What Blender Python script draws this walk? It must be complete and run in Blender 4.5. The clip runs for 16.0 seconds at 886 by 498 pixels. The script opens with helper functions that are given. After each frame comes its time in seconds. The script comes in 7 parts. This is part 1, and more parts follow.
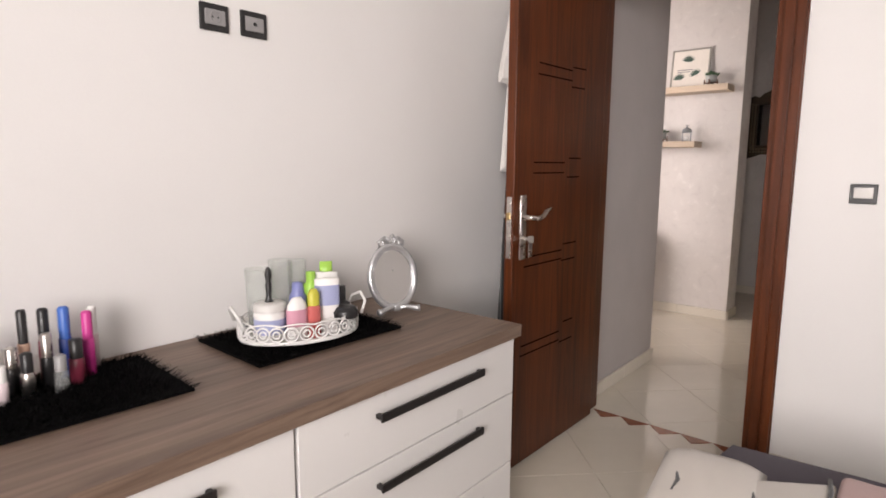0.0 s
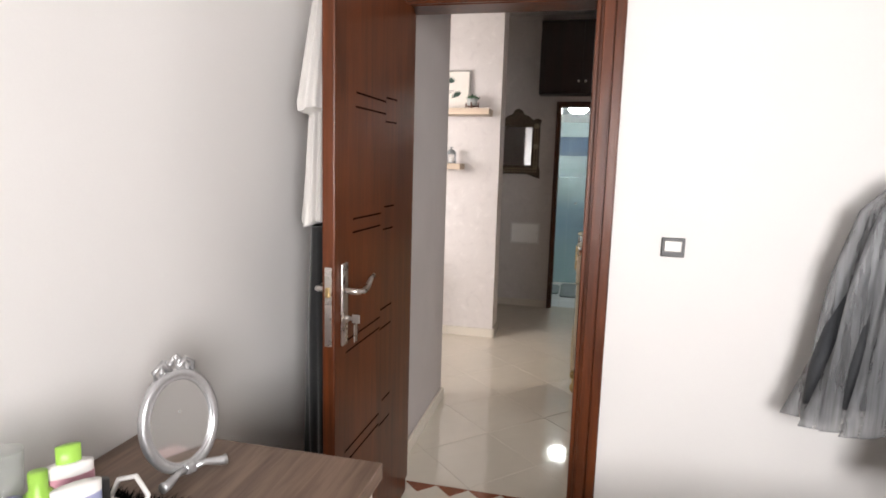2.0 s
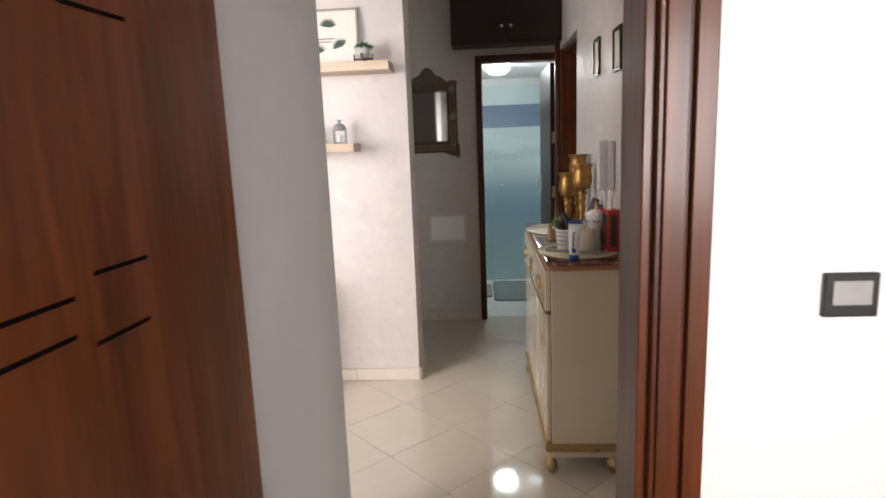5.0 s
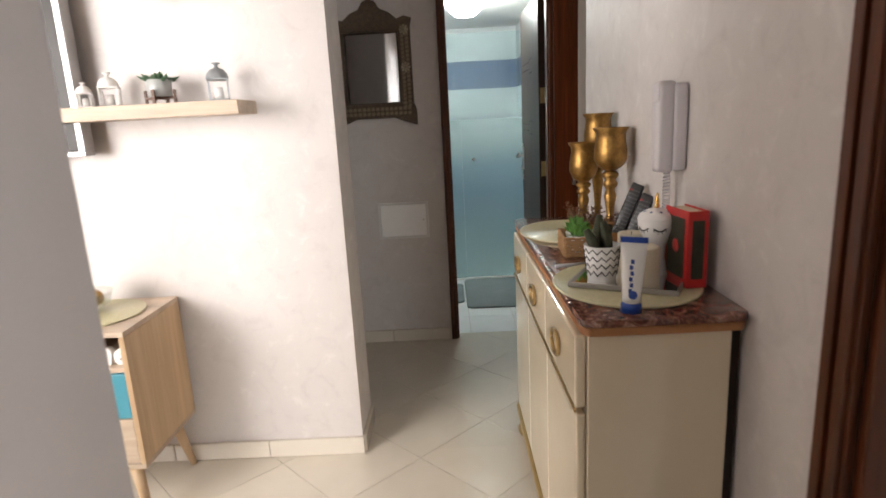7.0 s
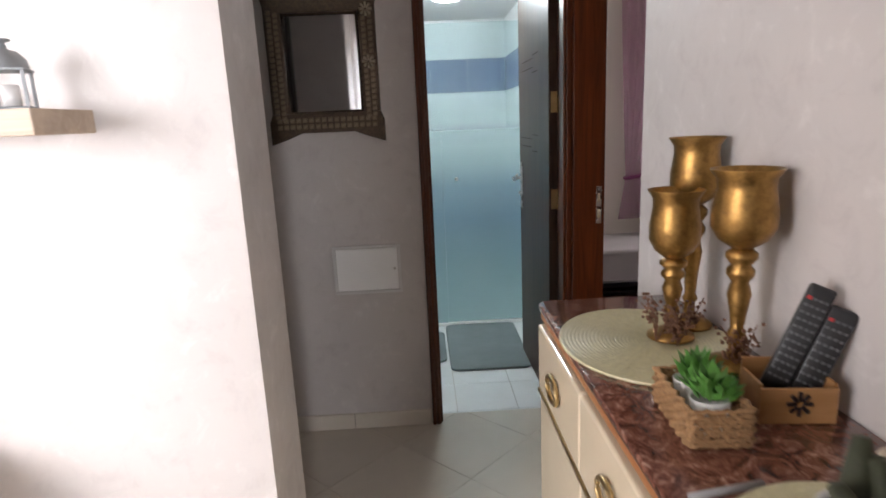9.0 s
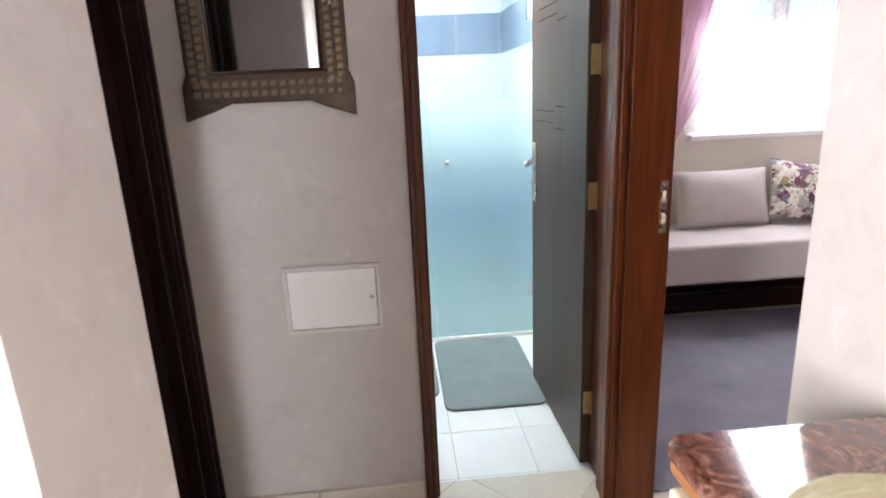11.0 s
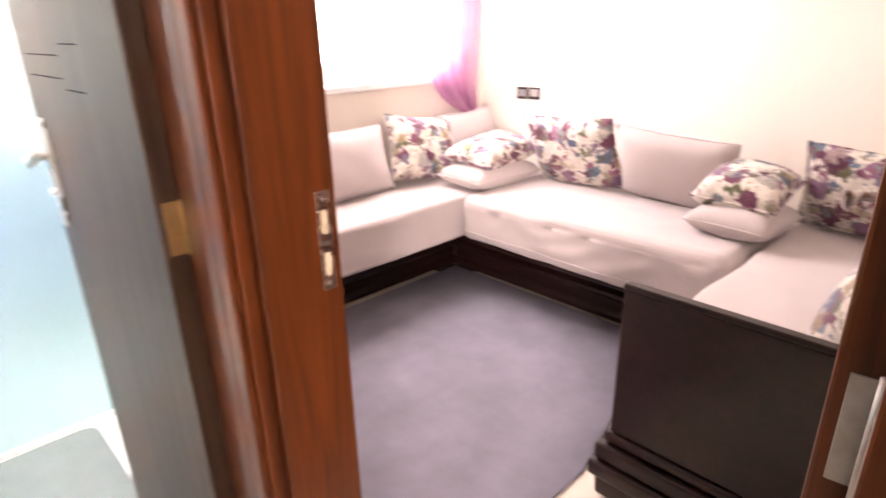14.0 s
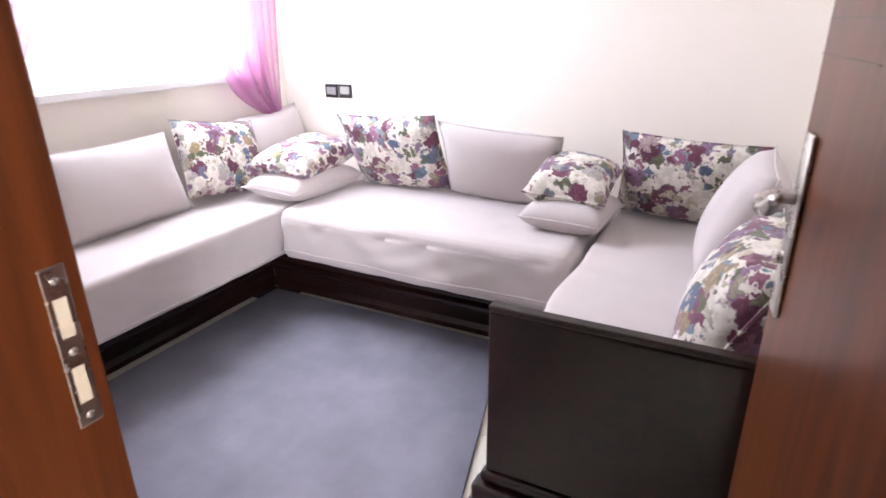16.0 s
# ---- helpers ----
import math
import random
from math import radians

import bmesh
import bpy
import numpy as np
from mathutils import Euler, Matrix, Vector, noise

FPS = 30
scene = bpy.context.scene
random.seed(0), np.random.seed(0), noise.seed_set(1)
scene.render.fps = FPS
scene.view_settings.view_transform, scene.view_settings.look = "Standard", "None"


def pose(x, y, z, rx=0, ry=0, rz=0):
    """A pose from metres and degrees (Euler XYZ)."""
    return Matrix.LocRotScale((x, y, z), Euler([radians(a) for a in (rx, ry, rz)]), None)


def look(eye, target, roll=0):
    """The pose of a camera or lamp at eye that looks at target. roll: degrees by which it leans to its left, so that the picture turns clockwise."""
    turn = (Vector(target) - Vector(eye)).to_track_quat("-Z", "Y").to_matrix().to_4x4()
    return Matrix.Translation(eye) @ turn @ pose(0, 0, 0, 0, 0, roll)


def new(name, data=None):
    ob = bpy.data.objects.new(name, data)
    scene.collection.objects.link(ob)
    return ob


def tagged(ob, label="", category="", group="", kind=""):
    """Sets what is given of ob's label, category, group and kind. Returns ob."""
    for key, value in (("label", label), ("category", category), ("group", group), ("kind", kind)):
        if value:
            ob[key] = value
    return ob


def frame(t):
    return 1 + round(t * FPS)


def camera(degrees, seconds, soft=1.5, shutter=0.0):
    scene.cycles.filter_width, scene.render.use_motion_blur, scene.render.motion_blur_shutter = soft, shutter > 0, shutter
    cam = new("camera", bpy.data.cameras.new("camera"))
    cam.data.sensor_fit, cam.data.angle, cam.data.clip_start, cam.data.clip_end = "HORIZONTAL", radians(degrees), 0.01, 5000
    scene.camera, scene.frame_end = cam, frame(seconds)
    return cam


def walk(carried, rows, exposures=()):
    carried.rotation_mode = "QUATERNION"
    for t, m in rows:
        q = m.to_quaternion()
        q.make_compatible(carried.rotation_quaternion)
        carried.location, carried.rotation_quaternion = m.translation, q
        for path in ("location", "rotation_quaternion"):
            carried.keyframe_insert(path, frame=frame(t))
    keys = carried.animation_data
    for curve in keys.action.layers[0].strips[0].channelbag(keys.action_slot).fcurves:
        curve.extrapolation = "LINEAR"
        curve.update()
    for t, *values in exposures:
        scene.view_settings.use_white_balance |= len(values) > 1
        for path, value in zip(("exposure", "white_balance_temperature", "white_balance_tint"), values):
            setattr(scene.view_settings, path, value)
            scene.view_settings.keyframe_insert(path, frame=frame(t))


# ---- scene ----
cam = camera(74.7, 16.0, 1.7, 0.4)
PATH = [
    (0, (0.303, 0.586, 1.249), (-0.961, 2.109, 0.961), 0.4),
    (0.5, (0.108, 0.675, 1.253), (-1.031, 2.289, 0.94), 1.1),
    (1, (-0.03, 0.804, 1.283), (-0.916, 2.556, 0.9), 1.1),
    (1.5, (-0.135, 0.903, 1.378), (-0.727, 2.78, 1.023), 3.0),
    (2, (-0.229, 0.914, 1.434), (-0.672, 2.843, 1.147), 1.6),
    (2.5, (-0.284, 0.999, 1.434), (-0.646, 2.951, 1.197), 1.4),
    (3, (-0.338, 1.246, 1.416), (-0.641, 3.206, 1.159), 1.3),
    (3.5, (-0.359, 1.471, 1.42), (-0.642, 3.434, 1.159), 0.0),
    (4, (-0.405, 1.74, 1.4), (-0.635, 3.708, 1.128), -1.0),
    (4.2, (-0.417, 1.843, 1.416), (-0.634, 3.808, 1.114), -1.5),
    (6.3, (-0.48, 2.99, 1.358), (-0.527, 4.952, 0.973), -1.6),
    (6.5, (-0.461, 3.112, 1.35), (-0.522, 5.07, 0.945), -2.0),
    (7, (-0.456, 3.446, 1.351), (-0.49, 5.396, 0.911), -3.0),
    (7.5, (-0.492, 3.678, 1.352), (-0.485, 5.626, 0.9), -3.4),
    (8, (-0.551, 3.881, 1.384), (-0.45, 5.837, 0.977), -3.3),
    (8.5, (-0.53, 4.127, 1.383), (-0.432, 6.077, 0.95), -3.2),
    (9, (-0.478, 4.376, 1.395), (-0.42, 6.327, 0.961), -2.6),
    (9.5, (-0.494, 4.606, 1.393), (-0.415, 6.559, 0.971), -2.4),
    (10, (-0.517, 4.784, 1.39), (-0.388, 6.728, 0.939), -2.6),
    (10.2, (-0.52, 4.849, 1.385), (-0.39, 6.79, 0.921), -2.7),
    (12.3, (-0.483, 5.557, 1.365), (-0.158, 7.433, 0.752), -0.0),
    (12.5, (-0.454, 5.602, 1.361), (-0.037, 7.457, 0.741), 0.1),
    (13, (-0.337, 5.79, 1.35), (0.351, 7.562, 0.727), -1.5),
    (13.5, (-0.247, 5.901, 1.338), (0.653, 7.562, 0.68), -2.6),
    (14, (-0.184, 6.039, 1.314), (1.101, 7.397, 0.603), -1.3),
    (14.5, (-0.141, 6.144, 1.312), (1.43, 7.127, 0.561), -0.2),
    (15, (-0.137, 6.178, 1.294), (1.525, 7.049, 0.602), -0.1),
    (15.5, (-0.095, 6.194, 1.295), (1.573, 7.045, 0.593), -0.6),
    (16, (0.008, 6.262, 1.281), (1.663, 7.119, 0.555), -0.6),
]
walk(cam, [(t, look(eye, target, roll)) for t, eye, target, roll in PATH],
     exposures=[(0, -0.68, 7250, 17), (1.0, -0.5, 7250, 16), (2.0, -0.33, 6950, 13), (3.0, -0.18, 6850, 13), (4.0, -0.36, 6800, 13), (6.5, 0.05, 7050, 14), (7.0, 0.05, 7000, 11), (8.0, 0.02, 6850, 13), (9.0, 0.2, 6550, 13), (9.5, 0.8, 6400, 12), (10.0, 1.2, 6450, 12), (12.5, 1.5, 6850, 22), (13.0, 1.25, 7200, 26), (13.5, 1.5, 7700, 30), (14.0, 2.35, 7900, 30), (14.5, 2.5, 7700, 32), (15.0, 2.3, 7400, 30), (16.0, 2.15, 6150, 15)])

# ---- world, sun, large lights ----
world = bpy.data.worlds.new("sky")
scene.world = world
world.use_nodes = True
wn = world.node_tree
sky = wn.nodes.new("ShaderNodeTexSky")
sky.sky_type, sky.sun_disc = "NISHITA", False
sky.sun_elevation, sky.sun_rotation = radians(53), radians(294)
wn.links.new(sky.outputs[0], wn.nodes["Background"].inputs[0])
wn.nodes["Background"].inputs[1].default_value = 0.12
sun = new("sun", bpy.data.lights.new("sun", "SUN"))
sun.data.energy, sun.data.angle, sun.data.color = 3.0, radians(0.5), (1.0, 0.95, 0.88)
sun.matrix_world = look((0, 0, 0), (0.55, -0.25, -0.8))


def window_light(name, eye, target, w, h, power, color, spread=180):
    lamp = new(name, bpy.data.lights.new(name, "AREA"))
    lamp.data.shape, lamp.data.size, lamp.data.size_y = "RECTANGLE", w, h
    lamp.data.energy, lamp.data.color, lamp.data.spread = power, color, radians(spread)
    lamp.matrix_world = look(eye, target)
    return lamp


window_light("bedroom_daylight", (0.8, -0.86, 1.55), (-0.6, 3.2, 1.3), 1.35, 1.3, 90, (0.93, 0.96, 1.0), 115)
window_light("living_daylight", (-3.15, 3.52, 1.6), (-2.8, 5.5, 1.4), 1.6, 1.4, 102, (0.98, 0.98, 1.0), 140)
window_light("salon_daylight", (1.87, 8.66, 1.6), (1.8, 6.5, 0.6), 1.0, 1.15, 23, (0.88, 0.94, 1.0))
# added fill from an assumed, unseen kitchen window; also lifts the hall
window_light("kitchen_fill_light", (3.3, 4.3, 1.6), (0.5, 4.3, 1.2), 1.0, 1.0, 34, (0.95, 0.97, 1.0))

# ---- materials ----


def nodes_of(name):
    m = bpy.data.materials.new(name)
    m.use_nodes = True
    t = m.node_tree
    return m, t, t.nodes["Principled BSDF"]


def coords(t, scale=(1, 1, 1), source="Object"):
    tc = t.nodes.new("ShaderNodeTexCoord")
    mp = t.nodes.new("ShaderNodeMapping")
    mp.inputs["Scale"].default_value = scale
    t.links.new(tc.outputs[source], mp.inputs["Vector"])
    return mp.outputs[0]


def noise_node(t, vec, scale, detail=4, rough=0.6, distort=0.0):
    n = t.nodes.new("ShaderNodeTexNoise")
    n.inputs["Scale"].default_value, n.inputs["Detail"].default_value = scale, detail
    n.inputs["Roughness"].default_value, n.inputs["Distortion"].default_value = rough, distort
    t.links.new(vec, n.inputs["Vector"])
    return n.outputs["Fac"]


def ramp(t, fac, stops):
    r = t.nodes.new("ShaderNodeValToRGB")
    e = r.color_ramp.elements
    while len(e) < len(stops):
        e.new(0.5)
    for el, (p, c) in zip(e, stops):
        el.position, el.color = p, (*c, 1) if len(c) == 3 else c
    t.links.new(fac, r.inputs[0])
    return r.outputs[0]


def bumped(t, b, fac, strength, dist=0.002):
    n = t.nodes.new("ShaderNodeBump")
    n.inputs["Strength"].default_value, n.inputs["Distance"].default_value = strength, dist
    t.links.new(fac, n.inputs["Height"])
    t.links.new(n.outputs[0], b.inputs["Normal"])


def shade(c, k):
    return tuple(min(1, max(0, v * k)) for v in c)


def mixed(t, a, b, fac, mode="MIX"):
    m = t.nodes.new("ShaderNodeMix")
    m.data_type, m.blend_type = "RGBA", mode
    if isinstance(fac, float):
        m.inputs[0].default_value = fac
    else:
        t.links.new(fac, m.inputs[0])
    for sock, v in ((m.inputs[6], a), (m.inputs[7], b)):
        if isinstance(v, tuple):
            sock.default_value = (*v, 1)
        else:
            t.links.new(v, sock)
    return m.outputs[2]


def plain(name, c, rough=0.5, metal=0.0, var=0.12, scale=6, bump=0.1, bscale=80, coat=0.0, fine=None, vary=0.0):
    """A surface of one colour with wear at two scales."""
    m, t, b = nodes_of(name)
    v = coords(t)
    big = ramp(t, noise_node(t, v, scale), [(0.3, shade(c, 1 - var)), (0.7, shade(c, 1 + var * 0.6))])
    small = noise_node(t, v, fine or bscale, 3)
    col = mixed(t, big, ramp(t, small, [(0.3, shade(c, 1 - var)), (0.75, shade(c, 1 + var * 0.5))]), 0.35)
    if vary:
        info = t.nodes.new("ShaderNodeObjectInfo")
        col = mixed(t, col, ramp(t, info.outputs["Random"], [(0, shade(c, 1 - vary)), (1, shade(c, 1 + vary))]), 0.5)
    t.links.new(col, b.inputs["Base Color"])
    r = t.nodes.new("ShaderNodeMapRange")
    r.inputs[3].default_value, r.inputs[4].default_value = max(0.02, rough - 0.07), min(1, rough + 0.07)
    t.links.new(noise_node(t, v, scale * 2.3), r.inputs[0])
    t.links.new(r.outputs[0], b.inputs["Roughness"])
    b.inputs["Metallic"].default_value = metal
    b.inputs["Coat Weight"].default_value = coat
    if bump:
        bumped(t, b, small, bump)
    return m


def wood(name, dark, light, axis="z", rough=0.35, coat=0.2, grain=26, var=1.0):
    m, t, b = nodes_of(name)
    s = {"x": (0.06, 1, 1), "y": (1, 0.06, 1), "z": (1, 1, 0.06)}[axis]
    v = coords(t, s)
    g = noise_node(t, v, grain, 6, 0.65, 1.2)
    wide = noise_node(t, v, grain * 0.16, 3, 0.5, 0.6)
    mid = tuple((a + c) / 2 for a, c in zip(dark, light))
    c1 = ramp(t, g, [(0.34, dark), (0.5, mid), (0.66, light)])
    c2 = ramp(t, wide, [(0.32, shade(mid, 0.5)), (0.5, shade(mid, 0.95)), (0.68, shade(mid, 1.4))])
    t.links.new(mixed(t, c1, c2, 0.45), b.inputs["Base Color"])
    b.inputs["Roughness"].default_value = rough
    b.inputs["Coat Weight"].default_value = coat
    b.inputs["Coat Roughness"].default_value = 0.16
    b.inputs["Specular IOR Level"].default_value = 0.25
    bumped(t, b, g, 0.12, 0.001)
    return m


def stucco(name, base, pale, dark):
    """Brushed decorative plaster: overlapping soft smears with a slight sheen."""
    m, t, b = nodes_of(name)
    v = coords(t)
    smear = noise_node(t, v, 11.0, 9, 0.7, 0.55)
    cloud = noise_node(t, v, 1.7, 4, 0.55, 0.4)
    a = ramp(t, smear, [(0.32, dark), (0.47, base), (0.56, base), (0.66, pale)])
    c = ramp(t, cloud, [(0.3, shade(base, 0.93)), (0.7, shade(base, 1.06))])
    t.links.new(mixed(t, a, c, 0.4), b.inputs["Base Color"])
    t.links.new(ramp(t, smear, [(0.35, (0.62,) * 3), (0.65, (0.4,) * 3)]), b.inputs["Roughness"])
    bumped(t, b, smear, 0.28, 0.004)
    return m


def tile_mat(name, c, rough, var=0.05):
    m, t, b = nodes_of(name)
    v = coords(t)
    n = noise_node(t, v, 5, 5, 0.6, 0.8)
    col = ramp(t, n, [(0.3, shade(c, 1 - var)), (0.7, shade(c, 1 + var))])
    info = t.nodes.new("ShaderNodeObjectInfo")
    col = mixed(t, col, ramp(t, info.outputs["Random"], [(0, shade(c, 0.94)), (1, shade(c, 1.05))]), 0.45)
    t.links.new(col, b.inputs["Base Color"])
    t.links.new(ramp(t, noise_node(t, v, 30, 3), [(0.3, (rough * 0.7,) * 3), (0.8, (rough * 1.4,) * 3)]), b.inputs["Roughness"])
    return m


def marble(name):
    m, t, b = nodes_of(name)
    v = coords(t)
    n = noise_node(t, v, 22, 9, 0.72, 2.2)
    col = ramp(t, n, [(0.3, (0.016, 0.007, 0.006)), (0.44, (0.10, 0.034, 0.022)), (0.54, (0.22, 0.09, 0.06)), (0.66, (0.48, 0.30, 0.23))])
    t.links.new(col, b.inputs["Base Color"])
    b.inputs["Roughness"].default_value = 0.14
    b.inputs["Coat Weight"].default_value = 0.2
    return m


def flowers(name):
    """Printed cotton: scattered blossoms of several colours on pale ground."""
    m, t, b = nodes_of(name)
    v = coords(t)
    col = ramp(t, noise_node(t, v, 30, 2), [(0.4, (0.54, 0.49, 0.43)), (0.6, (0.70, 0.65, 0.58))])
    for k, (scale, cut, stops) in enumerate((
        (12.5, 0.52, [(0.0, (0.58, 0.50, 0.25)), (0.22, (0.10, 0.02, 0.05)), (0.5, (0.20, 0.06, 0.11)), (0.62, (0.66, 0.59, 0.53)), (0.76, (0.05, 0.12, 0.20)), (0.9, (0.30, 0.16, 0.27))]),
        (22, 0.46, [(0.0, (0.08, 0.02, 0.04)), (0.3, (0.36, 0.15, 0.22)), (0.5, (0.10, 0.20, 0.28)), (0.66, (0.62, 0.55, 0.42)), (0.85, (0.13, 0.14, 0.08))]),
    )):
        vo = t.nodes.new("ShaderNodeTexVoronoi")
        vo.inputs["Scale"].default_value = scale
        warp = t.nodes.new("ShaderNodeVectorMath")
        warp.operation = "ADD"
        wob = t.nodes.new("ShaderNodeTexNoise")
        wob.inputs["Scale"].default_value = 34
        t.links.new(v, wob.inputs["Vector"])
        sc = t.nodes.new("ShaderNodeVectorMath")
        sc.operation = "SCALE"
        sc.inputs[3].default_value = 0.085
        t.links.new(wob.outputs["Color"], sc.inputs[0])
        t.links.new(v, warp.inputs[0])
        t.links.new(sc.outputs[0], warp.inputs[1])
        off = t.nodes.new("ShaderNodeVectorMath")
        off.operation = "ADD"
        off.inputs[1].default_value = (3.7 * k, 1.3 * k, 2.1 * k)
        t.links.new(warp.outputs[0], off.inputs[0])
        t.links.new(off.outputs[0], vo.inputs["Vector"])
        sep = t.nodes.new("ShaderNodeSeparateColor")
        t.links.new(vo.outputs["Color"], sep.inputs[0])
        tint = ramp(t, sep.outputs[0], stops)
        core = ramp(t, vo.outputs["Distance"], [(0.10, (0.55, 0.45, 0.16)), (0.16, (1, 1, 1))])
        tint = mixed(t, tint, core, 0.5, "MULTIPLY")
        petal = t.nodes.new("ShaderNodeTexVoronoi")
        petal.inputs["Scale"].default_value = scale * 3.6
        t.links.new(off.outputs[0], petal.inputs["Vector"])
        tint = mixed(t, tint, ramp(t, petal.outputs["Distance"], [(0.1, (1.0, 0.97, 0.92)), (0.7, (0.42, 0.36, 0.38))]), 0.6, "MULTIPLY")
        edge = ramp(t, vo.outputs["Distance"], [(cut, (1, 1, 1)), (cut + 0.08, (0, 0, 0))])
        keep = t.nodes.new("ShaderNodeMath")
        keep.operation = "GREATER_THAN"
        keep.inputs[1].default_value = 0.42 if k else 0.16
        t.links.new(sep.outputs[1], keep.inputs[0])
        both = t.nodes.new("ShaderNodeMath")
        both.operation = "MULTIPLY"
        t.links.new(edge, both.inputs[0])
        t.links.new(keep.outputs[0], both.inputs[1])
        col = mixed(t, col, tint, both.outputs[0])
    t.links.new(col, b.inputs["Base Color"])
    b.inputs["Roughness"].default_value = 0.85
    b.inputs["Sheen Weight"].default_value = 0.2
    bumped(t, b, noise_node(t, v, 220, 2), 0.25)
    return m


def fabric(name, c, var=0.1, weave=260, bump=0.35, sheen=0.3):
    m = plain(name, c, 0.9, 0, var, 5, bump, weave)
    m.node_tree.nodes["Principled BSDF"].inputs["Sheen Weight"].default_value = sheen
    return m


def glass_mat(name, c=(1, 1, 1), rough=0.0, ior=1.45):
    m, t, b = nodes_of(name)
    b.inputs["Base Color"].default_value = (*c, 1)
    b.inputs["Transmission Weight"].default_value = 1
    b.inputs["Roughness"].default_value, b.inputs["IOR"].default_value = rough, ior
    return m


def clear_plastic(name, tint, gloss):
    """Thin clear plastic or glass: mostly see-through, with a sharp reflection."""
    m, t, b = nodes_of(name)
    b.inputs["Base Color"].default_value = (*tint, 1)
    b.inputs["Roughness"].default_value = 0.08
    tr = t.nodes.new("ShaderNodeBsdfTransparent")
    tr.inputs[0].default_value = (*tint, 1)
    mix = t.nodes.new("ShaderNodeMixShader")
    mix.inputs[0].default_value = gloss
    t.links.new(tr.outputs[0], mix.inputs[1])
    t.links.new(b.outputs[0], mix.inputs[2])
    t.links.new(mix.outputs[0], t.nodes["Material Output"].inputs[0])
    return m


def glow(name, c, strength):
    m, t, b = nodes_of(name)
    b.inputs["Base Color"].default_value = (0.9, 0.9, 0.9, 1)
    b.inputs["Emission Color"].default_value = (*c, 1)
    b.inputs["Emission Strength"].default_value = strength
    return m


WHITE_WALL = plain("white wall paint", (0.80, 0.78, 0.765), 0.7, 0, 0.03, 1.6, 0.08, 160)
CREAM_WALL = plain("cream wall paint", (0.82, 0.755, 0.68), 0.7, 0, 0.03, 1.6, 0.08, 160)
# same wall finish as STUCCO, with its shade mixed into a darker colour
SHADED_PLASTER = plain("smooth lilac plaster darkened for shade", (0.43, 0.395, 0.385), 0.6, 0, 0.07, 3, 0.12, 120)
STUCCO = stucco("lilac grey stucco", (0.585, 0.54, 0.52), (0.675, 0.63, 0.605), (0.50, 0.455, 0.445))
CEILING = plain("ceiling paint", (0.82, 0.81, 0.79), 0.8, 0, 0.03, 1.5, 0.05)
MAHOGANY = wood("mahogany door wood", (0.016, 0.0036, 0.0013), (0.15, 0.036, 0.0085), "z", 0.36, 0.12, 22)
MAHOGANY_X = wood("mahogany wood, lying", (0.018, 0.004, 0.0014), (0.17, 0.042, 0.010), "x", 0.3, 0.35, 22)
MAHOGANY_Y = wood("mahogany wood, lying across", (0.018, 0.004, 0.0014), (0.17, 0.042, 0.010), "y", 0.3, 0.35, 22)
DARKWOOD = wood("dark stained wood", (0.007, 0.003, 0.0025), (0.024, 0.008, 0.007), "x", 0.3, 0.12, 20)
DARKWOOD_Z = wood("dark stained wood, upright", (0.008, 0.004, 0.003), (0.024, 0.009, 0.007), "z", 0.35, 0.1, 20)
GREYOAK = wood("grey brown oak laminate", (0.10, 0.062, 0.045), (0.265, 0.183, 0.137), "y", 0.42, 0.05, 34)
PALEOAK = wood("pale oak", (0.42, 0.28, 0.16), (0.62, 0.45, 0.29), "z", 0.45, 0.05, 30)
PALEOAK_X = wood("pale oak, lying", (0.45, 0.34, 0.25), (0.62, 0.50, 0.39), "x", 0.45, 0.05, 30)
FLOOR_TILE = tile_mat("polished cream floor tile", (0.66, 0.60, 0.51), 0.055)
FLOOR_TILE.node_tree.nodes["Principled BSDF"].inputs["Specular IOR Level"].default_value = 0.85
GROUT = plain("grout", (0.50, 0.455, 0.395), 0.9)
BATH_TILE = tile_mat("white bathroom tile", (0.80, 0.82, 0.82), 0.09)
BATH_WALL_TILE = tile_mat("matt white wall tile", (0.80, 0.82, 0.82), 0.42)
BAND_TILE = tile_mat("slate blue tile", (0.19, 0.24, 0.38), 0.1)
RED_TILE = tile_mat("red brown marble inlay", (0.24, 0.075, 0.035), 0.07, 0.25)
SKIRT = tile_mat("cream ceramic skirting", (0.66, 0.60, 0.52), 0.12)
WHITE_LAC = plain("white lacquer", (0.68, 0.66, 0.645), 0.3, 0, 0.02, 3, 0.0)
BLACK_METAL = plain("black metal", (0.015, 0.012, 0.012), 0.4, 0.2, 0.2, 30, 0.05)
STEEL = plain("brushed steel", (0.62, 0.58, 0.55), 0.28, 1.0, 0.1, 12, 0.05)
CHROME = plain("chrome", (0.8, 0.8, 0.8), 0.12, 1.0, 0.05, 12, 0)
BRASS = plain("aged brass", (0.55, 0.40, 0.20), 0.32, 1.0, 0.2, 25, 0.08)
GOLD = plain("antique gold leaf", (0.36, 0.20, 0.06), 0.38, 0.85, 0.5, 38, 0.3, 130)
BLACK = plain("black plastic", (0.018, 0.017, 0.018), 0.35, 0, 0.15, 20, 0.03)
GREYPLASTIC = plain("grey plastic", (0.30, 0.29, 0.29), 0.3, 0, 0.05, 20, 0)
WHITEPLASTIC = plain("white plastic", (0.78, 0.76, 0.75), 0.35, 0, 0.03, 8, 0)
MARBLE = marble("red brown marble")
CREAM_LAC = plain("ivory lacquer", (0.73, 0.62, 0.46), 0.14, 0, 0.04, 2.5, 0.02, 30, 0.3)
MIRROR = plain("mirror", (0.9, 0.9, 0.9), 0.02, 1.0, 0.0, 5, 0)
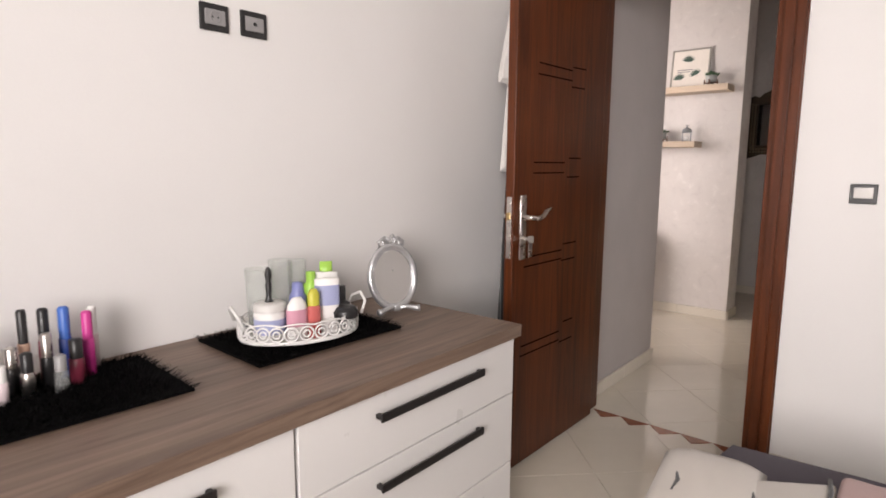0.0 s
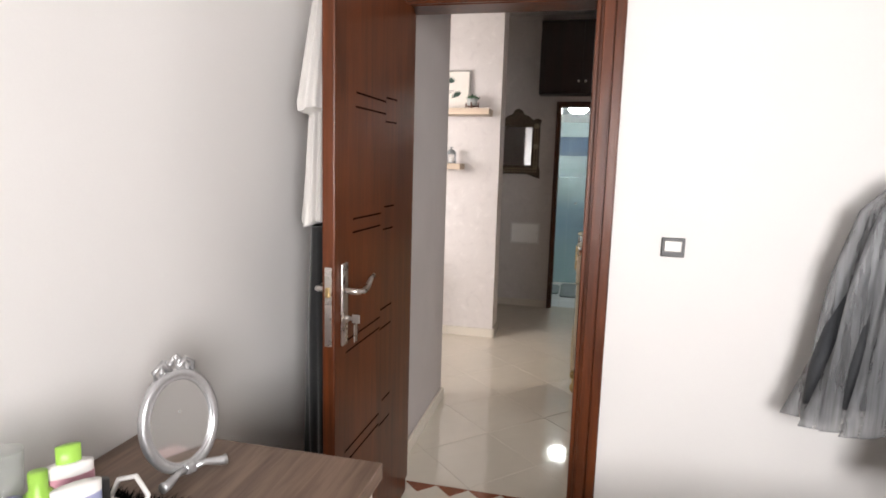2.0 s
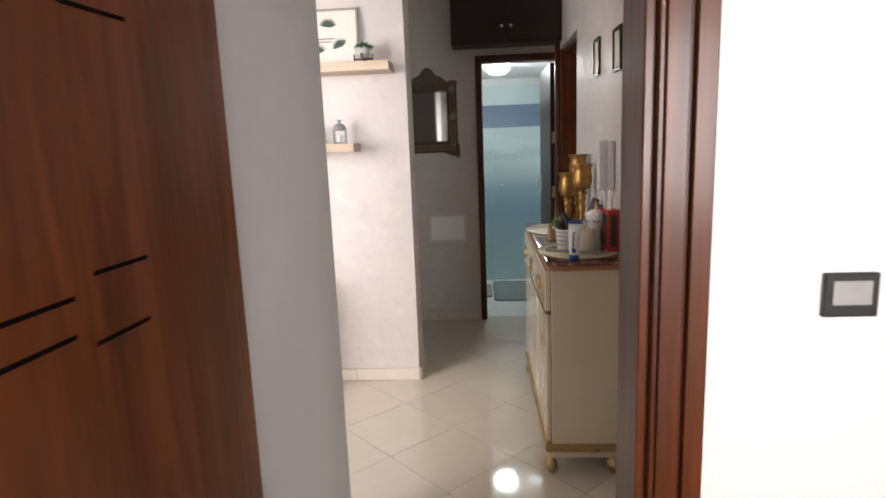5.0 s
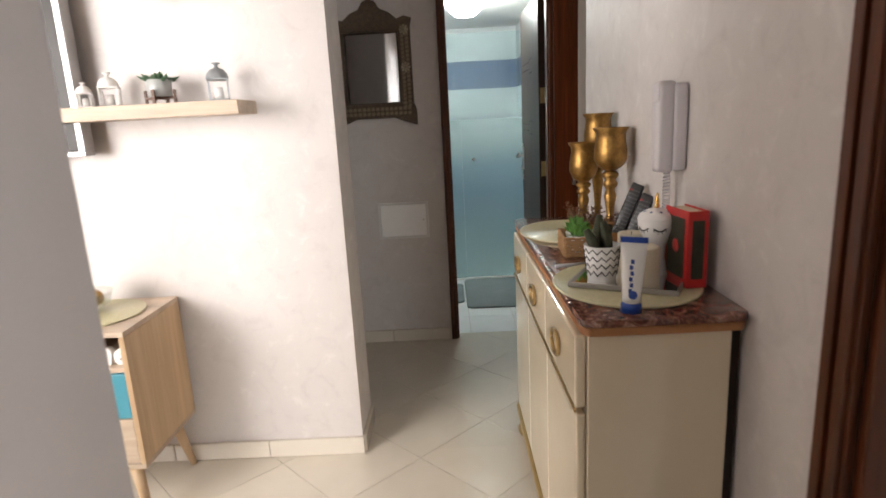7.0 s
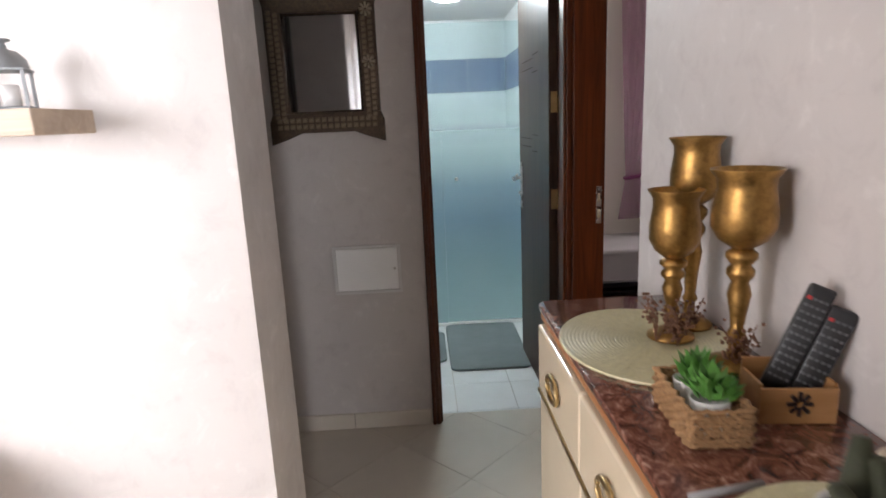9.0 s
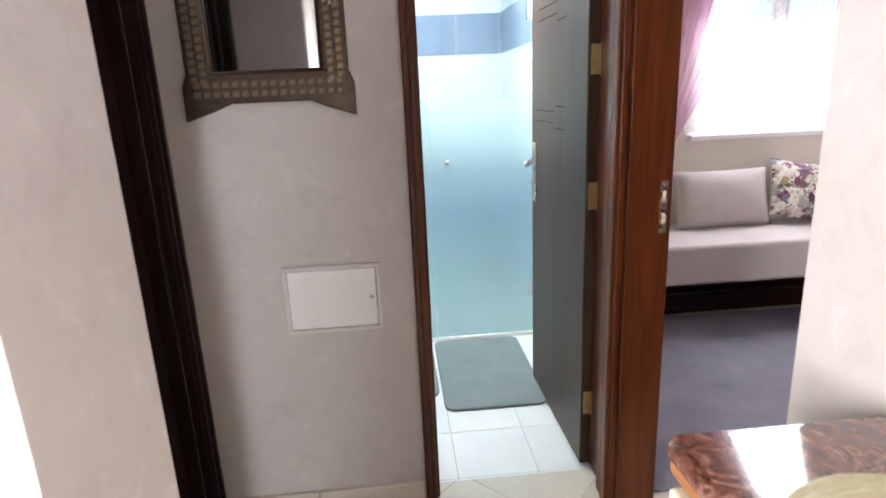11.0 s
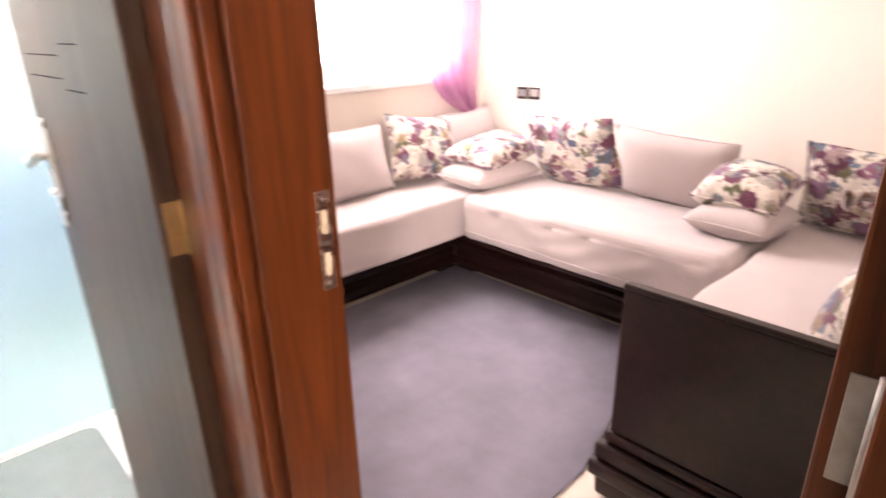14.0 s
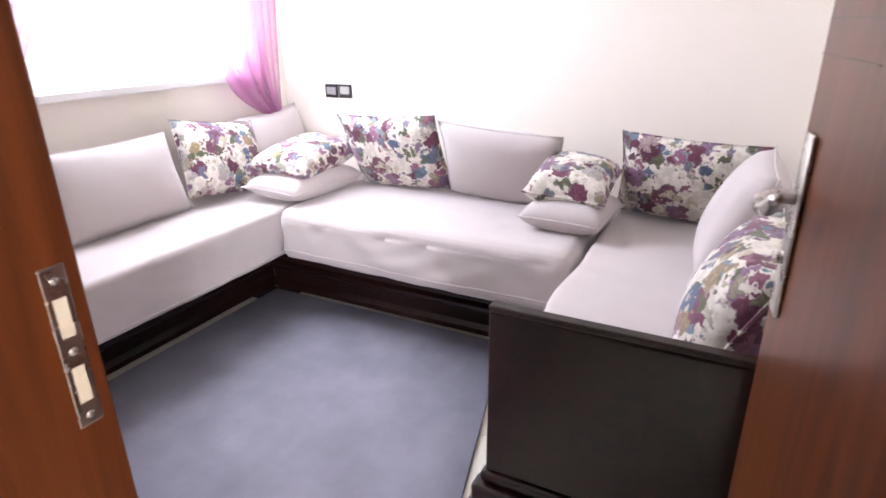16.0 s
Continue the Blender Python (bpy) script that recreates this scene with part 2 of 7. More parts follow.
GLASS = glass_mat("clear glass")
SEAT_CLOTH = fabric("grey beige seat cover", (0.50, 0.44, 0.43), 0.06)
FLOWER_CLOTH = flowers("flower print cotton")
CARPET = plain("grey mauve carpet", (0.222, 0.212, 0.262), 1.0, 0, 0.34, 3.2, 1.0, 300)
MAT_CLOTH = plain("grey bath mat pile", (0.20, 0.235, 0.24), 1.0, 0, 0.15, 6, 0.9, 320)
FUR = plain("black fur", (0.0025, 0.0022, 0.0025), 0.95, 0, 0.3, 40, 0.2)
FUR.node_tree.nodes["Principled BSDF"].inputs["Specular IOR Level"].default_value = 0.08

def thin_cloth(name, c, see, weave_scale=160, stretch=(1, 1, 1)):
    m, t, b = nodes_of(name)
    b.inputs["Base Color"].default_value = (*c, 1)
    b.inputs["Roughness"].default_value = 0.8
    tr = t.nodes.new("ShaderNodeBsdfTranslucent")
    tr.inputs[0].default_value = (*c, 1)
    cl = t.nodes.new("ShaderNodeBsdfTransparent")
    m1, m2 = t.nodes.new("ShaderNodeMixShader"), t.nodes.new("ShaderNodeMixShader")
    m1.inputs[0].default_value = 0.5
    weave = noise_node(t, coords(t, stretch), weave_scale, 2)
    t.links.new(ramp(t, weave, [(0.35, (see * 0.7,) * 3), (0.65, (min(1, see * 1.3),) * 3)]), m2.inputs[0])
    t.links.new(b.outputs[0], m1.inputs[1])
    t.links.new(tr.outputs[0], m1.inputs[2])
    t.links.new(m1.outputs[0], m2.inputs[1])
    t.links.new(cl.outputs[0], m2.inputs[2])
    t.links.new(m2.outputs[0], t.nodes["Material Output"].inputs[0])
    return m


# ---- mesh helpers ----


def join_bm(bm, other, m=None):
    me = bpy.data.meshes.new("tmp")
    if m is not None:
        other.transform(m)
    other.to_mesh(me)
    bm.from_mesh(me)
    bpy.data.meshes.remove(me)
    other.free()
    return bm


def box(x0, x1, y0, y1, z0, z1, bevel=0.0, seg=2):
    bm = bmesh.new()
    bmesh.ops.create_cube(bm, size=1)
    bm.transform(Matrix.Translation(((x0 + x1) / 2, (y0 + y1) / 2, (z0 + z1) / 2)) @ Matrix.Diagonal((x1 - x0, y1 - y0, z1 - z0, 1)))
    if bevel:
        bmesh.ops.bevel(bm, geom=bm.edges[:], offset=bevel, segments=seg, profile=0.5, affect="EDGES")
    return bm


def boxes(*some, bevel=0.0):
    bm = bmesh.new()
    for b in some:
        join_bm(bm, box(*b, bevel=bevel))
    return bm


def lathe(profile, n=24, m=None):
    """A turned shape from (radius, height) pairs, closed at the axis where a radius is 0."""
    bm = bmesh.new()
    rings = []
    for r, z in profile:
        if r < 1e-6:
            rings.append([bm.verts.new((0, 0, z))])
        else:
            rings.append([bm.verts.new((r * math.cos(2 * math.pi * k / n), r * math.sin(2 * math.pi * k / n), z)) for k in range(n)])
    for a, b in zip(rings, rings[1:]):
        for k in range(n):
            q = [a[k % len(a)], a[(k + 1) % len(a)], b[(k + 1) % len(b)], b[k % len(b)]]
            q = list(dict.fromkeys(q))
            if len(q) > 2:
                bm.faces.new(q)
    bmesh.ops.recalc_face_normals(bm, faces=bm.faces[:])
    for f in bm.faces:
        f.smooth = True
    if m is not None:
        bm.transform(m)
    return bm


def tube(points, r, n=10, closed=False, taper=None):
    """A round bar along points."""
    bm = bmesh.new()
    pts = [Vector(p) for p in points]
    rings = []
    up = Vector((0.13, 0.21, 1)).normalized()
    for k, p in enumerate(pts):
        a, b = (pts[k - 1], pts[(k + 1) % len(pts)]) if closed else (pts[max(0, k - 1)], pts[min(len(pts) - 1, k + 1)])
        d = (b - a).normalized()
        s = d.cross(up)
        if s.length < 0.05:
            s = d.cross(Vector((1, 0, 0)))
        s.normalize()
        u = s.cross(d)
        rr = r * (taper[k] if taper else 1)
        rings.append([bm.verts.new(p + rr * (math.cos(2 * math.pi * j / n) * s + math.sin(2 * math.pi * j / n) * u)) for j in range(n)])
    pairs = list(zip(rings, rings[1:] + rings[:1])) if closed else list(zip(rings, rings[1:]))
    for a, b in pairs:
        for j in range(n):
            bm.faces.new((a[j], a[(j + 1) % n], b[(j + 1) % n], b[j]))
    if not closed:
        bm.faces.new(rings[0][::-1])
        bm.faces.new(rings[-1])
    bmesh.ops.recalc_face_normals(bm, faces=bm.faces[:])
    for f in bm.faces:
        f.smooth = True
    return bm


def prism(outline, z0, z1, bevel=0.0):
    """An upright prism over an outline of (x, y)."""
    bm = bmesh.new()
    f = bm.faces.new([bm.verts.new((x, y, z0)) for x, y in outline])
    top = bmesh.ops.extrude_face_region(bm, geom=[f])
    bmesh.ops.translate(bm, vec=(0, 0, z1 - z0), verts=[v for v in top["geom"] if isinstance(v, bmesh.types.BMVert)])
    bmesh.ops.recalc_face_normals(bm, faces=bm.faces[:])
    if bevel:
        bmesh.ops.bevel(bm, geom=[e for e in bm.edges if abs(e.verts[0].co.z - e.verts[1].co.z) < 1e-6], offset=bevel, segments=2, profile=0.5, affect="EDGES")
    return bm


def extrude_profile(profile, length, axis="x"):
    """A moulding: a profile of (depth, height) drawn along an axis."""
    bm = prism(profile, 0, length)
    # the outline's x is depth, y is height, z runs along the length
    m = {"x": Matrix(((0, 0, 1, 0), (1, 0, 0, 0), (0, 1, 0, 0), (0, 0, 0, 1))), "y": Matrix(((1, 0, 0, 0), (0, 0, 1, 0), (0, 1, 0, 0), (0, 0, 0, 1))),
         "z": Matrix.Identity(4)}[axis]
    bm.transform(m)
    bmesh.ops.recalc_face_normals(bm, faces=bm.faces[:])
    return bm


def smooth(bm):
    for f in bm.faces:
        f.smooth = True
    return bm


def mesh_of(name, bm, material):
    me = bpy.data.meshes.new(name)
    bm.to_mesh(me)
    bm.free()
    me.materials.append(material)
    return me


def part(name, bm, material, parent, label=""):
    ob = new(name, mesh_of(name, bm, material))
    ob.parent = parent
    return tagged(ob, label)


def thing(name, label, category, place=None, group="", kind=""):
    ob = new(name)
    ob.empty_display_size = 0.1
    ob.matrix_world = place if place is not None else Matrix.Identity(4)
    return tagged(ob, label, category, group, kind)


def solo(name, bm, material, label, category, place=None, group="", kind=""):
    ob = new(name, mesh_of(name, bm, material))
    if place is not None:
        ob.matrix_world = place
    return tagged(ob, label, category, group, kind)


def structure(name, bm, material, label="", category=""):
    return tagged(new(name, mesh_of(name, bm, material)), label, category, "", "structure")


def cells_wall(axis, p0, p1, a0, a1, z0, z1, openings=()):
    """A wall between p0 and p1 across its axis, from a0 to a1 along, with openings (a, b, bottom, top)."""
    xs = sorted({a0, a1, *[v for o in openings for v in o[:2]]})
    zs = sorted({z0, z1, *[v for o in openings for v in o[2:]]})
    solid = {}
    for i in range(len(xs) - 1):
        for k in range(len(zs) - 1):
            cx, cz = (xs[i] + xs[i + 1]) / 2, (zs[k] + zs[k + 1]) / 2
            solid[i, k] = not any(o[0] < cx < o[1] and o[2] < cz < o[3] for o in openings)
    bm = bmesh.new()
    put = (lambda a, p, z: (p, a, z)) if axis == "x" else (lambda a, p, z: (a, p, z))

    def quad(*c):
        bm.faces.new([bm.verts.new(put(*v)) for v in c])

    for (i, k), s in solid.items():
        if not s:
            continue
        l, r, b, t = xs[i], xs[i + 1], zs[k], zs[k + 1]
        quad((l, p0, b), (r, p0, b), (r, p0, t), (l, p0, t))
        quad((l, p1, b), (r, p1, b), (r, p1, t), (l, p1, t))
        for di, dk, c in ((-1, 0, ((l, p0, b), (l, p1, b), (l, p1, t), (l, p0, t))), (1, 0, ((r, p0, b), (r, p1, b), (r, p1, t), (r, p0, t))),
                          (0, -1, ((l, p0, b), (r, p0, b), (r, p1, b), (l, p1, b))), (0, 1, ((l, p0, t), (r, p0, t), (r, p1, t), (l, p1, t)))):
            if not solid.get((i + di, k + dk), False):
                quad(*c)
    bmesh.ops.remove_doubles(bm, verts=bm.verts[:], dist=1e-5)
    bmesh.ops.recalc_face_normals(bm, faces=bm.faces[:])
    return bm


def clip_poly(poly, x0, x1, y0, y1):
    for n, lim, keep in ((0, x0, 1), (0, x1, -1), (1, y0, 1), (1, y1, -1)):
        out = []
        for a, b in zip(poly, poly[1:] + poly[:1]):
            ina, inb = (a[n] - lim) * keep >= 0, (b[n] - lim) * keep >= 0
            if ina:
                out.append(a)
            if ina != inb:
                s = (lim - a[n]) / (b[n] - a[n])
                out.append((a[0] + s * (b[0] - a[0]), a[1] + s * (b[1] - a[1])))
        poly = out
        if len(poly) < 3:
            return []
    return poly


def mould_frame(w, h, bar, depth, steps):
    """Three-sided door casing in its own x-z plane, outer size w x h, facing -y, with stepped ridges."""
    bm = bmesh.new()
    for a, b, d in steps:
        a, b = a * bar, b * bar
        o = [(a, 0), (a, h - a), (w - a, h - a), (w - a, 0), (w - b, 0), (w - b, h - b), (b, h - b), (b, 0)]
        join_bm(bm, prism(o, 0, d * depth, 0.002), Matrix.Rotation(radians(90), 4, "X"))
    return bm

# ---- structure ----
H = 2.9
# bedroom
structure("wall_bedroom_north", cells_wall("y", 3.2, 3.34, -1.40, 2.75, 0, H, [(-0.945, -0.165, 0, 2.09)]), WHITE_WALL, "white painted bedroom wall beside the door", "wall")
structure("wall_bedroom_west", cells_wall("x", -1.40, -1.25, -0.9, 3.2, 0, H), WHITE_WALL, "white painted wall behind the dresser", "wall")
structure("wall_bedroom_east", cells_wall("x", 2.6, 2.75, -0.9, 3.2, 0, H), WHITE_WALL, "white painted wall", "wall")
structure("wall_bedroom_south", cells_wall("y", -1.05, -0.9, -1.40, 2.75, 0, H, [(0.1, 1.5, 0.85, 2.25)]), WHITE_WALL, "white painted wall with a window", "wall")
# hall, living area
# wall end in shade, given the darkened plaster colour
structure("wall_stub", cells_wall("x", -1.13, -0.99, 3.34, 4.27, 0, H), SHADED_PLASTER, "smooth lilac plastered wall end, shade put into its colour", "wall")
structure("wall_living_south", cells_wall("y", 3.34, 3.47, -4.6, -1.19, 0, H, [(-4.0, -2.3, 0.85, 2.35)]), STUCCO, "lilac grey stucco wall with a window", "wall")
structure("wall_living_west", cells_wall("x", -4.6, -4.45, 3.47, 5.638, 0, H), STUCCO, "lilac grey stucco wall", "wall")
structure("wall_tv", cells_wall("y", 5.638, 5.908, -4.6, -0.87, 0, H), STUCCO, "pale stucco wall carrying shelves", "wall")
structure("wall_recess_west", cells_wall("x", -1.36, -1.21, 5.908, 7.03, 0, H, [(6.0, 6.83, 0, 2.1)]), STUCCO, "lilac grey stucco wall with a dark door", "wall")
structure("wall_corridor_end", cells_wall("y", 6.88, 7.03, -1.21, 0.27, 0, H, [(-0.452, 0.143, 0, 2.05)]), STUCCO, "lilac grey stucco wall beside the bathroom door", "wall")
structure("wall_hall_east", cells_wall("x", 0.14, 0.27, 3.34, 6.88, 0, H, [(3.42, 4.245, 0, 2.08), (6.0, 6.79, 0, 2.08)]), STUCCO, "pinkish grey stucco wall behind the chest", "wall")
# bathroom
structure("wall_bath_back", cells_wall("y", 9.24, 9.39, -1.42, 0.25, 0, 2.3), BATH_WALL_TILE, "white tiled shower wall", "wall")
structure("wall_bath_west", cells_wall("x", -1.42, -1.27, 7.03, 9.24, 0, 2.3), BATH_WALL_TILE, "white tiled bathroom wall", "wall")
structure("wall_bath_east", cells_wall("x", 0.235, 0.25, 7.03, 9.24, 0, 2.3), BATH_WALL_TILE, "white tiled bathroom wall", "wall")
structure("ceiling_bathroom", box(-1.27, 0.235, 7.03, 9.24, 2.16, 2.24), CEILING, "lowered white bathroom ceiling", "ceiling")
# salon
structure("wall_salon_east", cells_wall("x", 2.68, 2.83, 5.8, 8.81, 0, H), CREAM_WALL, "cream painted wall behind the divan", "wall")
structure("wall_salon_north", cells_wall("y", 8.66, 8.81, 0.253, 2.68, 0, H, [(1.33, 2.41, 1.05, 2.3)]), CREAM_WALL, "cream painted wall with the window", "wall")
structure("wall_salon_south", cells_wall("y", 5.9, 6.0, 0.27, 2.68, 0, H), CREAM_WALL, "cream painted wall", "wall")
structure("wall_salon_west", cells_wall("x", 0.253, 0.27, 7.03, 8.66, 0, H), CREAM_WALL, "cream painted wall", "wall")
# kitchen
structure("wall_kitchen_south", cells_wall("y", 3.34, 3.47, 0.27, 3.6, 0, H), WHITE_WALL, "white kitchen wall", "wall")
structure("wall_kitchen_east", cells_wall("x", 3.45, 3.6, 3.47, 5.9, 0, H, [(3.8, 4.8, 1.1, 2.1)]), WHITE_WALL, "white kitchen wall with an assumed window", "wall")
structure("wall_kitchen_north", cells_wall("y", 5.8, 5.898, 0.27, 3.6, 0, H), WHITE_WALL, "white kitchen wall", "wall")
structure("ceiling", box(-4.7, 3.7, -1.7, 9.5, H, H + 0.15), CEILING, "white ceiling", "ceiling")
structure("ground", box(-60, 60, -60, 60, -0.4, -0.2), plain("pale ground", (0.3, 0.28, 0.25), 0.9), "pale paved ground outside the flat", "ground")

# skirting tiles along the walls
SKIRTS = [("x", -1.242, -0.9, 3.2, 1), ("y", 3.192, -0.10, 2.6, -1), ("x", -0.982, 3.35, 4.278, 1), ("y", 5.630, -4.45, -0.862, -1), ("x", -0.862, 5.638, 5.908, 1),
          ("y", 6.872, -1.21, -0.49, -1), ("x", 0.132, 4.30, 5.96, -1), ("y", 4.278, -1.13, -0.99, 1)]
for k, (ax, p, a, b, s) in enumerate(SKIRTS):
    run = bpy.data.objects.new("baseboard_%d" % (k + 1), None)
    scene.collection.objects.link(run)
    tagged(run, "cream ceramic skirting tiles along the wall foot", "baseboard", "", "structure")
    n = max(1, round((b - a) / 0.4))
    for j in range(n):
        u, v = a + (b - a) * j / n + 0.001, a + (b - a) * (j + 1) / n - 0.001
        bm = box(p - 0.008, p + 0.008, u, v, 0.001, 0.075, 0.003, 1) if ax == "x" else box(u, v, p - 0.008, p + 0.008, 0.001, 0.075, 0.003, 1)
        part("skirting_tile", bm, SKIRT, run)

# windows
def window_unit(name, axis, p, a, b, z0, z1, label):
    """A two-leaf white window standing in an opening."""
    w = thing(name, label, "window", kind="structure")
    def bar(u0, u1, v0, v1, d=0.03):
        return box(p - d, p + d, u0, u1, v0, v1, 0.006) if axis == "x" else box(u0, u1, p - d, p + d, v0, v1, 0.006)
    fr = bmesh.new()
    for q in ((a, b, z0, z0 + 0.05), (a, b, z1 - 0.05, z1), (a, a + 0.05, z0 + 0.05, z1 - 0.05), (b - 0.05, b, z0 + 0.05, z1 - 0.05)):
        join_bm(fr, bar(*q))
    part("window_frame", fr, WHITEPLASTIC, w)
    mid = (a + b) / 2
    for u0, u1 in ((a + 0.05, mid), (mid, b - 0.05)):
        s = bmesh.new()
        for q in ((u0, u1, z0 + 0.05, z0 + 0.1), (u0, u1, z1 - 0.1, z1 - 0.05), (u0, u0 + 0.045, z0 + 0.1, z1 - 0.1), (u1 - 0.045, u1, z0 + 0.1, z1 - 0.1)):
            join_bm(s, bar(*q, d=0.022))
        sash = part("sash", s, WHITEPLASTIC, w)
        pane = part("pane", bar(u0 + 0.045, u1 - 0.045, z0 + 0.1, z1 - 0.1, d=0.003), GLASS, sash)
        pane.visible_shadow = False
    return w


window_unit("window_1", "y", -0.99, 0.1, 1.5, 0.85, 2.25, "white two-leaf window in the bedroom wall")
window_unit("window_2", "y", 3.40, -4.0, -2.3, 0.85, 2.35, "white two-leaf window in the living area")
win = window_unit("window_3", "y", 8.75, 1.33, 2.41, 1.05, 2.3, "white two-leaf window above the divan")
part("window_sill", box(1.28, 2.46, 8.60, 8.658, 1.012, 1.046, 0.006), WHITEPLASTIC, win)
# assumed opening, out of view, behind the kitchen fill lamp
window_unit("window_4", "x", 3.54, 3.8, 4.8, 1.1, 2.1, "assumed white kitchen window, out of view")


# doors
GROOVE = plain("dark groove", (0.004, 0.002, 0.002), 1.0)
GROOVE.node_tree.nodes["Principled BSDF"].inputs["Specular IOR Level"].default_value = 0.05


def casing(name, place, w, h, material, bar=0.088, depth=0.03, label="", lining=None, lintel=None):
    """A moulded frame on a wall face with lining boards through the wall."""
    f = thing(name, label, "door frame", place, kind="structure")
    part("casing", mould_frame(w, h, bar, depth, [(0, 1, 0.55), (0.06, 0.42, 1.0), (0.5, 0.9, 0.82)]), material, f)
    if lining:
        t, d, hh = lining
        inner = bar - 0.004
        part("jamb", box(inner, inner + t, 0.001, d, 0, hh, 0.003), material, f)
        part("jamb", box(w - inner - t, w - inner, 0.001, d, 0, hh, 0.003), material, f)
        part("head", box(inner + t, w - inner - t, 0.001, d, hh - t, hh, 0.003), material, f)
    return f


def door_leaf(name, place, w, h, material, label, lines, plate_side=1, lever_dir=1, keys=False, thick=0.04, cut=0.0026, lock_z=1.06, faces=(1, -1), groove=GROOVE):
    """A door leaf from x=0 (hinges) to x=w, thickness along y, with engraved lines, lock plates and levers."""
    d = thing(name, label, "door", place, kind="structure")
    body = part("leaf", box(0, w, -thick / 2, thick / 2, 0.008, h, 0.004), material, d)
    for x0, z0, x1, z1 in lines:
        a = math.atan2(z1 - z0, x1 - x0)
        L = math.hypot(x1 - x0, z1 - z0)
        for s in (1, -1):
            bm = box(0, L, -0.0012, 0.0012, -cut, cut)
            part("groove", bm, groove, body).matrix_local = Matrix.Translation((x0, s * (thick / 2 + 0.0002), z0)) @ Matrix.Rotation(-a, 4, "Y")
    lx = w - 0.06
    part("edge_plate", box(w - 0.001, w + 0.003, -0.011, 0.011, lock_z - 0.16, lock_z + 0.08, 0.001), STEEL, d)
    part("latch", box(w + 0.002, w + 0.012, -0.006, 0.006, lock_z - 0.01, lock_z + 0.02, 0.002), BRASS, d)
    for s in faces:
        y = s * thick / 2
        pl = part("lock_plate", smooth(box(lx - 0.021, lx + 0.021, min(y, y + s * 0.008), max(y, y + s * 0.008), lock_z - 0.17, lock_z + 0.085, 0.0035)), STEEL, d)
        pts = [(lx, y + s * 0.008, lock_z), (lx, y + s * 0.04, lock_z), (lx - 0.012, y + s * 0.05, lock_z - 0.002), (lx - 0.045, y + s * 0.052, lock_z - 0.006),
               (lx - 0.08, y + s * 0.05, lock_z + 0.004), (lx - 0.105, y + s * 0.05, lock_z + 0.022), (lx - 0.13, y + s * 0.05, lock_z + 0.03)]
        lever = part("lever", tube(pts, 0.009, 10, taper=[1.1, 1, 1, 1.05, 1.05, 0.9, 0.65]), STEEL, d)
        cyl = part("cylinder", lathe([(0, 0), (0.009, 0), (0.009, 0.012), (0, 0.012)], 14, Matrix.Translation((lx, y + s * 0.007, lock_z - 0.085)) @ Matrix.Rotation(radians(-90 * s), 4, "X")), STEEL, d)
    if keys:
        y = thick / 2 * faces[0]
        s = faces[0]
        k = bmesh.new()
        join_bm(k, box(lx - 0.0015, lx + 0.0015, min(y, y + s * 0.035), max(y, y + s * 0.035), lock_z - 0.09, lock_z - 0.08))
        join_bm(k, box(lx - 0.0015, lx + 0.0015, min(y + s * 0.03, y + s * 0.055), max(y + s * 0.03, y + s * 0.055), lock_z - 0.098, lock_z - 0.072, 0.001))
        join_bm(k, box(lx - 0.012, lx + 0.012, min(y + s * 0.04, y + s * 0.043), max(y + s * 0.04, y + s * 0.043), lock_z - 0.155, lock_z - 0.1, 0.001))
        part("keys", k, STEEL, d)
    return d


LINES = [(0.33, 1.667, 0.60, 1.667), (0.21, 1.685, 0.33, 1.682), (0.33, 1.626, 0.605, 1.624), (0.215, 1.603, 0.337, 1.60),
         (0.37, 1.282, 0.62, 1.282), (0.23, 1.302, 0.34, 1.302), (0.375, 1.24, 0.624, 1.24), (0.24, 1.221, 0.35, 1.221),
         (0.37, 0.906, 0.67, 0.906), (0.245, 0.931, 0.367, 0.931), (0.37, 0.868, 0.675, 0.868), (0.25, 0.859, 0.375, 0.859),
         (0.37, 0.54, 0.68, 0.54), (0.25, 0.577, 0.34, 0.577), (0.37, 0.50, 0.685, 0.50), (0.25, 0.488, 0.37, 0.488)]

casing("door_frame_1", Matrix.Translation((-1.033, 3.199, 0)), 0.936, 2.135, MAHOGANY, label="moulded mahogany frame of the bedroom door", lining=(0.022, 0.142, 2.066))
door_leaf("door_1", Matrix.Translation((-0.915, 3.205, 0)) @ Matrix.Rotation(radians(-91), 4, "Z"), 0.738, 2.035, MAHOGANY,
          "open mahogany door with engraved lines and steel handle", [(a - 0.012, b - 0.022, c - 0.018, d - 0.022) for a, b, c, d in LINES], keys=True, faces=(1, -1), lock_z=1.048)
casing("door_frame_2", Matrix.Translation((-0.487, 6.879, 0)), 0.665, 2.08, MAHOGANY, 0.04, 0.022, "dark wooden frame of the bathroom door", (0.012, 0.14, 2.043))
door_leaf("door_2", Matrix.Translation((0.112, 6.985, 0)) @ Matrix.Rotation(radians(91.0), 4, "Z"), 0.70, 2.02, wood("dark walnut door wood", (0.022, 0.012, 0.008), (0.085, 0.047, 0.03), "z", 0.42, 0.06, 22),
          "open dark walnut bathroom door with steel handle", LINES[:8], faces=(1, -1), cut=0.0011)
bath_hinges = [o for o in bpy.data.objects if o.name == "door_2"][0]
